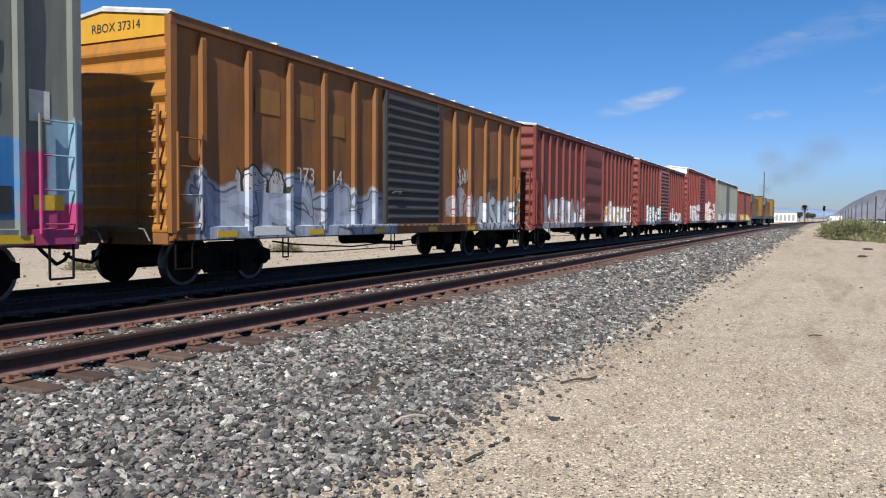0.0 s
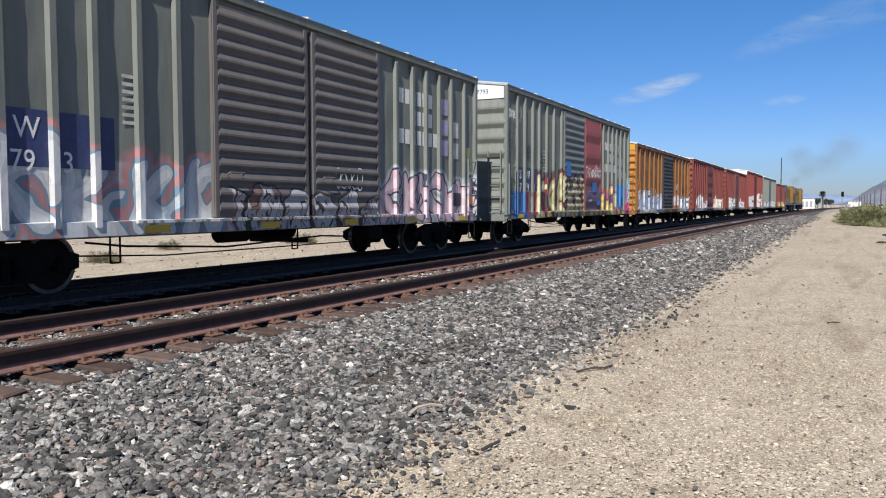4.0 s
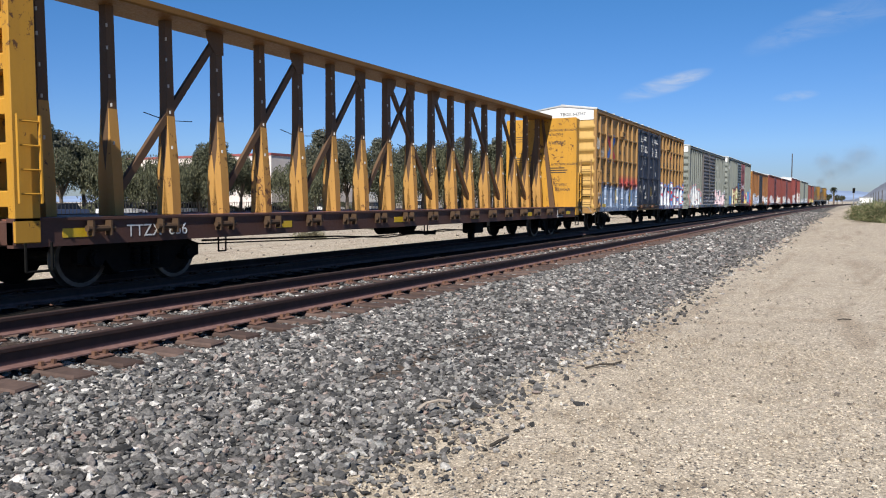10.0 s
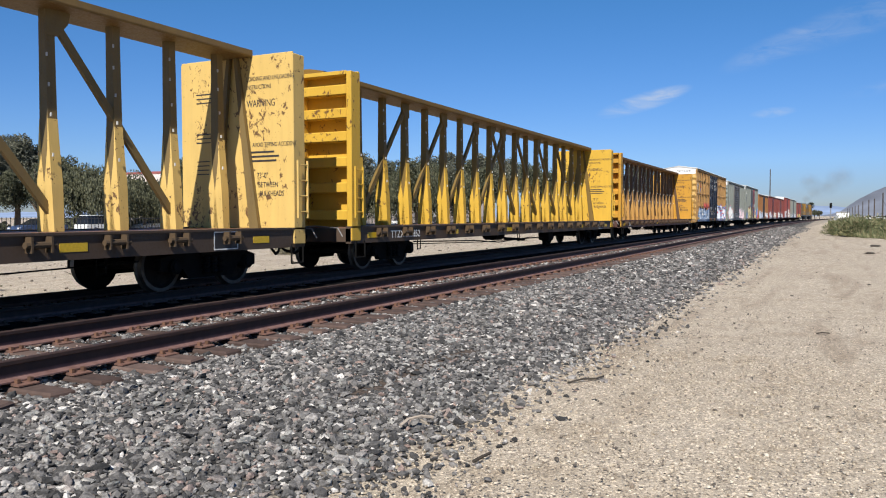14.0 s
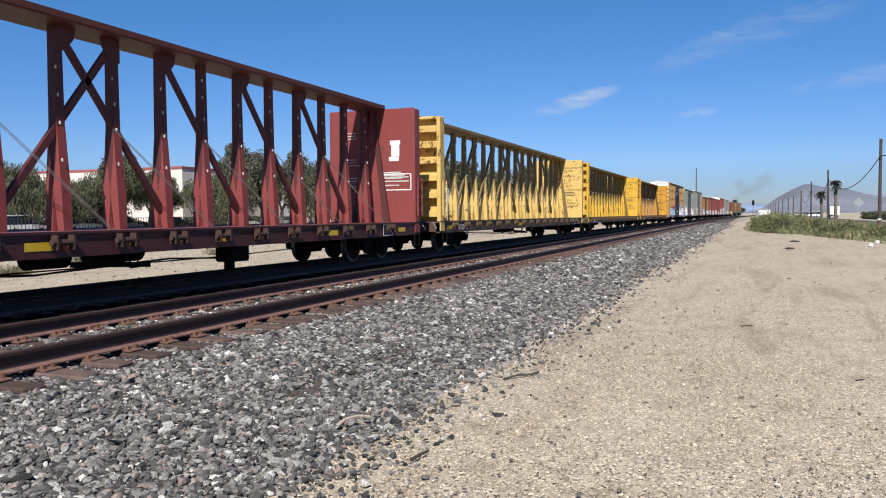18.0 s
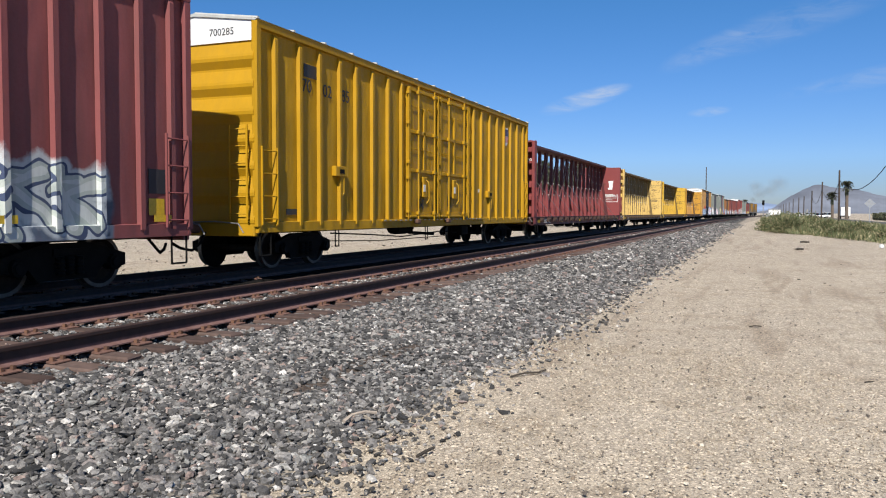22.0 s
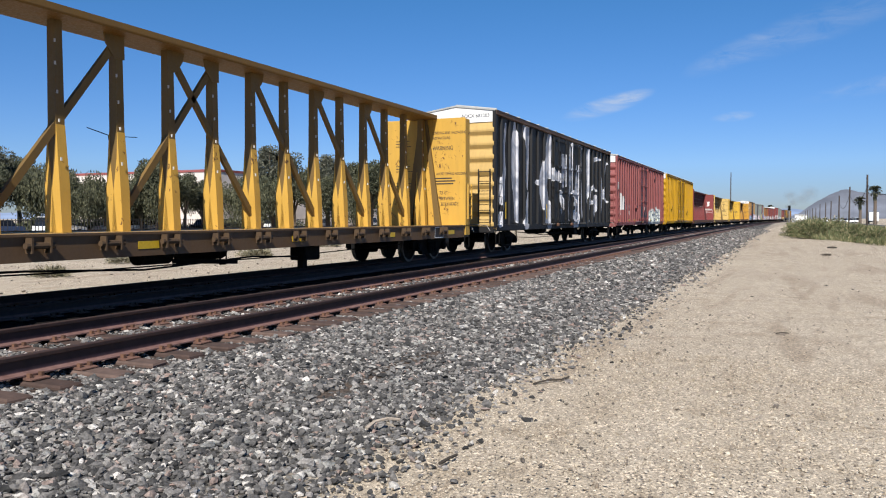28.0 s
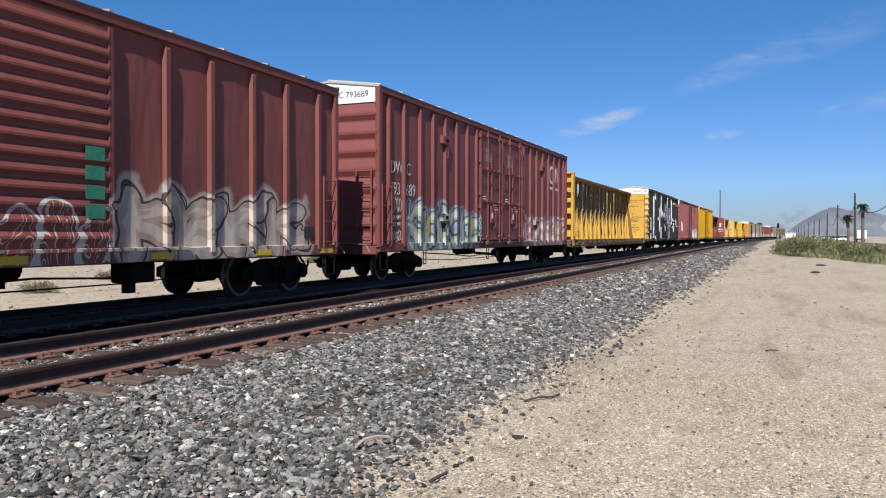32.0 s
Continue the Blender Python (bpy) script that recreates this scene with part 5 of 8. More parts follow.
def dress_cars(c):
    L = {k: v for k, v in dict(a=15.6, b=15.6, c=15.55, d=18.5, i=19.03, j=18.88, k=18.9, m=19.01, n=17.0, e=22.56, f=22.64, g=22.7, h=22.66, l=22.8).items()}
    H = {k: v / 2 for k, v in L.items()}
    face = (90, 0, -90)
    # orange car
    letters("RBOX 37314", 0.2, (-H["a"] + 0.026, 0.25, 4.2), INK["black"], c["a"], turn=face)
    for u, z, w, s in ((2.1, 3.5, 0.7, 1), (3.3, 3.55, 0.6, 2), (4.4, 3.3, 0.6, 3)):
        patch(c["a"], u - H["a"], u + w - H["a"], z - 0.45, z, paint("faded yellow patch", (0.30, 0.142, 0.035), 0.45, 0.5), "faded_patch", "faded yellow paint patch")
    for txt, u in (("373", 3.3), ("14", 4.5)):
        letters(txt, 0.42, (u - H["a"], -1.415, 1.98), INK["cream"], c["a"])
    reflectors(c["a"], L["a"], (1.3, 3.9, 6.4, 9.1, 11.6))
    patch(c["a"], 2.0 - H["a"], 2.9 - H["a"], 0.84, 1.0, INK["white"], "sticker", "white sticker", y=-1.473)
    # grey-green cars
    for k, seed in (("b", 2), ("c", 5)):
        h = H[k]
        slogan_blocks(c[k], 11.3, 3.62, ((0.0, 6), (2.0, 4), (0.0, 7)), h)
        for z in (3.55, 3.02, 2.5):
            patch(c[k], 13.42 - h, 13.82 - h, z, z + 0.4, INK["lilac"])
        for z in (3.0, 2.45):
            patch(c[k], 14.1 - h, 14.45 - h, z, z + 0.42, INK["cream"])
        patch(c[k], 14.85 - h, 15.15 - h, 2.4, 2.8, INK["tan" if k == "c" else "cream"])
        patch(c[k], 0.98 - h, 3.3 - h, 1.72, 2.45, INK["navy"])
        for txt, u, z in (("SS", 1.04, 2.2), ("W", 1.78, 2.2), ("67", 1.04, 1.78), ("79", 1.72, 1.78), ("3", 2.46, 1.78)):
            letters(txt, 0.4, (u - h, -1.418, z), INK["white"], c[k], squeeze=0.9)
        letters("SSW 67793", 0.2, (-h + 0.026, 0.1, 4.72 if k == "b" else 4.55), INK["navy"], c[k], turn=face)
        bars(c[k], 3.45 - h, 3.1, 7, 0.4, INK["cream"], seed=seed)
        reflectors(c[k], L[k], (1.2, 4.0, 6.6, 9.2, 11.8, 14.6))
        patch(c[k], 14.9 - h, 15.35 - h, 1.25, 1.45, INK["yellow"], "data_panel", "yellow data panel")
        patch(c[k], 14.15 - h, 14.6 - h, 1.2, 1.55, INK["black"], "data_panel", "black data panel")
    patch(c["b"], 5.75 - H["b"], 6.3 - H["b"], 2.3, 2.85, INK["blue"], y=-1.51)
    patch(c["b"], 9.15 - H["b"], 9.75 - H["b"], 1.75, 2.15, INK["blue"], y=-1.515)
    patch(c["b"], 9.8 - H["b"], 10.3 - H["b"], 1.22, 1.42, INK["blue"], y=-1.515)
    # tan car with navy doors
    h = H["d"]
    for m, flip in ((INK["red"], 1), (INK["cobalt"], -1)):
        bm = beam(bmesh.new(), (1.9 - h, -1.418 - 0.002 * flip, 3.5 + 0.42 * flip), (3.0 - h, -1.418 - 0.002 * flip, 3.5 - 0.42 * flip), 0.27, 0.003)
        part("emblem_bar", bm, m, c["d"], "arm of a crossed emblem")
        for e in (-1, 1):
            x, z = 2.45 - h + e * 0.55, 3.5 - 0.42 * flip * e
            part("emblem_tip", prism(bmesh.new(), [(x + e * 0.14, -1.417, z - 0.1 * flip * e), (x - e * 0.16, -1.417, z - 0.18 * flip * e), (x + e * 0.0, -1.417, z + 0.16 * flip * e)],
                                     [(x + e * 0.14, -1.420, z - 0.1 * flip * e), (x - e * 0.16, -1.420, z - 0.18 * flip * e), (x + e * 0.0, -1.420, z + 0.16 * flip * e)]), m, c["d"])
    for txt, u, z in (("TB", 0.8, 2.5), ("OX", 1.68, 2.5), ("64", 0.8, 2.12), ("27", 1.7, 2.12), ("47", 2.58, 2.12)):
        letters(txt, 0.44, (u - h, -1.416, z), INK["black"], c["d"])
    for k, (txt, u, z) in enumerate((("next", 0.85, 3.72), ("load", 0.85, 3.45), ("any", 3.52, 3.66), ("road", 3.52, 3.40))):
        letters(txt, 0.3, (u - h, -1.416, z), INK["black"], c["d"])
    for k, (txt, u) in enumerate((("RAIL", 12.75), ("CAR", 13.6), ("POO", 14.45), ("LING", 15.3), ("EXP", 16.2), ("ERTS", 17.05))):
        letters(txt, 0.33, (u - h, -1.416, 3.22), INK["black"], c["d"])
    letters("TBOX 642747", 0.18, (-h + 0.026, 0.05, 4.74), INK["black"], c["d"], turn=face)
    for lines, u in ((("CLOSE THIS DOOR", "BEFORE CLOSING", "MAIN DOOR", "", "CIERRE ESTA PUERTA", "ANTES DE CERRAR", "LA PUERTA PRINCIPAL"), 7.55), (("CLOSE AND LOCK", "BOTH DOORS BEFORE", "MOVING CAR", "", "CIERRE Y PONGA", "SEGURO EN AMBAS", "PUERTAS ANTES DE", "MOVER EL CARRO"), 9.95)):
        for r, txt in enumerate(lines):
            if txt:
                letters(txt, 0.135, (u - h, -1.481, 4.36 - 0.118 * r), INK["white"], c["d"])
    for u, z, w, hh in ((7.55, 2.75, 0.25, 0.1), (8.3, 3.35, 0.2, 0.12), (7.3, 2.2, 0.16, 0.2), (9.6, 2.9, 0.22, 0.1), (10.2, 3.3, 0.16, 0.16), (10.1, 2.2, 0.24, 0.08), (8.5, 1.4, 0.18, 0.1), (10.65, 2.5, 0.16, 0.22), (8.0, 1.9, 0.2, 0.26), (10.6, 1.75, 0.2, 0.24)):
        patch(c["d"], u - h, u + w - h, z, z + hh, INK["white"], "sticker", "white sticker", y=-1.482)
    patch(c["d"], 9.75 - h, 9.85 - h, 1.5, 1.95, INK["yellow"], "reflector", "yellow reflective strip", y=-1.482)
    for u in (0.95, 3.25, 5.65):
        patch(c["d"], u - h, u + 0.12 - h, 1.15, 1.72, INK["yellow"], "reflector", "yellow reflective strip", y=-1.418)
    patch(c["d"], 1.0 - h, 1.5 - h, 0.98, 1.12, INK["yellow"], "reflector", y=-1.473)
    for u, z, w, hh, s in ((0.1, 3.3, 0.42, 0.5, 1), (0.95, 3.0, 0.42, 0.42, 2), (1.85, 2.85, 0.6, 0.22, 3), (2.55, 2.86, 0.3, 0.2, 4)):
        scribble(c["d"], u - h, z, w, hh, INK["cream"], s, y=-1.49 if u < 0.5 else -1.416)
    for u, z, w, hh, ink, s in ((8.0, 3.0, 0.5, 0.5, "cream", 31), (7.3, 1.5, 0.7, 0.6, "cream", 32), (8.35, 1.25, 0.5, 0.5, "cream", 33), (9.9, 1.3, 0.4, 0.25, "white", 34), (14.4, 3.55, 1.1, 0.5, "red", 35), (0.2, 1.3, 0.4, 0.3, "cream", 36)):
        scribble(c["d"], u - h, z, w, hh, INK[ink], s, y=-1.49 if u < 12 else -1.416, r=0.004 if u < 12 else 0.02)
    patch(c["d"], 6.9 - h, 11.7 - h, 0.86, 0.985, paint("rusty door sill paint", (0.13, 0.06, 0.035), 0.5, 0.4), "door_sill", "rusty brown door sill", y=-1.476)
    for u, z, w, hh, s in ((0.15, 3.9, 0.5, 0.3, 41), (0.95, 3.85, 0.4, 0.5, 42)):
        scribble(c["b"], u - H["b"], z, w, hh, INK["white"], s, y=-1.49 if u < 0.5 else -1.416, r=0.006)
    for u, z, w, hh, s in ((0.1, 2.9, 0.6, 0.7, 43), (1.7, 2.7, 0.5, 0.5, 44), (3.0, 2.6, 0.6, 0.4, 45)):
        scribble(c["b"], u - H["b"], z, w, hh, INK["dark"], s, y=-1.49 if u < 0.5 else -1.416, r=0.006)
    for u, z, w, hh, s in ((9.0, 2.35, 1.4, 0.42, 8), (8.7, 1.35, 0.4, 0.14, 9)):
        scribble(c["b"], u - H["b"], z, w, hh, INK["white"], s, y=-1.512)
    for key, u, z, w, hh, ink, s in (("j", 0.2, 2.9, 0.3, 0.5, "cream", 11), ("j", 1.0, 1.35, 0.7, 0.4, "white", 12), ("j", 4.0, 1.4, 0.4, 0.3, "white", 13), ("m", 0.7, 1.8, 0.7, 0.42, "cream", 15), ("m", 0.8, 1.05, 0.8, 0.3, "white", 16),
                                      ("i", 7.6, 1.3, 0.5, 0.35, "black", 17), ("i", 9.9, 1.35, 0.6, 0.4, "black", 18), ("n", 7.0, 2.4, 0.6, 0.5, "cream", 21), ("c", 8.6, 1.5, 1.0, 0.5, "white", 22), ("a", 12.9, 2.0, 0.9, 0.4, "black", 23), ("a", 10.6, 2.1, 0.8, 0.5, "cream", 24)):
        scribble(c[key], u - H[key], z, w, hh, INK[ink], s, y=-1.49 if u < 0.5 or (key in "cin" and 6.5 < u < 10.6) else -1.416)
    for key, u, z in (("m", 4.3, 4.05), ("m", 14.9, 4.05), ("j", 14.5, 4.25), ("i", 3.28, 2.15), ("i", 14.1, 1.85), ("j", 6.68, 2.0), ("d", 4.25, 4.2), ("d", 14.3, 4.2), ("d", 5.12, 2.0), ("m", 4.3, 1.75), ("m", 14.0, 1.75)):
        tack_board(c[key], u - H[key], z, next(o for o in c[key].children if o.name.startswith("side_wall")).data.materials[0])
    # flatcars: bulkhead notices and sill numbers
    notice = (("LOADING AND UNLOADING", 0.12, 3.9), ("INSTRUCTIONS", 0.12, 3.74), ("WARNING", 0.2, 3.42), ("AVOID TIPPING ACCIDENT", 0.12, 2.62), ("73'-0\"", 0.16, 2.02), ("BETWEEN", 0.15, 1.84), ("BULKHEADS", 0.15, 1.67))
    for k, ink, sillmark in (("e", "black", "TTZX  856"), ("f", "black", "TTZX 865852"), ("g", "black", "TTZX 86"), ("h", "cream", "HLSC  3130"), ("l", "black", "TTZX 8655")):
        x = H[k] - 0.36 - 0.004
        if k != "h":
            for txt, size, z in notice:
                letters(txt, size, (x, -0.3 - 0.17 * max(0.0, 3.4 - z), z), INK[ink], c[k], turn=face, squeeze=0.72)
        for z, n, s in ((3.3, 3, 4), (2.5, 3, 7), (1.95, 4, 9)):
            end_bars(c[k], x, 1.0, z + 0.4, n, 0.7, INK[ink], 0.02, 0.085, s)
        end_bars(c[k], x, -0.3, 2.5, 3, 0.95, INK[ink], 0.035, 0.085, 3)
        letters(sillmark, 0.25, (1.7 - H[k], -1.395, 0.80), INK["white"], c[k])
        patch(c[k], 20.2 - H[k], 20.75 - H[k], 0.68, 0.96, INK["black"], "data_panel", "black data panel with pale edges", y=-1.40)
        for span in ((20.18, 20.77, 0.955, 0.975), (20.18, 20.77, 0.665, 0.685), (20.18, 20.2, 0.685, 0.955), (20.75, 20.77, 0.685, 0.955)):
            patch(c[k], span[0] - H[k], span[1] - H[k], span[2], span[3], INK["white"], "panel_edge", y=-1.402)
    x = H["h"] - 0.36 - 0.004
    for y0, y1, z0, z1 in ((-0.62, -0.95, 3.3, 3.42), (-0.66, -0.92, 2.95, 3.3), (-0.58, -0.9, 2.82, 2.94)):
        part("emblem", boxed(x - 0.003, x, *sorted((y0, y1)), z0, z1), INK["white"], c["h"], "tilted white emblem")
    for y0, y1, z0, z1 in ((-0.3, -1.3, 2.42, 2.45), (-0.3, -1.3, 1.95, 1.98), (-0.3, -0.33, 1.98, 2.42), (-1.27, -1.3, 1.98, 2.42)):
        part("notice_frame", boxed(x - 0.003, x, *sorted((y0, y1)), z0, z1), INK["white"], c["h"])
    end_bars(c["h"], x, -0.38, 2.36, 3, 0.85, INK["cream"], 0.035, 0.12, 2)
    letters("HLSC 3130", 0.2, (-H["h"] + 0.025, -0.35, 3.5), INK["white"], c["h"], turn=face)
    for k in range(1, 17, 2):
        u = 1.06 + (L["h"] - 2.12) / 17 * k
        for d in (0.0, 0.05):
            part("strap", tube(bmesh.new(), (u + d - H["h"], -0.2, 2.75), (u + d + 1.15 - H["h"], -1.36, 1.02), 0.006, 4), STEEL, c["h"], "pale tie-down strap")
    for key, picks in (("e", (2, 5, 6, 9)), ("f", (3, 8, 9)), ("g", (4, 10)), ("l", (2, 3, 7, 11))):
        for k in picks:
            u = 1.06 + (L[key] - 2.12) / 17 * k - H[key]
            part("strap", pipe(bmesh.new(), [(u, 0.2, 2.75), (u + 0.55, 0.25, 2.66), (u + 1.2, 0.3, 2.7)], 0.009, 4), BLACK, c[key], "loose black tie-down strap")
            part("strap_end", boxed(u + 0.5, u + 0.6, 0.21, 0.28, 2.57, 2.68, soft=0.02), BLACK, c[key])
    # golden yellow car
    h = H["i"]
    for txt, u in (("70", 1.72), ("02", 2.58), ("85", 3.42)):
        letters(txt, 0.4, (u - h, -1.416, 3.92), INK["black"], c["i"])
    patch(c["i"], 1.8 - h, 2.35 - h, 4.12, 4.4, INK["black"], "stencil_bar")
    letters("700285", 0.2, (-h + 0.026, -0.35, 4.74), INK["black"], c["i"], turn=face)
    shield = [(15.88, 4.32), (16.0, 4.48), (16.17, 4.42), (16.34, 4.48), (16.46, 4.32), (16.44, 4.05), (16.36, 3.86), (16.17, 3.74), (15.98, 3.86), (15.9, 4.05)]
    part("emblem", prism(bmesh.new(), [(a - h, -1.414, b) for a, b in shield], [(a - h, -1.417, b) for a, b in shield]), INK["white"], c["i"], "shield emblem with a navy head and red stripes")
    patch(c["i"], 15.93 - h, 16.41 - h, 4.14, 4.4, INK["navy"], "emblem_head", y=-1.418)
    for k in range(5):
        patch(c["i"], 15.94 + 0.1 * k - h, 15.99 + 0.1 * k - h, 3.9, 4.12, INK["red"], "emblem_stripe", y=-1.418)
    for u, z in ((1.1, 1.15), (17.6, 1.2), (13.0, 1.9)):
        patch(c["i"], u - h, u + 0.4 - h, z, z + 0.12, INK["white" if u == 13.0 else "black"], "sticker", "small sticker")
    # maroon car
    h = H["j"]
    patch(c["j"], 2.25 - h, 2.8 - h, 1.75, 2.5, INK["dark"])
    patch(c["j"], 2.8 - h, 4.4 - h, 1.75, 2.15, INK["dark"])
    letters("LW", 0.34, (2.28 - h, -1.418, 2.3), INK["white"], c["j"])
    for txt, u in (("47", 2.24), ("03", 3.06), ("94", 3.82)):
        letters(txt, 0.38, (u - h, -1.418, 1.93), INK["white"], c["j"])
    letters("LW 470394", 0.22, (-h + 0.026, 0.25, 4.36), INK["white"], c["j"], turn=face)
    reflectors(c["j"], L["j"], (0.75, 4.1, 5.9, 12.4, 15.2, 18.2), z=1.1)
    patch(c["j"], 17.9 - h, 18.3 - h, 1.5, 1.9, INK["black"], "data_panel", "black data panel")
    patch(c["j"], 17.9 - h, 18.25 - h, 1.15, 1.42, INK["yellow"], "data_panel", "yellow data panel")
    patch(c["j"], 8.0 - h, 10.85 - h, 1.3, 2.05, INK["dark"], y=-1.478)
    # black car
    h = H["k"]
    for u in (1.2, 6.4, 9.4, 12.2, 15.8, 18.2):
        patch(c["k"], u - h, u + 0.12 - h, 1.2, 1.8, INK["yellow"], "reflector", "yellow reflective strip", y=-1.482 if 7 < u < 12 else -1.413)
    letters("AOCX 681203", 0.17, (-h + 0.026, -0.2, 4.74), INK["black"], c["k"], turn=face)
    # dark maroon car
    h = H["m"]
    for txt, u, z in (("DW", 0.74, 2.98), ("C", 1.68, 2.98), ("793", 0.72, 2.42), ("689", 1.66, 2.42)):
        letters(txt, 0.47, (u - h, -1.416, z), INK["cream"], c["m"], squeeze=0.88)
    letters("LD LMT 207700", 0.15, (0.9 - h, -1.416, 1.68), INK["white"], c["m"])
    letters("LT  WT   78300", 0.15, (0.9 - h, -1.416, 1.5), INK["white"], c["m"])
    letters("DWC 793689", 0.22, (-h + 0.026, 0.1, 4.76), INK["black"], c["m"], turn=face)
    bm = pipe(bmesh.new(), [(a - h, -1.48, b) for a, b in ((16.95, 4.2), (16.35, 4.22), (16.2, 4.1), (16.2, 3.68), (16.35, 3.56), (17.0, 3.56), (17.12, 3.68), (17.12, 4.12), (17.25, 4.2), (17.62, 3.56), (17.74, 3.56), (17.78, 4.2))], 0.085, 4)
    for v in bm.verts:
        v.co.y = -1.417 + (v.co.y + 1.48) * 0.04
    part("emblem", bm, INK["white"], c["m"], "white winding line emblem")
    bars(c["m"], 16.2 - h, 3.36, 1, 0.8, INK["white"], high=0.11)
    bars(c["m"], 17.15 - h, 3.34, 1, 0.85, INK["white"], high=0.11)
    for u in (7.75, 10.1):
        bars(c["m"], u - h, 4.2, 6, 0.75, INK["white"], y=-1.478, high=0.028, gap=0.085, seed=int(u))
        bars(c["m"], u - 0.3 - h, 2.55, 3, 0.5, INK["white"], y=-1.478, high=0.035, gap=0.08, seed=int(u) + 2)
        bars(c["m"], u + 0.75 - h, 2.3, 3, 0.6, INK["white"], y=-1.478, high=0.035, gap=0.08, seed=int(u) + 4)
    for u in (3.1, 6.55, 12.5, 17.2):
        patch(c["m"], u - h, u + 0.13 - h, 1.25, 1.75, INK["yellow"], "reflector", "yellow reflective strip", y=-1.413)
    # brown car
    h = H["n"]
    reflectors(c["n"], L["n"], (11.5, 14.2, 16.5, 8.8, 6.0, 3.4, 1.0))
    patch(c["n"], 15.7 - h, 16.05 - h, 1.15, 1.4, INK["black"], "data_panel", "black data panel")
    for k in range(4):
        patch(c["n"], 9.95 - h, 10.3 - h, 1.45 + 0.28 * k, 1.65 + 0.28 * k, INK["green"], y=-1.512)
    patch(c["n"], 8.0 - h, 8.4 - h, 2.85, 3.05, INK["white"], "sticker", y=-1.515)
    for u, z in ((1.35, 1.6), (3.3, 1.2)):
        bars(c["n"], u - h, z, 3, 0.5, INK["white"], seed=3)


# pale spikes over the black car: x, z to x, z, and the half widths at both ends
BLADES = [(-3.6, 2.6, -2.6, 4.7, 0.42, 0.12), (-3.6, 2.6, -2.8, 1.05, 0.42, 0.25), (-3.6, 2.6, -4.6, 2.7, 0.36, 0.02), (-2.9, 3.2, -1.2, 2.95, 0.25, 0.12), (-0.75, 3.75, -0.7, 2.8, 0.28, 0.12), (-1.1, 2.1, -0.9, 1.45, 0.24, 0.05),
          (0.55, 4.6, 0.5, 3.3, 0.06, 0.24), (0.5, 3.2, 0.15, 1.2, 0.2, 0.03), (1.75, 3.6, 1.7, 1.2, 0.06, 0.4), (1.2, 2.3, 1.5, 1.3, 0.18, 0.05), (2.5, 4.6, 3.2, 1.3, 0.14, 0.05), (2.5, 4.6, 3.1, 4.55, 0.05, 0.02), (4.3, 4.4, 4.2, 2.0, 0.22, 0.03), (4.4, 1.05, 5.2, 2.9, 0.04, 0.04),
          (5.2, 2.9, 6.2, 2.6, 0.04, 0.03), (5.9, 2.1, 5.8, 1.5, 0.22, 0.1), (4.5, 2.0, 5.9, 2.1, 0.04, 0.06), (7.6, 2.5, 7.1, 4.5, 0.16, 0.03), (7.6, 2.5, 8.7, 2.1, 0.12, 0.02), (7.6, 2.5, 7.2, 1.2, 0.14, 0.04), (7.7, 2.4, 8.6, 4.3, 0.05, 0.03), (5.4, 4.2, 7.0, 4.4, 0.08, 0.02),
          (-7.2, 3.1, -7.3, 4.7, 0.4, 0.05), (-7.2, 3.1, -7.0, 1.2, 0.4, 0.08), (-8.6, 2.0, -8.2, 4.5, 0.22, 0.05), (-5.8, 4.6, -5.7, 2.4, 0.32, 0.04), (-5.9, 1.1, -5.6, 2.2, 0.25, 0.03), (-8.9, 1.1, -8.4, 1.9, 0.18, 0.04)]


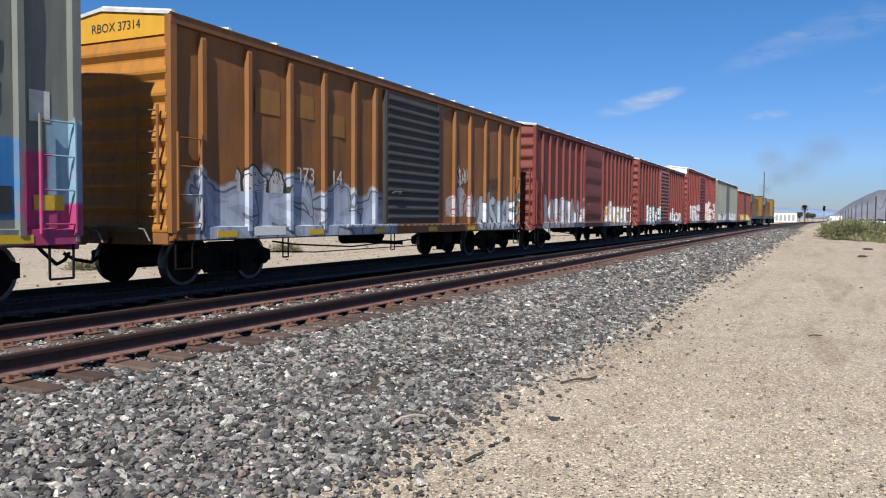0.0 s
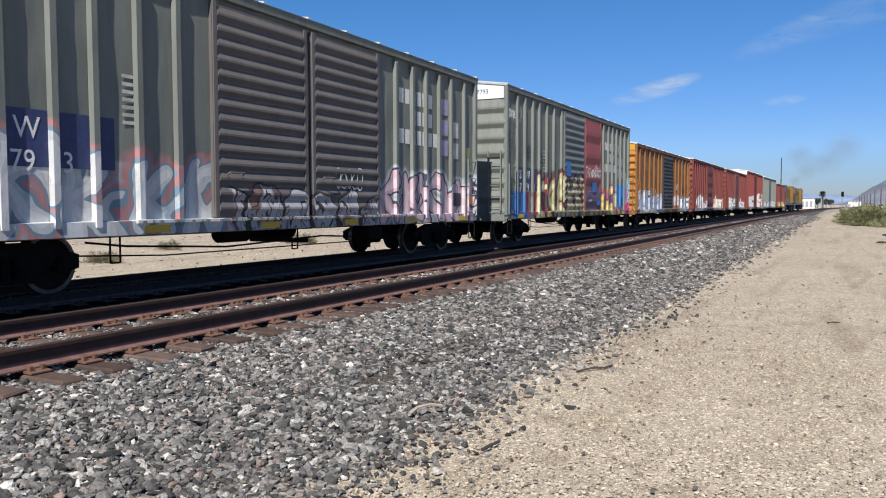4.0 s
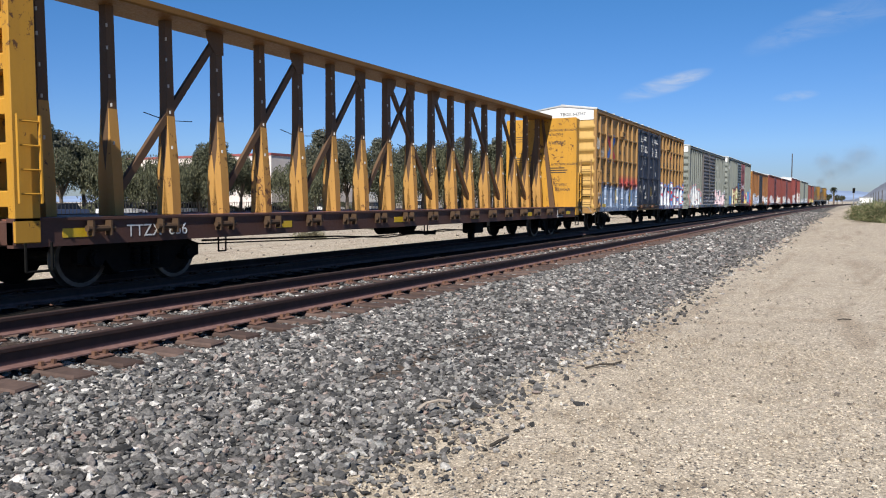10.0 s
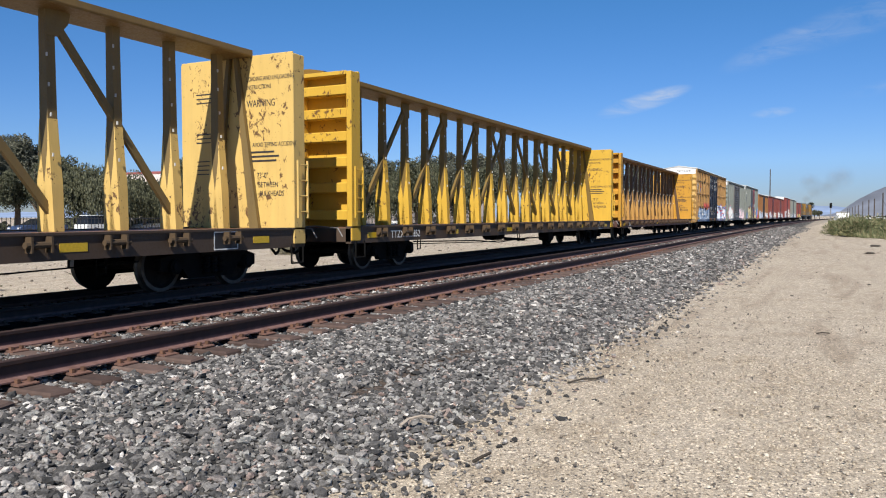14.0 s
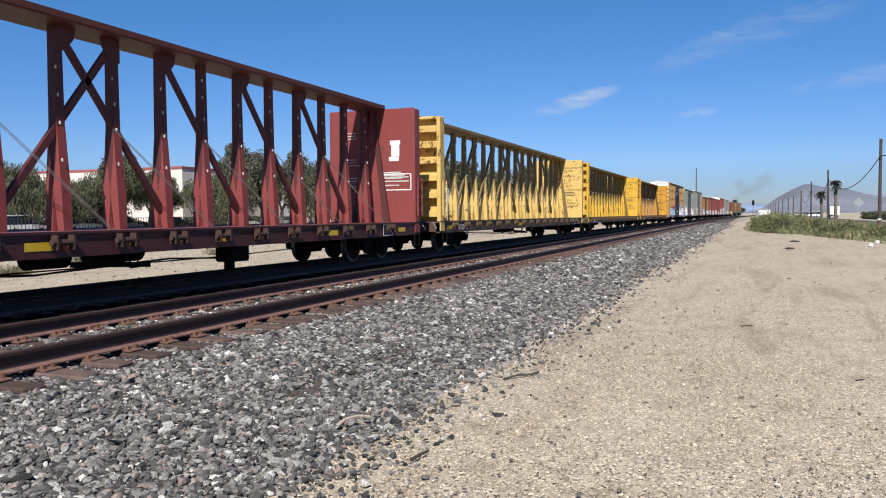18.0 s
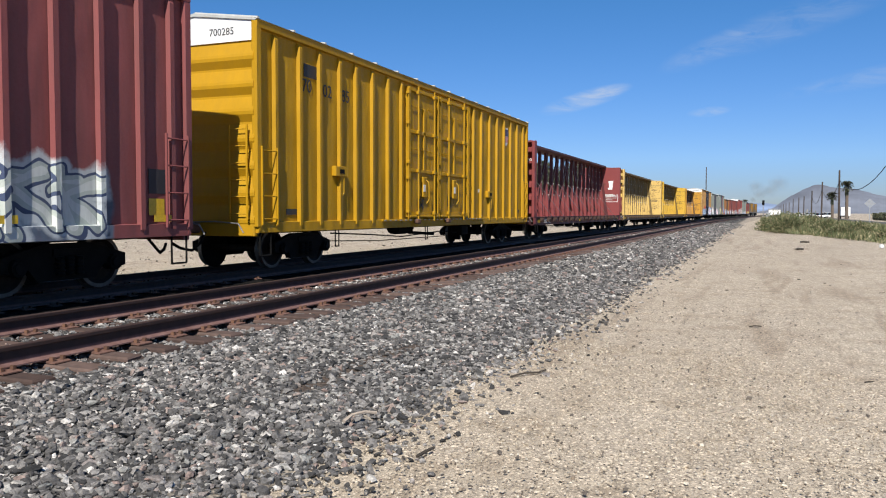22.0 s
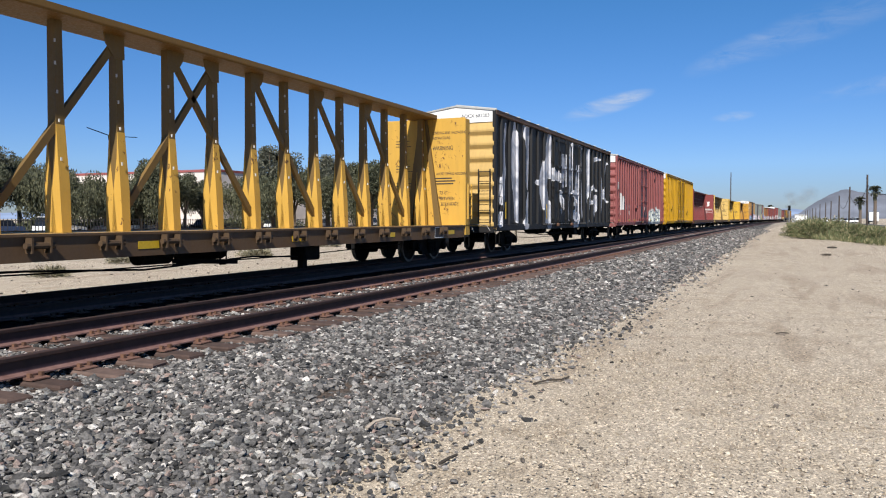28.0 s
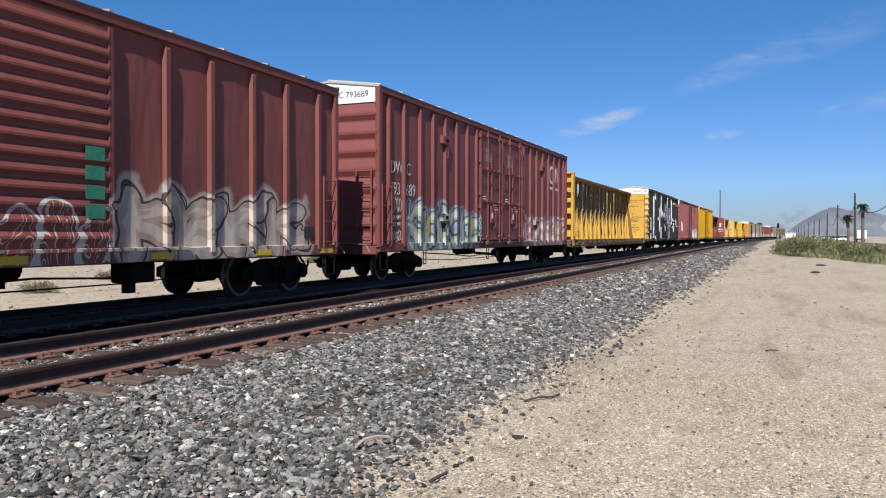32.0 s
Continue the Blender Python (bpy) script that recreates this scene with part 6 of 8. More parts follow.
def build_train():
    cars = {}
    # the engines and the cars ahead
    e = dict(yellow=paint("engine yellow", (0.25, 0.13, 0.016), 0.25, 0.7), grey=paint("engine grey", (0.13, 0.135, 0.14), 0.1, 0.3), red=paint("engine red", (0.4, 0.03, 0.03), 0.0, 0.1))
    engine("yellow and grey six-axle diesel locomotive", 117.2, 22.0, e)
    engine("leading yellow and grey diesel locomotive", 140.6, 22.0, e)
    m = car_paint(OXIDE, "oxide red", tags=[(-7, -1.5, 2.1, [PALE, SILVER, (0.4, 0.3, 0.3)], OXIDE, 0.7), (1.8, 7.4, 2.0, [(0.5, 0.4, 0.15), PALE, (0.45, 0.3, 0.1)], OXIDE, 0.7)])
    cars["p1"] = boxcar("oxide red boxcar with pale spray paint along its foot", 26.1, 15.9, 4.45, m, even(0.9, 6.0, 7) + even(9.6, 15.0, 8), [(6.4, 9.2, "panel")], plate=0.05)
    m = car_paint(OXIDE, "red", tags=[(-6, -1.5, 2.0, [SKY, PALE, SILVER], NAVY, 1.0), (1.9, 7, 1.8, [PALE, SILVER, (0.4, 0.3, 0.3)], OXIDE, 0.7)], door=(0.24, 0.09, 0.08))
    cars["p2"] = boxcar("dull red boxcar with a corrugated grey-red door", 43.6, 15.9, 4.45, m, even(0.9, 6.0, 7) + even(9.6, 15.0, 8), [(6.4, 9.2, "slat")], plate=0.05)
    m = car_paint((0.2, 0.042, 0.036), "brick red", tags=[(-7, -2, 2.4, [PALE, SILVER, (0.4, 0.3, 0.28)], OXIDE, 0.9), (1.9, 8, 2.8, [(0.55, 0.48, 0.36), PALE, (0.45, 0.35, 0.25)], OXIDE, 0.8)], plate=WHITE_PAINT, roof=(0.7, 0.7, 0.68))
    cars["p3"] = boxcar("tall brick red boxcar with a white gable and roof", 61.2, 16.6, 4.95, m, even(0.9, 6.0, 7) + even(9.6, 15.6, 8), [(6.4, 9.2, "slat")])
    m = car_paint(GREYGREEN, "grey green", tags=[(-8, 8, 1.9, [PALE, SILVER, GREYGREEN], (0.06, 0.06, 0.06), 1.0)], roof=(0.6, 0.62, 0.6))
    cars["p4"] = boxcar("grey-green boxcar with pale spray paint", 79.4, 18.6, 4.9, m, even(0.9, 7.0, 8) + even(11, 17.6, 8), [(7.4, 10.4, "slat")], fine=False)
    m = car_paint(OXIDE, "faded red", tags=[(-6.5, 7, 1.9, [PALE, (0.5, 0.4, 0.15), OXIDE], OXIDE, 0.9)])
    cars["p5"] = boxcar("faded red boxcar with spray paint", 99.4, 15.9, 4.5, m, even(0.9, 6.0, 7) + even(9.6, 15.0, 8), [(6.4, 9.2, "slat")], fine=False)
    # the cars that pass close by
    m = car_paint(ORANGE, "rusty orange", tags=[("mural", -7.1, -0.7, 1.95, [(0.30, 0.34, 0.44), (0.36, 0.40, 0.48)], (0.13, 0.14, 0.18), 1.5, 0.8, (0.40, 0.42, 0.46), (0.32, 0.36, 0.45)), (-6.2, -4.6, 2.15, [(0.42, 0.18, 0.04), (0.5, 0.5, 0.5), (0.40, 0.17, 0.04)], (0.03, 0.03, 0.03), 0.6, 1.62), (2.1, 4.3, 2.05, [PALE, (0.5, 0.45, 0.45), ORANGE], (0.3, 0.08, 0.06), 0.7, 1.2), ("mural", 4.4, 7.5, 1.95, [(0.42, 0.47, 0.52), (0.6, 0.6, 0.6)], (0.07, 0.08, 0.10), 0.85, 0.8, None, (0.3, 0.36, 0.42))],
                  door=(0.05, 0.048, 0.048), door_tags=(), rust=0.42, dirt=0.45, plate=(0.55, 0.30, 0.03), roof=(0.55, 0.55, 0.53), chord=(0.22, 0.10, 0.04), end=(0.37, 0.16, 0.026), slats=14, door_label="dark grey corrugated sliding door")
    cars["a"] = boxcar("rusty orange boxcar with grey spray paint along its foot", 9.01, 15.6, 4.32, m, [0.75, 1.88, 3.07, 4.2, 5.33, 6.2, 10.45, 11.5, 12.65, 13.8, 14.85], [(6.62, 9.46, "slat")], end_ribs=9, plate=0.32)
    g = dict(plate=WHITE_PAINT, roof=(0.42, 0.44, 0.43), rust=0.12, dirt=0.35, plate_label="white gable plate")
    m = car_paint(GREYGREEN, "grey green", tags=[("mural", -5.3, 0.2, 2.35, [(0.26, 0.24, 0.09), (0.40, 0.37, 0.2), (0.5, 0.47, 0.32)], (0.17, 0.02, 0.04), 1.1, 0.8, (0.045, 0.03, 0.035), (0.12, 0.06, 0.06)), ("field", -7.3, -5.75, 0.8, 1.65, (0.05, 0.15, 0.36)), ("field", -5.95, -5.72, 0.9, 2.0, (0.48, 0.03, 0.05), 0.02), ("field", -5.45, -5.0, 0.9, 2.3, (0.46, 0.03, 0.05)), ("mural", 0.2, 6.0, 2.25, [(0.36, 0.27, 0.06), (0.46, 0.36, 0.11), (0.5, 0.43, 0.2)], (0.09, 0.035, 0.13), 1.25, 0.8, (0.30, 0.06, 0.16), (0.34, 0.27, 0.09)), ("field", 5.35, 6.85, 1.15, 2.15, (0.03, 0.19, 0.46)), ("field", 6.9, 7.8, 0.6, 2.0, (0.42, 0.05, 0.16)), ("field", 7.3, 7.8, 1.35, 2.45, (0.22, 0.36, 0.46))],
                  door=(0.15, 0.17, 0.165), door2=paint("pinkish red door paint", (0.30, 0.075, 0.075), 0.1, 0.2, tags=[(0.5, 2.6, 2.85, [(0.30, 0.08, 0.08), (0.27, 0.07, 0.07), (0.31, 0.08, 0.08)], (0.6, 0.6, 0.6), 0.45, 2.35), (0.5, 2.6, 2.2, [(0.26, 0.07, 0.08), (0.10, 0.09, 0.16), (0.28, 0.07, 0.07)], (0.16, 0.06, 0.1), 0.9)]), door2_label="pinkish red door with spray paint", **g)
    cars["b"] = boxcar("grey-green boxcar with a red second door and bright spray paint", -8.17, 15.6, 4.9, m, [0.94, 1.6, 2.33, 2.96, 3.72, 4.47, 5.33, 11.0, 11.8, 12.5, 13.2, 13.95, 14.7], [(5.57, 8.1, "slat"), (8.2, 10.5, "panel")], end_ribs=8)
    m = car_paint(GREYGREEN, "green grey", tags=[("mural", -7.5, -2.3, 2.15, [(0.36, 0.46, 0.52), (0.55, 0.55, 0.54), (0.62, 0.62, 0.62)], (0.17, 0.26, 0.33), 0.95, 0.8, (0.42, 0.2, 0.2), (0.34, 0.4, 0.42)), ("mural", 2.6, 7.7, 2.1, [(0.48, 0.31, 0.35), (0.6, 0.46, 0.48)], (0.04, 0.05, 0.08), 1.0, 0.8, (0.42, 0.44, 0.46)), (-2.2, 2.4, 1.6, [(0.12, 0.09, 0.09), (0.4, 0.4, 0.42), (0.2, 0.12, 0.1)], (0.04, 0.03, 0.03), 0.9)], door=(0.13, 0.12, 0.115), door_tags=[(-2.2, 2.4, 1.6, [(0.12, 0.09, 0.09), (0.4, 0.4, 0.42), (0.2, 0.12, 0.1)], (0.04, 0.03, 0.03), 0.9)], **g)
    cars["c"] = boxcar("grey-green boxcar with pink and white spray paint along its foot", -25.89, 15.55, 4.75, m, [0.94, 1.6, 2.33, 2.96, 3.72, 4.47, 11.09, 11.87, 12.55, 13.26, 13.93, 14.73], [(5.2, 7.7, "slat"), (7.85, 10.3, "slat")], end_ribs=8)
    # side colour set darker than the end, for the sun only grazing it
    m = car_paint((0.31, 0.175, 0.06), "tan yellow", tags=[("mural", -8.5, -2.3, 2.0, [(0.10, 0.16, 0.26), (0.17, 0.23, 0.33), (0.24, 0.3, 0.4)], (0.52, 0.54, 0.57), 1.25, 0.8, (0.07, 0.12, 0.22), (0.10, 0.17, 0.28)), ("field", -5.6, -2.4, 1.85, 2.3, (0.34, 0.06, 0.05), 0.12), ("field", 1.9, 3.1, 0.95, 2.2, (0.04, 0.28, 0.42), 0.1), ("mural", 2.6, 9.1, 2.25, [(0.38, 0.43, 0.52), (0.5, 0.54, 0.6), (0.58, 0.61, 0.65)], (0.40, 0.03, 0.045), 1.15, 0.8, (0.06, 0.17, 0.42), (0.34, 0.39, 0.48))],
                  door=(0.019, 0.027, 0.052), door_tags=(), plate=WHITE_PAINT, roof=(0.5, 0.5, 0.48), rust=0.08, dirt=0.2, door_label="navy blue plug door with locking rods", end=(0.5, 0.31, 0.09), rod=paint("navy rod paint", (0.028, 0.032, 0.045), 0.15, 0.3))
    cars["d"] = boxcar("tan boxcar with navy plug doors and blue spray paint", -46.5, 18.5, 4.92, m, [0.65, 1.55, 2.42, 3.41, 4.25, 5.12, 5.93, 6.83, 11.75, 12.6, 13.45, 14.3, 15.2, 16.1, 17.0, 17.85], [(6.95, 9.2, "plug"), (9.3, 11.6, "plug")], end_ribs=8, plate=0.42, truck=2.3, belts=(2.0, 3.0, 4.0))

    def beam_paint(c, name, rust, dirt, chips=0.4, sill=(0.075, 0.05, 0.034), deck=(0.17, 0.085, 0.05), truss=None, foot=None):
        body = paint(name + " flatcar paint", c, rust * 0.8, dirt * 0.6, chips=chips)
        # truss colour: grime plus the chord's painted shade; foot colour: the sunlit part
        return dict(deck=paint(name + " deck paint", deck, 0.35, 0.35), sill=paint(name + " sill paint", sill, 0.3, 0.4), bulk=body, truss=paint(name + " shaded truss paint", truss or tuple(0.24 * v + d for v, d in zip(c, (0.03, 0.022, 0.014))), rust, dirt + 0.1),
                    foot=paint(name + " sunlit post foot paint", foot or c, rust * 0.6, dirt * 0.7, chips=0.7 * chips), chord=paint(name + " chord paint", tuple(0.26 * v + d for v, d in zip(c, (0.035, 0.014, 0.007))), rust, dirt), winch=paint(name + " winch paint", tuple(0.06 * v + d for v, d in zip(c, (0.05, 0.032, 0.024))), 0.5, 0.4))

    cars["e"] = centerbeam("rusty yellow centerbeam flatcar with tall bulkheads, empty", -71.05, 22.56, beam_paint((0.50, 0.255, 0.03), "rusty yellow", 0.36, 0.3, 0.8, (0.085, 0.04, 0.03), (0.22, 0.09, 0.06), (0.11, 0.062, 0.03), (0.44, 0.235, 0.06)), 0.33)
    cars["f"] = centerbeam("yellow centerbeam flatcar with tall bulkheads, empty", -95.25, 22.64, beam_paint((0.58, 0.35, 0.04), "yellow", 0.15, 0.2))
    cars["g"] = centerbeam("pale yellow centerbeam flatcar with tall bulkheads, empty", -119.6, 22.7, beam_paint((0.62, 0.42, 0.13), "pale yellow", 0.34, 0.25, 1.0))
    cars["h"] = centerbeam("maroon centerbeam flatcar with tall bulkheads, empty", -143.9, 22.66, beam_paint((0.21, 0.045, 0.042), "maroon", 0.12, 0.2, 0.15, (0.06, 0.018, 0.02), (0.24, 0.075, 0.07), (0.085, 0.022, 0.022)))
    y = car_paint(GOLD, "golden yellow", rust=0.05, dirt=0.16, plate=WHITE_PAINT, roof=(0.45, 0.45, 0.42), end=GOLD, wave=1.3, plate_label="white gable plate")
    cars["i"] = boxcar("golden yellow boxcar with plug doors", -164.21, 19.03, 4.94, y, [0.68, 1.58, 2.39, 3.28, 4.06, 4.93, 5.81, 6.64, 12.4, 13.2, 14.1, 14.95, 15.8, 16.65, 17.5, 18.35], [(7.0, 9.15, "plug"), (9.25, 11.7, "plug")], end_ribs=7, truck=2.3)
    m = car_paint((0.235, 0.069, 0.066), "faded maroon", tags=[("mural", 2.1, 7.6, 2.05, [(0.34, 0.38, 0.36), (0.44, 0.48, 0.43), (0.52, 0.54, 0.5)], (0.06, 0.08, 0.14), 0.95, 0.85, (0.50, 0.53, 0.53), (0.12, 0.15, 0.2)), (-8.3, -7.25, 2.85, [(0.52, 0.53, 0.5), PALE, (0.5, 0.5, 0.47)], (0.45, 0.45, 0.42), 1.5, 1.75), (-7.9, -7.6, 1.8, [(0.03, 0.16, 0.09), (0.03, 0.16, 0.09)], (0.03, 0.14, 0.08), 0.6, 1.0)], rust=0.08, dirt=0.4, plate=WHITE_PAINT, roof=(0.4, 0.4, 0.38), plate_label="white gable plate")
    cars["j"] = boxcar("faded maroon boxcar with spray paint along its foot", -184.94, 18.88, 4.92, m, [0.61, 1.4, 2.12, 2.91, 3.67, 4.44, 5.18, 5.9, 6.68, 7.45, 11.3, 12.1, 12.9, 13.7, 14.5, 15.3, 16.1, 16.9, 17.7, 18.4], [(7.85, 11.0, "plug")], end_ribs=8, truck=2.3)
    m = car_paint((0.014, 0.0135, 0.014), "black", tags=[("blades", BLADES, (0.58, 0.58, 0.60), (0.26, 0.28, 0.33))], rust=0.1, dirt=0.25, plate=WHITE_PAINT, roof=(0.4, 0.4, 0.38), chord=(0.13, 0.07, 0.035), end=(0.5, 0.33, 0.11), plate_label="white gable plate")
    cars["k"] = boxcar("boxcar sprayed black with big pale letters over its side", -205.79, 18.9, 4.92, m, even(0.7, 6.8, 8) + even(12.0, 18.2, 8), [(7.2, 9.4, "plug"), (9.5, 11.7, "plug")], end_ribs=8, truck=2.3)
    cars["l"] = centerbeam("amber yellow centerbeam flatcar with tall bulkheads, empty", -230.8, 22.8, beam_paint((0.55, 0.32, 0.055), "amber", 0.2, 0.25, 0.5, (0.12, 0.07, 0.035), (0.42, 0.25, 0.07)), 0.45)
    m = car_paint(MAROON, "dark maroon", tags=[("mural", -7.6, -2.4, 2.1, [(0.16, 0.2, 0.22), (0.28, 0.33, 0.26), (0.40, 0.42, 0.36)], (0.035, 0.05, 0.05), 0.9, 0.8, (0.24, 0.28, 0.36), (0.22, 0.27, 0.28)), ("mural", 2.5, 8.8, 2.05, [(0.24, 0.09, 0.09), (0.34, 0.16, 0.15), (0.40, 0.37, 0.36)], (0.11, 0.05, 0.055), 1.6, 0.8, (0.34, 0.32, 0.33), (0.27, 0.12, 0.115))], rust=0.08, dirt=0.5, plate=WHITE_PAINT, roof=(0.4, 0.4, 0.38), plate_label="white gable plate")
    cars["m"] = boxcar("dark maroon boxcar with spray paint along its foot", -251.36, 19.01, 4.95, m, [0.6, 1.48, 2.52, 3.4, 4.3, 5.2, 6.1, 6.95, 12.2, 13.1, 14.0, 14.9, 15.8, 16.7, 17.6, 18.4], [(7.2, 9.45, "plug"), (9.55, 11.8, "plug")], end_ribs=8, truck=2.3)
    m = car_paint((0.195, 0.059, 0.05), "brown", tags=[("mural", 2.2, 7.2, 2.1, [(0.28, 0.21, 0.165), (0.40, 0.32, 0.26), (0.46, 0.39, 0.33)], (0.07, 0.04, 0.035), 1.2, 0.85, (0.40, 0.35, 0.31)), (-1.9, 1.9, 1.75, [(0.21, 0.06, 0.05), (0.24, 0.07, 0.055), (0.2, 0.06, 0.05)], (0.5, 0.48, 0.46), 0.7)], rust=0.2, dirt=0.3, wave=0.9, roof=(0.3, 0.28, 0.26))
    cars["n"] = boxcar("brown boxcar with a corrugated door and pale spray paint", -270.3, 17.0, 4.5, m, [0.9, 1.9, 2.9, 3.9, 4.9, 5.9, 11.64, 12.72, 13.9, 15.0, 16.2], [(6.6, 10.5, "slat")], end_ribs=8, plate=0.05)
    return cars


CARS = build_train()
dress_cars(CARS)
set_letters()

# ---- what stands around the tracks ----
def away(azimuth, dist, z=0.0):
    """A place at that many degrees to the left of the track's line, seen from the eye."""
    a = radians(azimuth)
    return Vector((dist * math.cos(a), dist * math.sin(a), z))


LEAF_DARK = island("dark green tree leaves", [(0.0, (0.03, 0.036, 0.017)), (0.6, (0.065, 0.071, 0.036)), (1.0, (0.13, 0.13, 0.074))], 0.7, 2, 0.1)
LEAF_GREY = island("grey-green gum leaves", [(0.0, (0.045, 0.05, 0.034)), (0.6, (0.095, 0.099, 0.066)), (1.0, (0.17, 0.168, 0.118))], 0.7, 2, 0.1)
LEAF_PALE = island("hanging pepper tree leaves", [(0.0, (0.033, 0.038, 0.018)), (0.6, (0.075, 0.08, 0.04)), (1.0, (0.14, 0.137, 0.074))], 0.7, 2, 0.1)
WEED = island("green and straw weeds", [(0.0, (0.06, 0.075, 0.028)), (0.45, (0.105, 0.125, 0.048)), (0.7, (0.165, 0.165, 0.073)), (0.9, (0.32, 0.28, 0.15)), (1.0, (0.42, 0.36, 0.22))], 0.8, 3, 0.1)
DRY = island("dry grey-green scrub", [(0.0, (0.12, 0.115, 0.075)), (0.6, (0.21, 0.19, 0.12)), (1.0, (0.32, 0.28, 0.19))], 0.9, 3, 0.1)
BARK = plain("grey-brown bark", (0.13, 0.10, 0.075), 0.9, 0, 0.35, 5, 0.6)
POLE_WOOD = plain("dark weathered pole wood", (0.06, 0.045, 0.036), 0.9, 0, 0.3, 6, 0.4)
STUCCO = plain("cream stucco", (0.66, 0.59, 0.54), 0.9, 0, 0.08, 1.5, 0.15)
TRIM_RED = plain("dull red trim", (0.28, 0.08, 0.075), 0.7, 0, 0.15, 3)
WHITE_STEEL = plain("white painted steel", (0.72, 0.72, 0.7), 0.5, 0, 0.08, 4)
DARK_IRON = plain("dark painted iron", (0.03, 0.03, 0.032), 0.6, 0, 0.2, 5)
ASPHALT = plain("grey asphalt", (0.075, 0.073, 0.07), 0.9, 0, 0.2, 3)
GLASS_DARK = plain("dark car glass", (0.015, 0.017, 0.02), 0.1, 0, 0.1, 3, 0.0)
RUBBER = plain("black rubber", (0.02, 0.02, 0.02), 0.8, 0, 0.2, 9)
GALV = plain("galvanised sheet", (0.33, 0.34, 0.35), 0.5, 0.4, 0.1, 4)


def quads_mesh(name, centres, across, up, material):
    """Many small leaf blades: a flat diamond round each centre."""
    c, a, u = np.asarray(centres), np.asarray(across), np.asarray(up)
    n = len(c)
    co = np.stack([c - u, c + a, c + u, c - a], 1).reshape(-1, 3)
    me = bpy.data.meshes.new(name)
    me.vertices.add(len(co))
    me.vertices.foreach_set("co", co.ravel().astype(np.float32))
    me.loops.add(4 * n)
    me.loops.foreach_set("vertex_index", np.arange(4 * n, dtype=np.int32))
    me.polygons.add(n)
    me.polygons.foreach_set("loop_start", (4 * np.arange(n)).astype(np.int32))
    me.update(calc_edges=True)
    me.shade_flat()
    me.materials.append(material)
    return me


def tree_meshes(seed, height, wide, leaf, droop, count, size):
    """Trunk with limbs, and a crown of leaf blades in uneven clumps."""
    rng = random.Random(seed)
    nrng = np.random.default_rng(seed)
    bm = bmesh.new()
    fork = height * rng.uniform(0.22, 0.32)
    lean = Vector((rng.uniform(-0.3, 0.3), rng.uniform(-0.3, 0.3), fork))
    tube(bm, (0, 0, -0.1), lean, 0.035 * height, 8, 0.024 * height)
    clumps = []
    for k in range(rng.randint(5, 7)):
        a = 2 * math.pi * k / 6 + rng.uniform(-0.4, 0.4)
        r = wide * rng.uniform(0.35, 0.75)
        mid = lean + Vector((math.cos(a) * r * 0.45, math.sin(a) * r * 0.45, (height - fork) * rng.uniform(0.3, 0.45)))
        tip = Vector((math.cos(a) * r, math.sin(a) * r, height * rng.uniform(0.62, 0.92)))
        tube(bm, lean, mid, 0.018 * height, 6, 0.012 * height)
        tube(bm, mid, tip, 0.012 * height, 5, 0.004 * height)
        for j in range(6):
            f = rng.uniform(0.25, 1.05)
            clumps.append((mid.lerp(tip, f) + Vector([rng.gauss(0, 0.09 * wide) for _ in range(3)]), rng.uniform(0.15, 0.30) * wide))
    for j in range(5):
        clumps.append((Vector((rng.uniform(-0.3, 0.3) * wide, rng.uniform(-0.3, 0.3) * wide, height * rng.uniform(0.8, 0.95))), 0.2 * wide))
    trunk = mesh_of(bm, "trunk", BARK)
    pick = nrng.integers(0, len(clumps), count)
    cc = np.array([tuple(c) for c, _ in clumps])[pick]
    cr = np.array([r for _, r in clumps])[pick]
    d = nrng.normal(0, 1, (count, 3))
    d /= np.linalg.norm(d, axis=1)[:, None]
    pos = cc + d * (cr * nrng.uniform(0.45, 1.0, count) ** 0.6)[:, None] * [1, 1, 0.75]
    pos[:, 2] -= droop * nrng.uniform(0, 1, count) ** 2 * height * 0.45
    pos[:, 2] = np.clip(pos[:, 2], 0.12 * height, height)
    up = nrng.normal(0, 1, (count, 3)) * (1 - 0.75 * droop)
    up[:, 2] -= 1.6 * droop
    up *= (size * (1 + 0.8 * droop) / np.linalg.norm(up, axis=1))[:, None]
    ac = np.cross(up, nrng.normal(0, 1, (count, 3)))
    ac *= (size * 0.42 / np.linalg.norm(ac, axis=1))[:, None]
    return trunk, quads_mesh("crown", pos, ac, up, leaf)


def plant_tree(meshes, where, label, turn, scale=1.0, group="trees beyond the field"):
    t = thing("tree", pose(where.x, where.y, 0, 0, 0, turn), label, "tree", group)
    for key, me in zip(("trunk", "crown"), meshes):
        o = new(key, me)
        o.parent, o.scale = t, (scale, scale, scale)
    return t


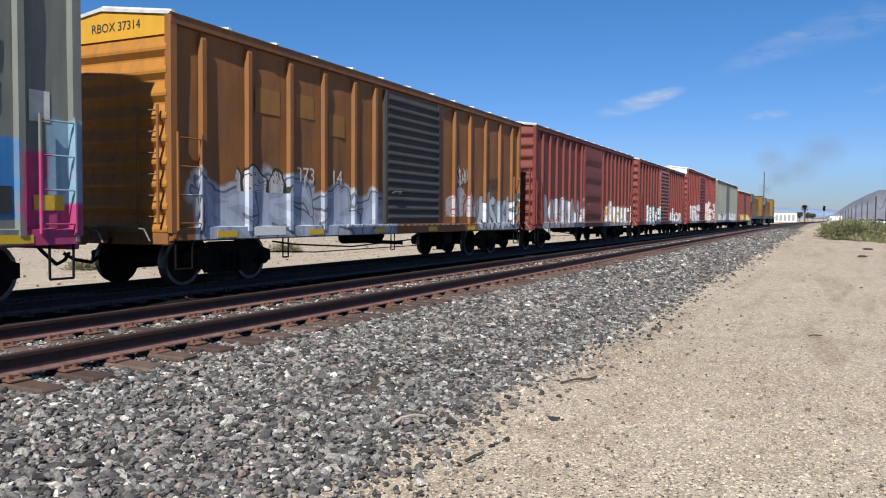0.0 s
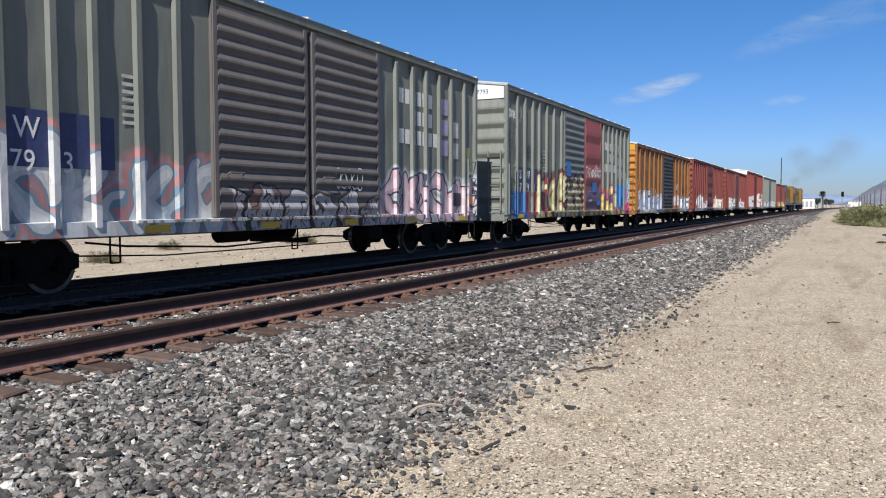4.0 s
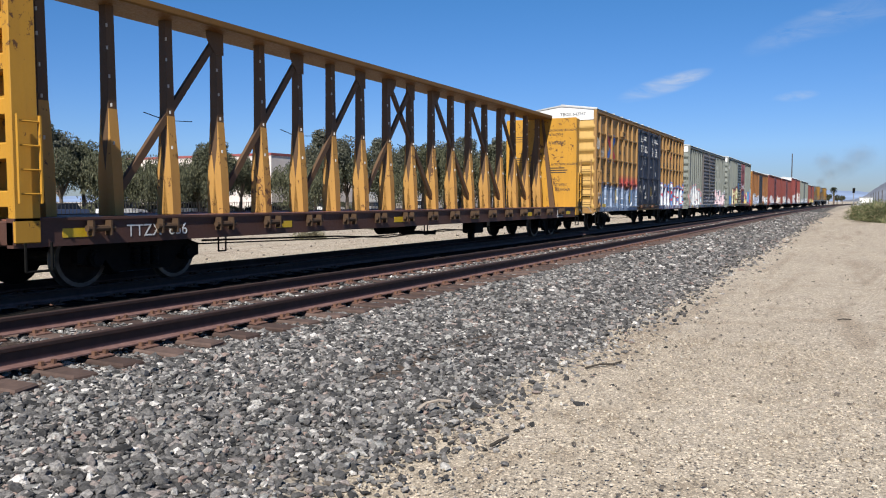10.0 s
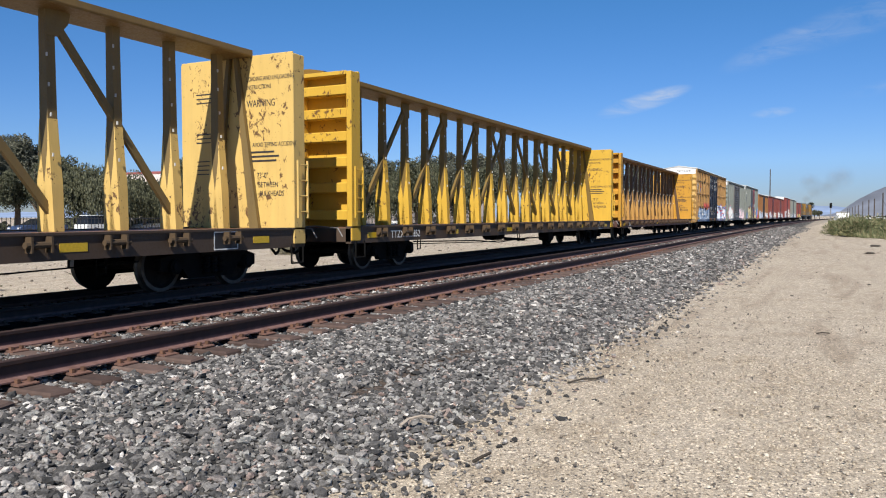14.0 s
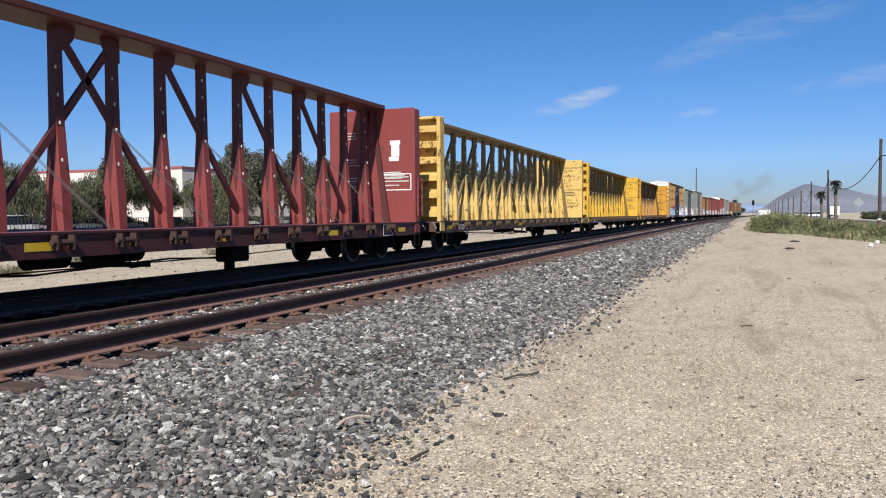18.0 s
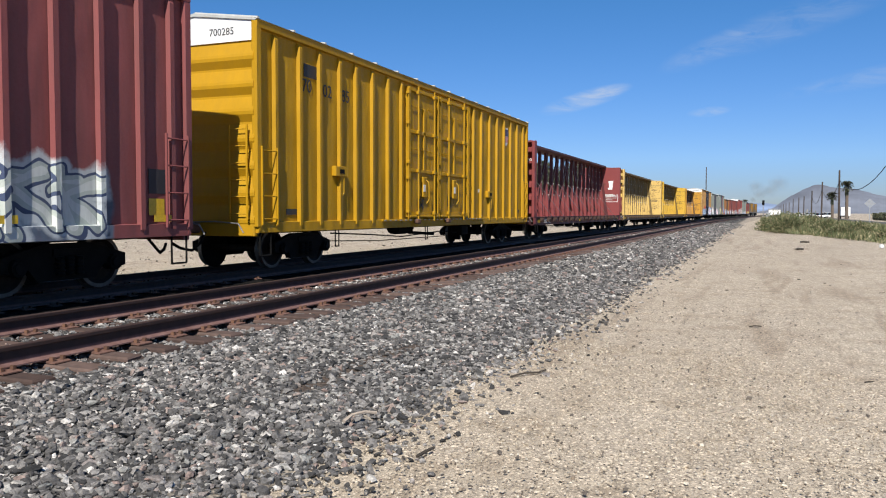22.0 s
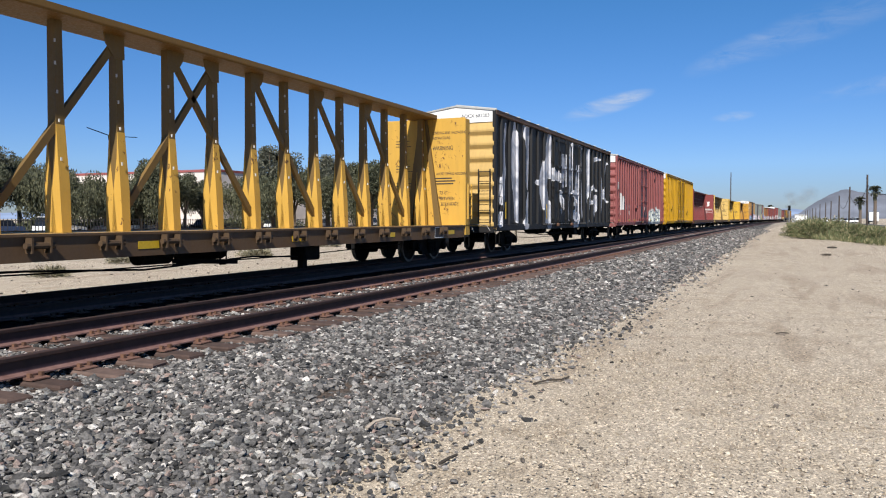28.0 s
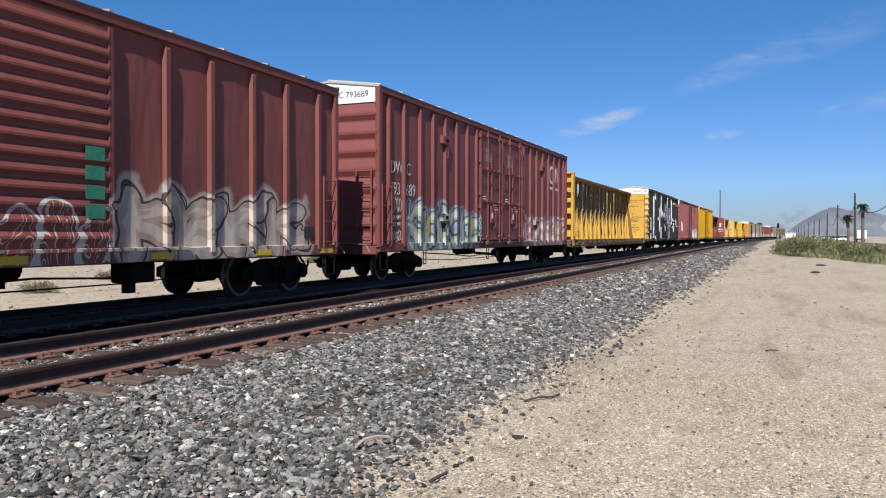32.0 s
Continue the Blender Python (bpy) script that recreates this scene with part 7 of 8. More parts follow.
def build_trees():
    gum = [tree_meshes(s, 10.0, 4.2, LEAF_GREY, 0.3, 14000, 0.13) for s in (1, 2)]
    pepper = [tree_meshes(s, 7.2, 4.6, LEAF_PALE, 0.8, 14000, 0.11) for s in (3, 4)]
    oak = [tree_meshes(s, 8.6, 4.0, LEAF_DARK, 0.4, 14000, 0.128) for s in (5, 6)]
    words = {"g": (gum, "tall grey-green gum tree with an open crown"), "p": (pepper, "pepper tree with hanging pale green branches"), "o": (oak, "dense dark green tree beyond the sandy field")}
    rng = random.Random(3)
    for kind, az, dist, s in (("o", 64, 86, 0.9), ("g", 60.5, 92, 0.85), ("o", 58, 88, 0.85), ("g", 55.0, 88, 1.05), ("o", 52.3, 92, 0.95), ("p", 50.6, 84, 0.95), ("p", 49.2, 80, 0.85), ("p", 47.4, 82, 0.8), ("o", 53.6, 84, 0.8), ("o", 56.4, 84, 0.8), ("p", 44.9, 84, 0.85), ("o", 40.9, 92, 0.7), ("p", 36.9, 86, 0.85), ("o", 33.3, 90, 0.85), ("p", 31.2, 92, 0.95), ("o", 29.1, 96, 1.0), ("o", 27.3, 100, 1.0), ("p", 25.3, 104, 1.1), ("g", 23.1, 110, 1.1), ("p", 46.2, 86, 0.72),
                              ("o", 43.9, 84, 0.92), ("o", 42.2, 88, 0.75), ("p", 38.0, 88, 0.9), ("g", 36.0, 90, 1.0), ("o", 34.6, 92, 0.85), ("g", 32.2, 95, 0.95), ("o", 30.3, 98, 1.0), ("p", 28.2, 98, 1.1), ("g", 26.4, 104, 1.05),
                              ("o", 24.2, 108, 1.1), ("g", 22.0, 116, 1.1), ("o", 19.8, 126, 1.2), ("p", 17.6, 140, 1.4), ("o", 15.0, 160, 1.4), ("g", 12.6, 185, 1.5), ("o", 10.4, 220, 1.6)):
        meshes, label = words[kind]
        plant_tree(meshes[rng.randrange(2)], away(az, dist), label, rng.uniform(0, 360), s)
    n = 16000
    nr = np.random.default_rng(31)
    sx, sy = nr.uniform(14, 92, n), nr.uniform(61.5, 66.0, n)
    rise = np.array([0.5 + noise.noise((a * 0.12, 2.0, 0)) for a in sx])
    keep = rise > 0.25
    sx, sy, rise = sx[keep], sy[keep], rise[keep]
    n = len(sx)
    c = np.stack([sx, sy, nr.uniform(0.1, 1.0, n) * 2.6 * rise], -1)
    u, a = nr.normal(0, 0.16, (n, 3)), nr.normal(0, 0.09, (n, 3))
    tagged(new("shrubs", quads_mesh("shrubs", c, a, u, LEAF_DARK)), "dense dark shrubs below the trees behind the fence", "shrubs", kind="stuff")
    for az, dist, s in ((1.25, 395, 0.55), (1.62, 410, 0.45), (0.75, 420, 0.55), (1.9, 430, 0.45), (0.45, 430, 0.5)):
        plant_tree(oak[rng.randrange(2)], away(az, dist), "round dark tree far down the line", rng.uniform(0, 360), s, "far trees")


def palm(where, height, label):
    t = thing("palm_tree", pose(where.x, where.y, 0), label, "palm tree", "palms by the road")
    bm = bmesh.new()
    tube(bm, (0, 0, -0.1), (0.15, 0, height * 0.5), 0.42, 8, 0.36)
    tube(bm, (0.15, 0, height * 0.5), (0.1, 0.1, height - 0.8), 0.36, 8, 0.4)
    part("trunk", bm, BARK, t)
    rng = np.random.default_rng(int(height * 10))
    c, a, u = [], [], []
    for k in range(90):
        az, el = rng.uniform(0, 6.28), rng.uniform(-0.9, 1.2)
        d = np.array([math.cos(az) * math.cos(el), math.sin(az) * math.cos(el), math.sin(el)])
        for j in range(9):
            f = 0.25 + 0.17 * j
            p = np.array([0.1, 0.1, height - 0.7]) + d * f * 1.0 - np.array([0, 0, 0.28 * f * f])
            s = np.cross(d, [0, 0, 1.0]) + rng.normal(0, 0.3, 3)
            c.append(p)
            u.append(d * 0.16)
            a.append(s * 0.22)
    for k in range(400):
        az, z = rng.uniform(0, 6.28), rng.uniform(1.0, 3.4)
        c.append(np.array([0.1 + 0.4 * math.cos(az), 0.1 + 0.4 * math.sin(az), height - z]))
        u.append(np.array([0, 0, 0.4]))
        a.append(np.array([0.12 * math.sin(az), 0.12 * math.cos(az), 0]))
    o = new("crown", quads_mesh("crown", c, a, u, LEAF_DARK))
    o.parent = t


def scrub(where, wide, high, material, label, seed, count=700):
    """A low bush: blades that fan out of its foot."""
    rng = np.random.default_rng(seed)
    az, el = rng.uniform(0, 6.28, count), np.arcsin(rng.uniform(0.08, 1.0, count))
    r = rng.uniform(0.35, 1.0, count) ** 0.6
    d = np.stack([np.cos(az) * np.cos(el), np.sin(az) * np.cos(el), np.sin(el)], -1)
    lump = 1 + 0.25 * np.sin(3 * az + seed) + 0.12 * np.sin(7 * az)
    c = d * (r * lump)[:, None] * [wide / 2, wide / 2, high]
    u = d * min(0.07 * wide, 0.11) + rng.normal(0, min(0.025 * wide, 0.05), (count, 3))
    a = np.cross(u, rng.normal(0, 1, (count, 3)))
    a *= (min(0.014 * wide, 0.022) / np.linalg.norm(a, axis=1))[:, None]
    c[:, 2] = np.maximum(c[:, 2], 0.02)
    ob = new("bush", quads_mesh("bush", c, a, u, material))
    ob.location = where
    return tagged(ob, label, "bush")


def build_weeds():
    rng = np.random.default_rng(21)
    n = 170000
    x = rng.uniform(44, 190, n)
    y = rng.uniform(-11.2, 1.2, n)
    front = np.interp(x, [44, 49, 57, 62, 68, 75, 190], [-6.2, -5.6, -4.0, -2.6, -0.9, -0.6, -0.4])
    clump = np.array([noise.noise((a * 0.16, b * 0.3, 4.0)) + 0.5 * noise.noise((a * 0.6, b * 0.8, 9.0)) for a, b in zip(x, y)])
    ok = (y < front + 0.5 * clump) & (clump > -0.42) & (y > -10.6 + 0.8 * clump)
    x, y, clump, front = x[ok], y[ok], clump[ok], front[ok]
    n = len(x)
    tall = np.clip(0.45 + 0.5 * clump + np.interp(x, [44, 60, 75, 190], [-0.25, -0.1, 0.2, 0.15]), 0.1, 0.8) * rng.uniform(0.55, 1.15, n)
    lean = rng.normal(0, 0.22, (n, 2))
    u = np.stack([lean[:, 0] * tall, lean[:, 1] * tall, tall / 2], -1)
    c = np.stack([x, y, tall / 2 - 0.02], -1)
    a = np.stack([rng.normal(0, 0.016, n), rng.normal(0, 0.016, n), np.zeros(n)], -1) + [0.004, 0.008, 0]
    ob = new("weeds", quads_mesh("weeds", c, a, u, WEED))
    tagged(ob, "waist-high green and straw weeds beside the road", "weeds", kind="stuff")
    spec = ((67.5, -2.2, 3.2, 1.3, 1), (70.5, -1.7, 3.6, 1.4, 2), (73, -3.5, 3.8, 1.4, 3), (64.5, -4.6, 2.6, 1.0, 4), (60, -6.4, 2.4, 0.8, 5), (52, -7.2, 2.2, 0.6, 6), (79, -2.2, 3.6, 1.3, 7), (57, -5.2, 2.0, 0.8, 8))
    for bx, by, w, hgt, s in spec:
        scrub((bx, by, 0), w, hgt, WEED, "rounded green roadside bush in the weeds", s, 6000)
    for bx, by, w, hgt, s in ((10.4, 16.7, 1.2, 0.5, 11), (15.2, 18.5, 1.0, 0.28, 12), (21.0, 22.0, 0.9, 0.3, 13), (27, 20.5, 1.4, 0.35, 14), (38, 24, 1.8, 0.5, 15), (7.5, 23.5, 1.2, 0.4, 16)):
        scrub((bx, by, 0), w, hgt, DRY, "dry grey-green scrub on the sandy field", s, 800)


def power_poles():
    tops = []
    for k, (x, h, tilt) in enumerate(((64.9, 6.95, 0.2), (105, 6.75, -0.6), (134, 6.4, 0.4), (159, 5.7, 0), (187, 5.2, 0.3), (211, 5.4, 0), (246, 5.6, 0), (279, 5.0, 0), (312, 5.2, 0), (346, 5.2, 0), (385, 5.2, 0), (425, 5.2, 0))):
        p = thing("utility_pole", pose(x, -8.85, 0, tilt, tilt, 0), "dark weathered wooden utility pole beside the road", "pole", "roadside poles")
        part("shaft", tube(bmesh.new(), (0, 0, -0.3), (0, 0, h), 0.13, 10, 0.1), POLE_WOOD, p)
        if k == 0:
            part("band", tube(bmesh.new(), (0, 0, 1.0), (0, 0, 1.12), 0.14, 10), WHITE_STEEL, p)
            part("guard", tube(bmesh.new(), (0, 0, 0.45), (0, 0, 0.9), 0.138, 10), RUSTY, p, "rusty sheet round the foot")
        tops.append(Vector((x, -8.85, h * 0.82)))
    tops.insert(0, Vector((30, -8.85, 5.9)))
    for k, (a, b) in enumerate(zip(tops[:4], tops[1:5])):
        sag = 1.7 if k else 0.5
        pts = [a.lerp(b, f / 14) - Vector((0, 0, sag * 4 * (f / 14) * (1 - f / 14))) for f in range(15)]
        solo("overhead_cable", pipe(bmesh.new(), pts, 0.035, 5), DARK_IRON, "black cable sagging between two poles", "cable", "roadside cables")
    p = thing("mast", pose(199, 12.2, 0), "thin dark mast standing beyond the train", "mast")
    part("shaft", tube(bmesh.new(), (0, 0, 0), (0, 0, 12.6), 0.14, 8, 0.1), POLE_WOOD, p)


def signal_mast():
    s = thing("railway_signal", pose(252, -0.9, 0), "railway colour-light signal with a black head", "signal")
    part("mast", tube(bmesh.new(), (0, 0, 0), (0, 0, 4.2), 0.12, 8), GALV, s)
    part("head", boxed(-0.3, -0.05, -0.34, 0.34, 3.9, 5.35, soft=0.1), BLACK, s, "black signal head with a rounded hood")
    part("hood", boxed(-0.55, -0.31, -0.2, 0.2, 4.5, 4.6, soft=0.02), BLACK, s)
    part("cabinet", boxed(-0.6, 0.6, -1.9, -0.8, 0, 1.7, soft=0.05), GALV, s)
    for z in (0.9, 1.9, 2.9):
        part("rung", boxed(-0.3, 0.0, -0.3, 0.3, z, z + 0.06), GALV, s)


def car_body(name, m, colour_mat, label, high=1.45, length=4.5, group="parked cars"):
    c = thing(name, m, label, "car", group)
    h = length / 2
    low = [(-h, 0.35), (-h, 0.85), (-h + 0.15, 0.95), (h * 0.35, 0.98), (h - 0.1, 0.82), (h, 0.6), (h, 0.35)]
    part("body", extrude_y(bmesh.new(), low, -0.88, 0.88), colour_mat, c)
    rear = -h + (0.12 if high > 1.6 else 0.75)
    cab = [(rear, 0.955), (rear + 0.25, high), (h * 0.12, high), (h * 0.5, 0.965)]
    bm = prism(bmesh.new(), [(x, -0.8 if z < 1 else -0.62, z) for x, z in cab], [(x, 0.8 if z < 1 else 0.62, z) for x, z in cab])
    part("cabin_glass", bm, GLASS_DARK, c, "dark tinted windows")
    part("roof", boxed(rear + 0.24, h * 0.13, -0.63, 0.63, high - 0.02, high + 0.035, soft=0.01), colour_mat, c)
    for x in (-h * 0.6, h * 0.62):
        for s in (-1, 1):
            w = part("wheel", tube(bmesh.new(), (x, s * 0.7, 0.33), (x, s * 0.9, 0.33), 0.33, 14), RUBBER, c)
            part("rim", tube(bmesh.new(), (x, s * 0.9, 0.33), (x, s * 0.91, 0.33), 0.2, 10), GALV, w)
    for s in (-1, 1):
        part("headlight", boxed(h - 0.06, h + 0.005, *sorted((s * 0.5, s * 0.8)), 0.62, 0.74), WHITE_STEEL, c)
    return c


def build_places():
    # the building across the field
    b = thing("warehouse", pose(0, 0, 0), "long cream stucco building with a red roof edge", "building")
    x0, x1, y0, y1, h = 76.5, 150.0, 64.2, 90.0, 7.4
    for name, span in (("wall", (x0, x0 + 0.3, y0, y1, 0, h)), ("wall", (x0 + 0.3, x1, y0, y0 + 0.3, 0, h)), ("wall", (x1, x1 + 0.3, y0, y1, 0, h)), ("wall", (x0 + 0.3, x1, y1 - 0.3, y1, 0, h))):
        part(name, boxed(*span), STUCCO, b)
    part("roof", boxed(x0 + 0.3, x1, y0 + 0.3, y1 - 0.3, h - 0.6, h - 0.4), GALV, b)
    for span in ((x0 - 0.08, x1 + 0.4, y0 - 0.08, y0 + 0.4, h, h + 0.3), (x0 - 0.08, x0 + 0.4, y0 + 0.4, y1 + 0.1, h, h + 0.3)):
        part("roof_edge", boxed(*span), TRIM_RED, b, "dull red metal roof edge")
    for x in (84, 98, 112, 126):
        d = part("loading_door", boxed(x, x + 3.4, y0 - 0.06, y0 - 0.01, 0, 3.6), WHITE_STEEL, b, "white roller door")
        for k in range(7):
            part("door_slat", boxed(x + 0.05, x + 3.35, y0 - 0.1, y0 - 0.062, 0.15 + 0.5 * k, 0.55 + 0.5 * k), WHITE_STEEL, d)
    # the picket fence before it
    rng = random.Random(5)
    for k in range(26):
        fx = 6 + 5.0 * k
        f = thing("fence_panel", pose(fx, 57.5, 0), "dark iron picket fence panel on a pale kerb", "fence", "fence along the field")
        part("kerb", boxed(0, 5.0, -0.12, 0.12, 0, 0.3), STUCCO, f, "pale concrete kerb")
        for z in (0.5, 1.45):
            part("bar", boxed(0, 5.0, -0.025, 0.025, z, z + 0.05), DARK_IRON, f)
        for j in range(14):
            part("picket", boxed(0.1 + 0.36 * j, 0.14 + 0.36 * j, -0.02, 0.02, 0.3, 1.6), DARK_IRON, f)
    paints = {"white": WHITE_STEEL, "black": plain("black car paint", (0.02, 0.02, 0.022), 0.25, 0, 0.1, 3), "silver": plain("silver car paint", (0.4, 0.41, 0.43), 0.3, 0.5, 0.1, 3), "red": plain("dark red car paint", (0.25, 0.03, 0.03), 0.3, 0, 0.1, 3), "blue": plain("blue car paint", (0.04, 0.07, 0.15), 0.3, 0, 0.1, 3)}
    for x, c, hgt in ((38, "black", 1.45), (44.5, "blue", 1.45), (51, "white", 1.75), (57.5, "white", 1.5), (63, "silver", 1.75), (71, "black", 1.5), (84, "white", 1.8), (95, "silver", 1.5), (108, "white", 1.75), (120, "black", 1.5)):
        car_body("car", pose(x, 60.8, 0, 0, 0, rng.choice((0, 180))), paints[c], c + " car parked behind the picket fence", hgt)
    # the road on the other hand, with traffic and signs
    bm = bmesh.new()
    box(bm, 20, 1500, -20.5, -12.6, -0.05, 0.03)
    solo("road", bm, ASPHALT, "grey asphalt road running beside the railway", "road", kind="structure")
    for k in range(30):
        solo("lane_mark", boxed(40 + 12 * k, 44 + 12 * k, -16.6, -16.45, 0.031, 0.035), YELLOW_MARK, "faded yellow lane dash on the asphalt", "road marking", "lane marks")
    for x, y, c, hgt in ((300, -18.6, "black", 1.45), (345, -14.4, "white", 1.75), (275, -18.4, "silver", 1.5)):
        car_body("car", pose(x, y, 0.03, 0, 0, 180 if y < -17 else 0), paints[c], c + " car driving on the road", hgt, group="cars on the road")
    for k, (x, c, hgt) in enumerate(((300, "white", 1.75), (312, "white", 1.5), (322, "silver", 1.5), (336, "white", 1.8), (350, "red", 1.5), (362, "white", 1.6), (378, "silver", 1.75), (398, "white", 1.5), (410, "black", 1.5))):
        car_body("car", pose(x, -22.5 + 0.8 * (k % 3), 0, 0, 0, 90 if k % 2 else 180), paints[c], c + " car parked beside the road", hgt, group="cars parked along the road")
    for x, y, w in ((236, -21.2, 2.2), (243, -22.0, 2.2)):
        t = thing("trailer", pose(x, y, 0), "white box trailer parked by the palms", "trailer", "white trailers")
        part("box", boxed(-2.5, 2.5, -w / 2, w / 2, 0.9, 3.2, soft=0.05), WHITE_STEEL, t)
        for s in (-1, 1):
            part("wheel", tube(bmesh.new(), (1.8, s * 0.8, 0.45), (1.8, s * 1.1, 0.45), 0.45, 12), RUBBER, t)
        part("chassis", boxed(-3.6, 3.4, -0.5, 0.5, 0.6, 0.88), DARK_IRON, t)
    s = thing("warning_sign", pose(114, -13.15, 0, 0, 0, -6), "grey back of a diamond road sign on a post", "road sign")
    part("post", boxed(-0.04, 0.04, -0.04, 0.04, 0, 3.4), GALV, s)
    part("plate", prism(bmesh.new(), [(-0.05, 0, 2.2), (-0.05, 0.65, 2.85), (-0.05, 0, 3.5), (-0.05, -0.65, 2.85)], [(-0.07, 0, 2.2), (-0.07, 0.65, 2.85), (-0.07, 0, 3.5), (-0.07, -0.65, 2.85)]), GALV, s)
    # a dark hedge across the road and low sheds far off
    rng2 = np.random.default_rng(8)
    n = 5000
    c = np.stack([rng2.uniform(120, 210, n), rng2.uniform(-27, -24.5, n), rng2.uniform(0, 1.6, n)], -1)
    u, a = rng2.normal(0, 0.16, (n, 3)), rng2.normal(0, 0.14, (n, 3))
    tagged(new("hedge", quads_mesh("hedge", c, a, u, LEAF_DARK)), "dark clipped hedge across the road", "hedge", kind="stuff")
    shed = thing("white_shed", pose(0, 0, 0), "low white industrial building far down the line", "building", "far buildings")
    p, q = away(2.3, 380), away(1.3, 420)
    part("wall", boxed(p.x, q.x, q.y, p.y + 4, 0, 4.4), WHITE_STEEL, shed)
    part("roof", boxed(p.x - 0.3, q.x + 0.3, q.y - 0.3, p.y + 4.3, 4.4, 4.7), GALV, shed)
    for k in range(6):
        part("bay", boxed(p.x - 0.06, p.x - 0.004, q.y + 0.8 + 1.7 * k, q.y + 1.9 + 1.7 * k, 0.5, 3.2), GALV, shed)
    shed = thing("white_shed", pose(0, 0, 0), "low pale building beside the road, far off", "building", "far buildings")
    part("wall", boxed(620, 650, -14, -6, 0, 4.0), WHITE_STEEL, shed)
    part("roof", boxed(619.5, 650.5, -14.5, -5.5, 4.0, 4.6), GALV, shed)


def ridge(name, dist, points, colour, label):
    """A far ridge: degrees along the skyline and how high it stands."""
    m, nt, b = shader(label, 1.0)
    f = noise_fac(nt, coords(nt, (0.004, 0.004, 0.02)), 1.0, 8, 0.65)
    # distance haze is painted as a blue-grey tint and lifted by a faint glow
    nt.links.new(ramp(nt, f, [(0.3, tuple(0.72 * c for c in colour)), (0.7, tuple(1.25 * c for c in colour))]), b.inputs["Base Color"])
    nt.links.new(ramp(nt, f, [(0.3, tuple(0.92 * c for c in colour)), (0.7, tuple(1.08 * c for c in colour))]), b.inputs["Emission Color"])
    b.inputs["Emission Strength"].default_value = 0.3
    b.inputs["Specular IOR Level"].default_value = 0.0
    az = np.linspace(points[0][0], points[-1][0], 160)
    el = np.interp(-az, [-p[0] for p in points], [p[1] for p in points])
    bm = bmesh.new()
    rows = []
    for a, e in zip(az, el):
        e = max(0.0, e + 0.05 * noise.noise((a * 1.7, dist * 0.01, 0)) + 0.025 * noise.noise((a * 6, dist * 0.01, 3)))
        top = away(a, dist, 1.6 + dist * math.tan(radians(e)))
        mid = away(a, dist * 0.93, 1.6 + dist * 0.45 * math.tan(radians(e)) * (1 + 0.3 * noise.noise((a * 5, 1, 2))))
        back = away(a, dist * 1.06, -20)
        rows.append([bm.verts.new(p) for p in (away(a, dist * 0.85, -5), mid, top, back)])
    for p, q in zip(rows, rows[1:]):
        for k in range(3):
            bm.faces.new((p[k], q[k], q[k + 1], p[k + 1]))
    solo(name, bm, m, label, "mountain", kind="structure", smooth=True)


def build_distance():
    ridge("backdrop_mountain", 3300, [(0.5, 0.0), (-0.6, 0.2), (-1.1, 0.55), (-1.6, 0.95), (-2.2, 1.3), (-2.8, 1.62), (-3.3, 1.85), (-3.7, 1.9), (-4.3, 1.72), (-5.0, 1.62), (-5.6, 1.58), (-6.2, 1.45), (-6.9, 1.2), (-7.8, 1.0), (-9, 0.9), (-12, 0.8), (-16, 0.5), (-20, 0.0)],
          (0.148, 0.162, 0.195), "grey-purple mountain beyond the valley, haze in its colour")
    ridge("backdrop_ridge", 4000, [(70, 0.0), (50, 0.45), (30, 0.5), (14, 0.6), (6, 0.65), (2.5, 0.75), (1.0, 0.7), (-0.5, 0.62), (-2, 0.5), (-6, 0.9), (-8, 1.1), (-11, 1.05), (-18, 0.7), (-30, 0.0)], (0.2, 0.26, 0.38), "pale ridge on the skyline, haze in its colour")


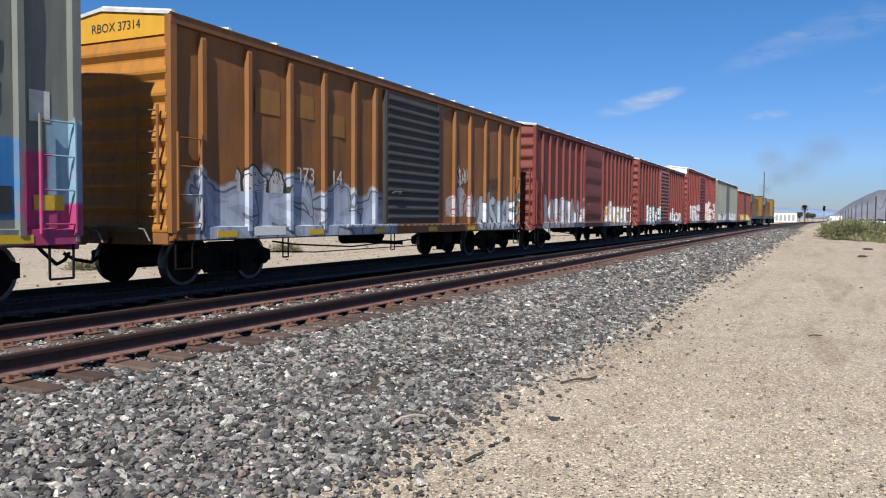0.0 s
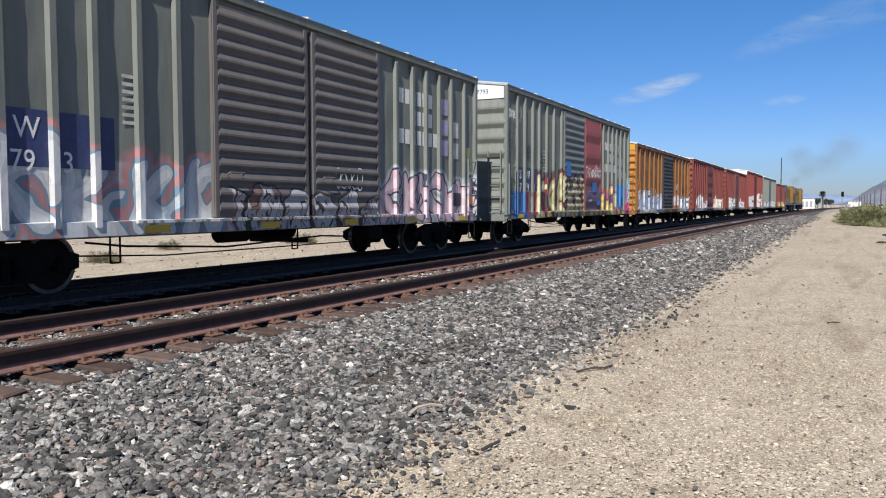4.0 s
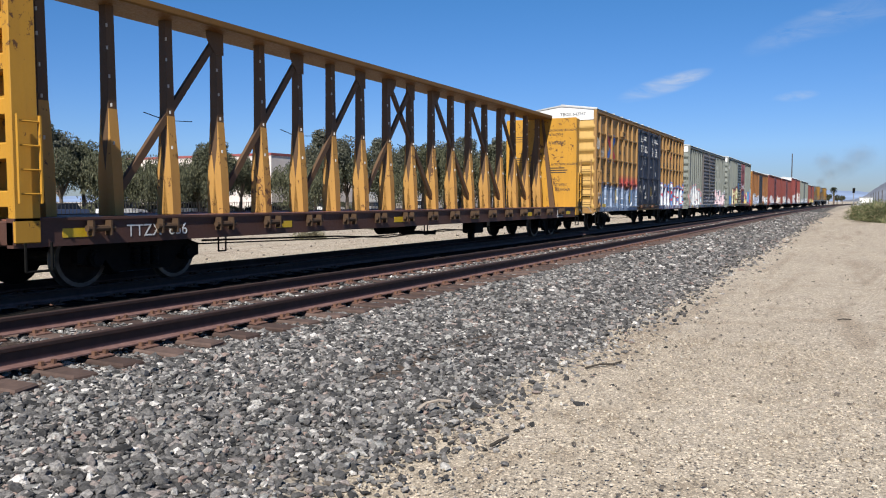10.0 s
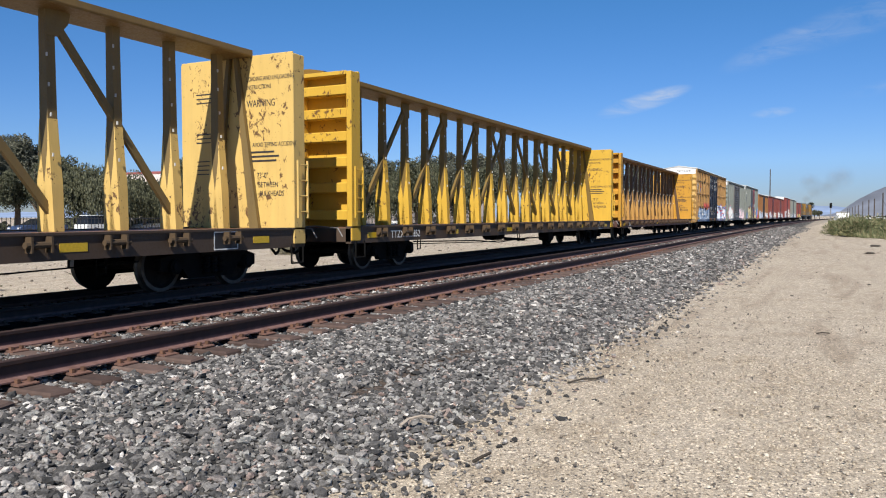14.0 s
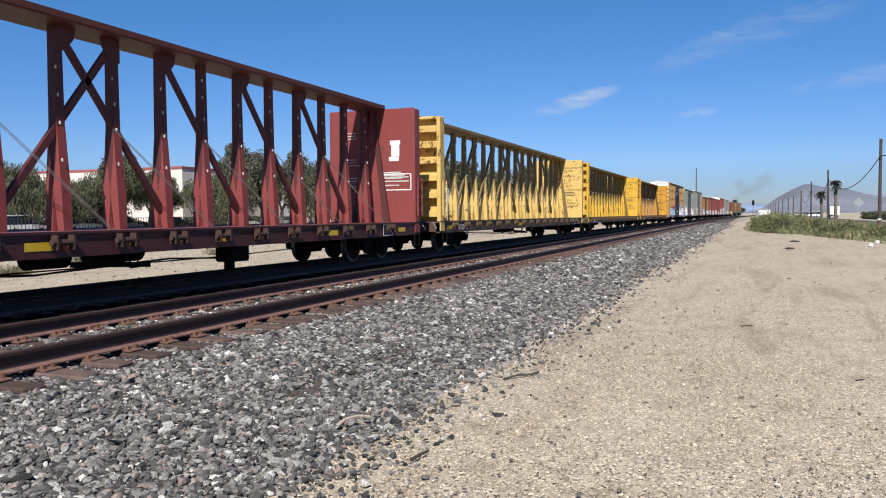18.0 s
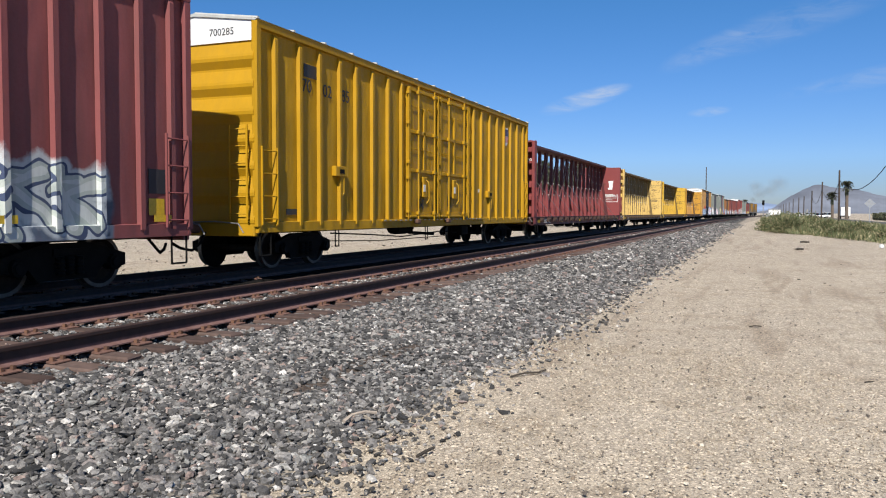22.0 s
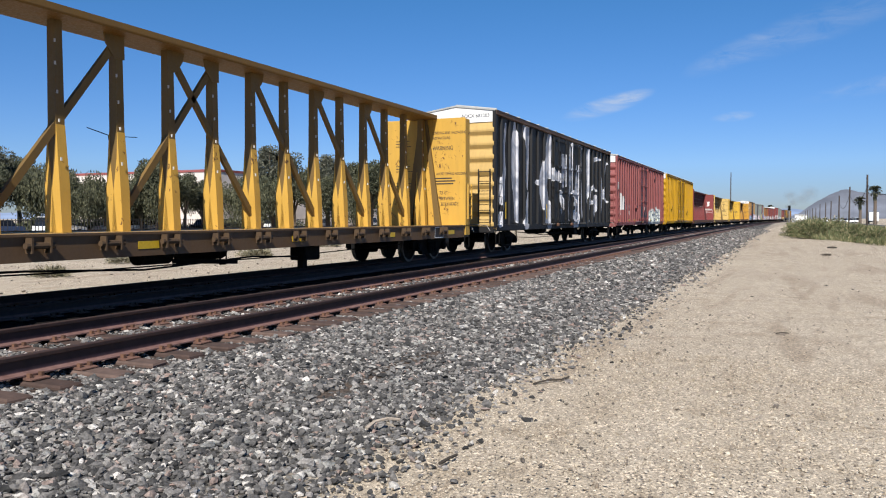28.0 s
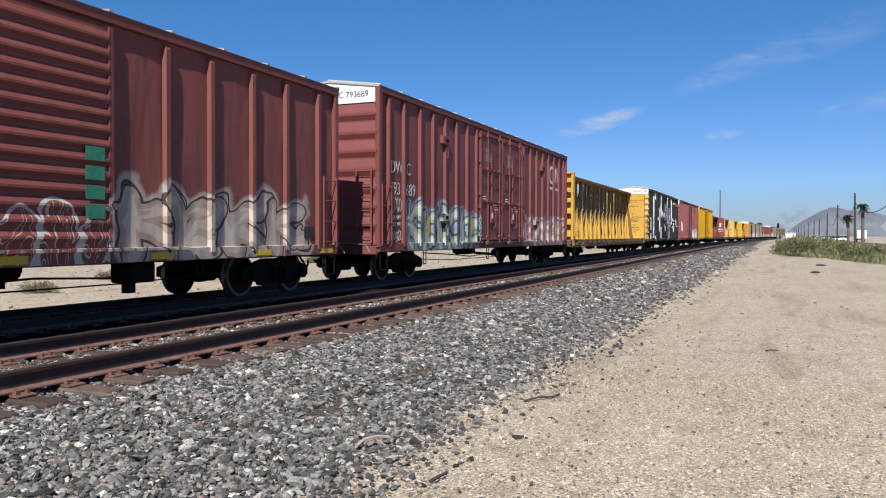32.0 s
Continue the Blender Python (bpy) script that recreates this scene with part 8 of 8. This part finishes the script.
def litter():
    """Sticks, a bleached root and dark clumps lying about."""
    wood, pale = plain("dark dry wood", (0.05, 0.04, 0.03), 0.9), plain("bleached wood", (0.36, 0.30, 0.24), 0.9, 0, 0.3, 9)

    def stick(pts, r, mat, label):
        bm = bmesh.new()
        for k, (p, q) in enumerate(zip(pts, pts[1:])):
            tube(bm, p, q, r * (1 - 0.25 * k / len(pts)), 6, r * (1 - 0.25 * (k + 1) / len(pts)))
        solo("stick", bm, mat, label, "stick", "litter on the sand")

    stick([(4.55, 2.03, 0.012), (4.66, 2.01, 0.02), (4.76, 2.0, 0.014)], 0.012, wood, "short dark stick on the sand")
    stick([(7.15, 2.2, 0.01), (7.3, 2.1, 0.025), (7.42, 2.0, 0.015), (7.6, 1.97, 0.01)], 0.011, wood, "crooked dark twig at the ballast's foot")
    stick([(11.64, 0.1, 0.008), (11.7, 0.04, 0.016), (11.74, -0.06, 0.008)], 0.01, wood, "short dark stick on the sand")
    stick([(8.24, -0.95, 0.004), (8.27, -0.98, 0.008), (8.31, -1.03, 0.004)], 0.006, wood, "short dark stick on the sand")
    stick([(4.85, 2.74, 0.09), (4.95, 2.73, 0.115), (5.05, 2.68, 0.12), (5.13, 2.62, 0.1)], 0.014, pale, "bleached bent root on the ballast")
    stick([(6.5, 0.3, 0.004), (6.6, 0.2, 0.008), (6.75, 0.15, 0.004)], 0.004, pale, "thin pale twig on the sand")
    rng = random.Random(2)
    for x, y, w in ((46.6, -2.3, 0.5), (37.4, -1.65, 0.42), (20.5, -0.9, 0.09), (14.6, -2.2, 0.07), (17.0, 0.6, 0.08)):
        bm = bmesh.new()
        bmesh.ops.create_icosphere(bm, subdivisions=2, radius=w / 2)
        for v in bm.verts:
            v.co *= 1 + 0.35 * noise.noise(v.co * (2.5 / w) + Vector((x, y, 0)))
            v.co.z *= 0.25
        solo("dark_clump", bm, wood, "flat dark clump of debris on the dirt", "debris", "litter on the sand", m=pose(x, y, w * 0.05))
    for x, y in ((44.5, -6.0), (58, -4.9), (40.6, -5.2)):
        solo("scrap", boxed(-0.07, 0.07, -0.08, 0.08, 0, 0.16, soft=0.02), WHITE_STEEL, "small white scrap in the weeds", "litter", "litter on the sand", m=pose(x, y, 0, 8, 10, 30))


SMOKE = []


def engine_smoke():
    """Thin exhaust drifting off behind the leading engine: faint billows, thickest at their cores, that travel with it."""
    m, nt, b = shader("thin dark exhaust smoke", 1.0)
    b.inputs["Base Color"].default_value = (0.16, 0.155, 0.15, 1)
    b.inputs["Specular IOR Level"].default_value = 0.0
    at = coords(nt)
    core = nt.nodes.new("ShaderNodeVectorMath")
    core.operation = "LENGTH"
    flat = node(nt, "ShaderNodeMapping", Scale=(0, 1, 1))
    nt.links.new(at, flat.inputs[0])
    nt.links.new(flat.outputs[0], core.inputs[0])
    thick = node(nt, "ShaderNodeMapRange", From_Min=0.95, From_Max=0.0, To_Max=0.24)
    thick.interpolation_type = "SMOOTHSTEP"
    nt.links.new(core.outputs["Value"], thick.inputs["Value"])
    curl = ramp(nt, noise_fac(nt, at, 1.6, 5, 0.6), [(0.3, grey(0.25)), (0.7, grey(1.0))])
    nt.links.new(maths(nt, "MULTIPLY", thick.outputs[0], curl), b.inputs["Alpha"])
    plume = thing("smoke_plume", pose(150.0, MAIN_Y, MAIN_Z), "thin dark exhaust smoke drifting off the locomotive", "smoke")
    bm = bmesh.new()
    bmesh.ops.create_icosphere(bm, subdivisions=3, radius=1.0)
    billow = mesh_of(bm, "billow", m, True)
    for x, y, z, w, h in ((0.0, -0.6, 6.2, 1.6, 1.8), (-3.0, -3.0, 8.2, 3.0, 2.6), (-7.0, -6.5, 9.6, 4.4, 3.4), (-10.0, -2.0, 11.0, 3.6, 3.2), (-13.0, -10.0, 12.0, 5.0, 4.0)):
        o = new("billow", billow)
        o.parent, o.location, o.scale, o.visible_shadow = plume, (x, y, z), (1.5, w, h), False
    SMOKE.append((plume, 150.0))


build_trees()
engine_smoke()
build_weeds()
litter()
palm(away(-5.26, 222), 9.6, "tall palm tree with a shaggy crown")
palm(away(-4.42, 250), 7.6, "shorter palm tree by the road")
palm(away(0.95, 400), 7.8, "palm standing behind far trees")
power_poles()
signal_mast()
build_places()
build_distance()


# ---- everything that moves ----
def on_line(x, z):
    return pose(x, MAIN_Y + bend(x), z, 0, 0, bend_turn(x))


def motions():
    times = [2.0 * k for k in range(17)]
    for car in MOVERS:
        x0, z0 = car.location.x, car.location.z
        walk(car, [(t, on_line(x0 + rolled(t), z0)) for t in times])
    for plume, sx in SMOKE:
        walk(plume, [(t, on_line(sx + rolled(t), MAIN_Z)) for t in times])
    for wheel, dx, car in SPINNERS:
        x0 = car.location.x - rolled(32)
        near = [k / 15 for k in range(481) if -6 < x0 + rolled(k / 15) < 52]
        if not near:
            near = [0.0, 32.0]
            walk(wheel, [(t, pose(dx, 0, WHEEL_R)) for t in near])
            continue
        rows = ([0.0] if near[0] > 0 else []) + near + ([32.0] if near[-1] < 32 else [])
        first, last = rolled(near[0]), rolled(near[-1])
        walk(wheel, [(t, pose(dx, 0, WHEEL_R) @ Matrix.Rotation((min(max(rolled(t), first), last) - first) / WHEEL_R, 4, "Y")) for t in rows])


motions()
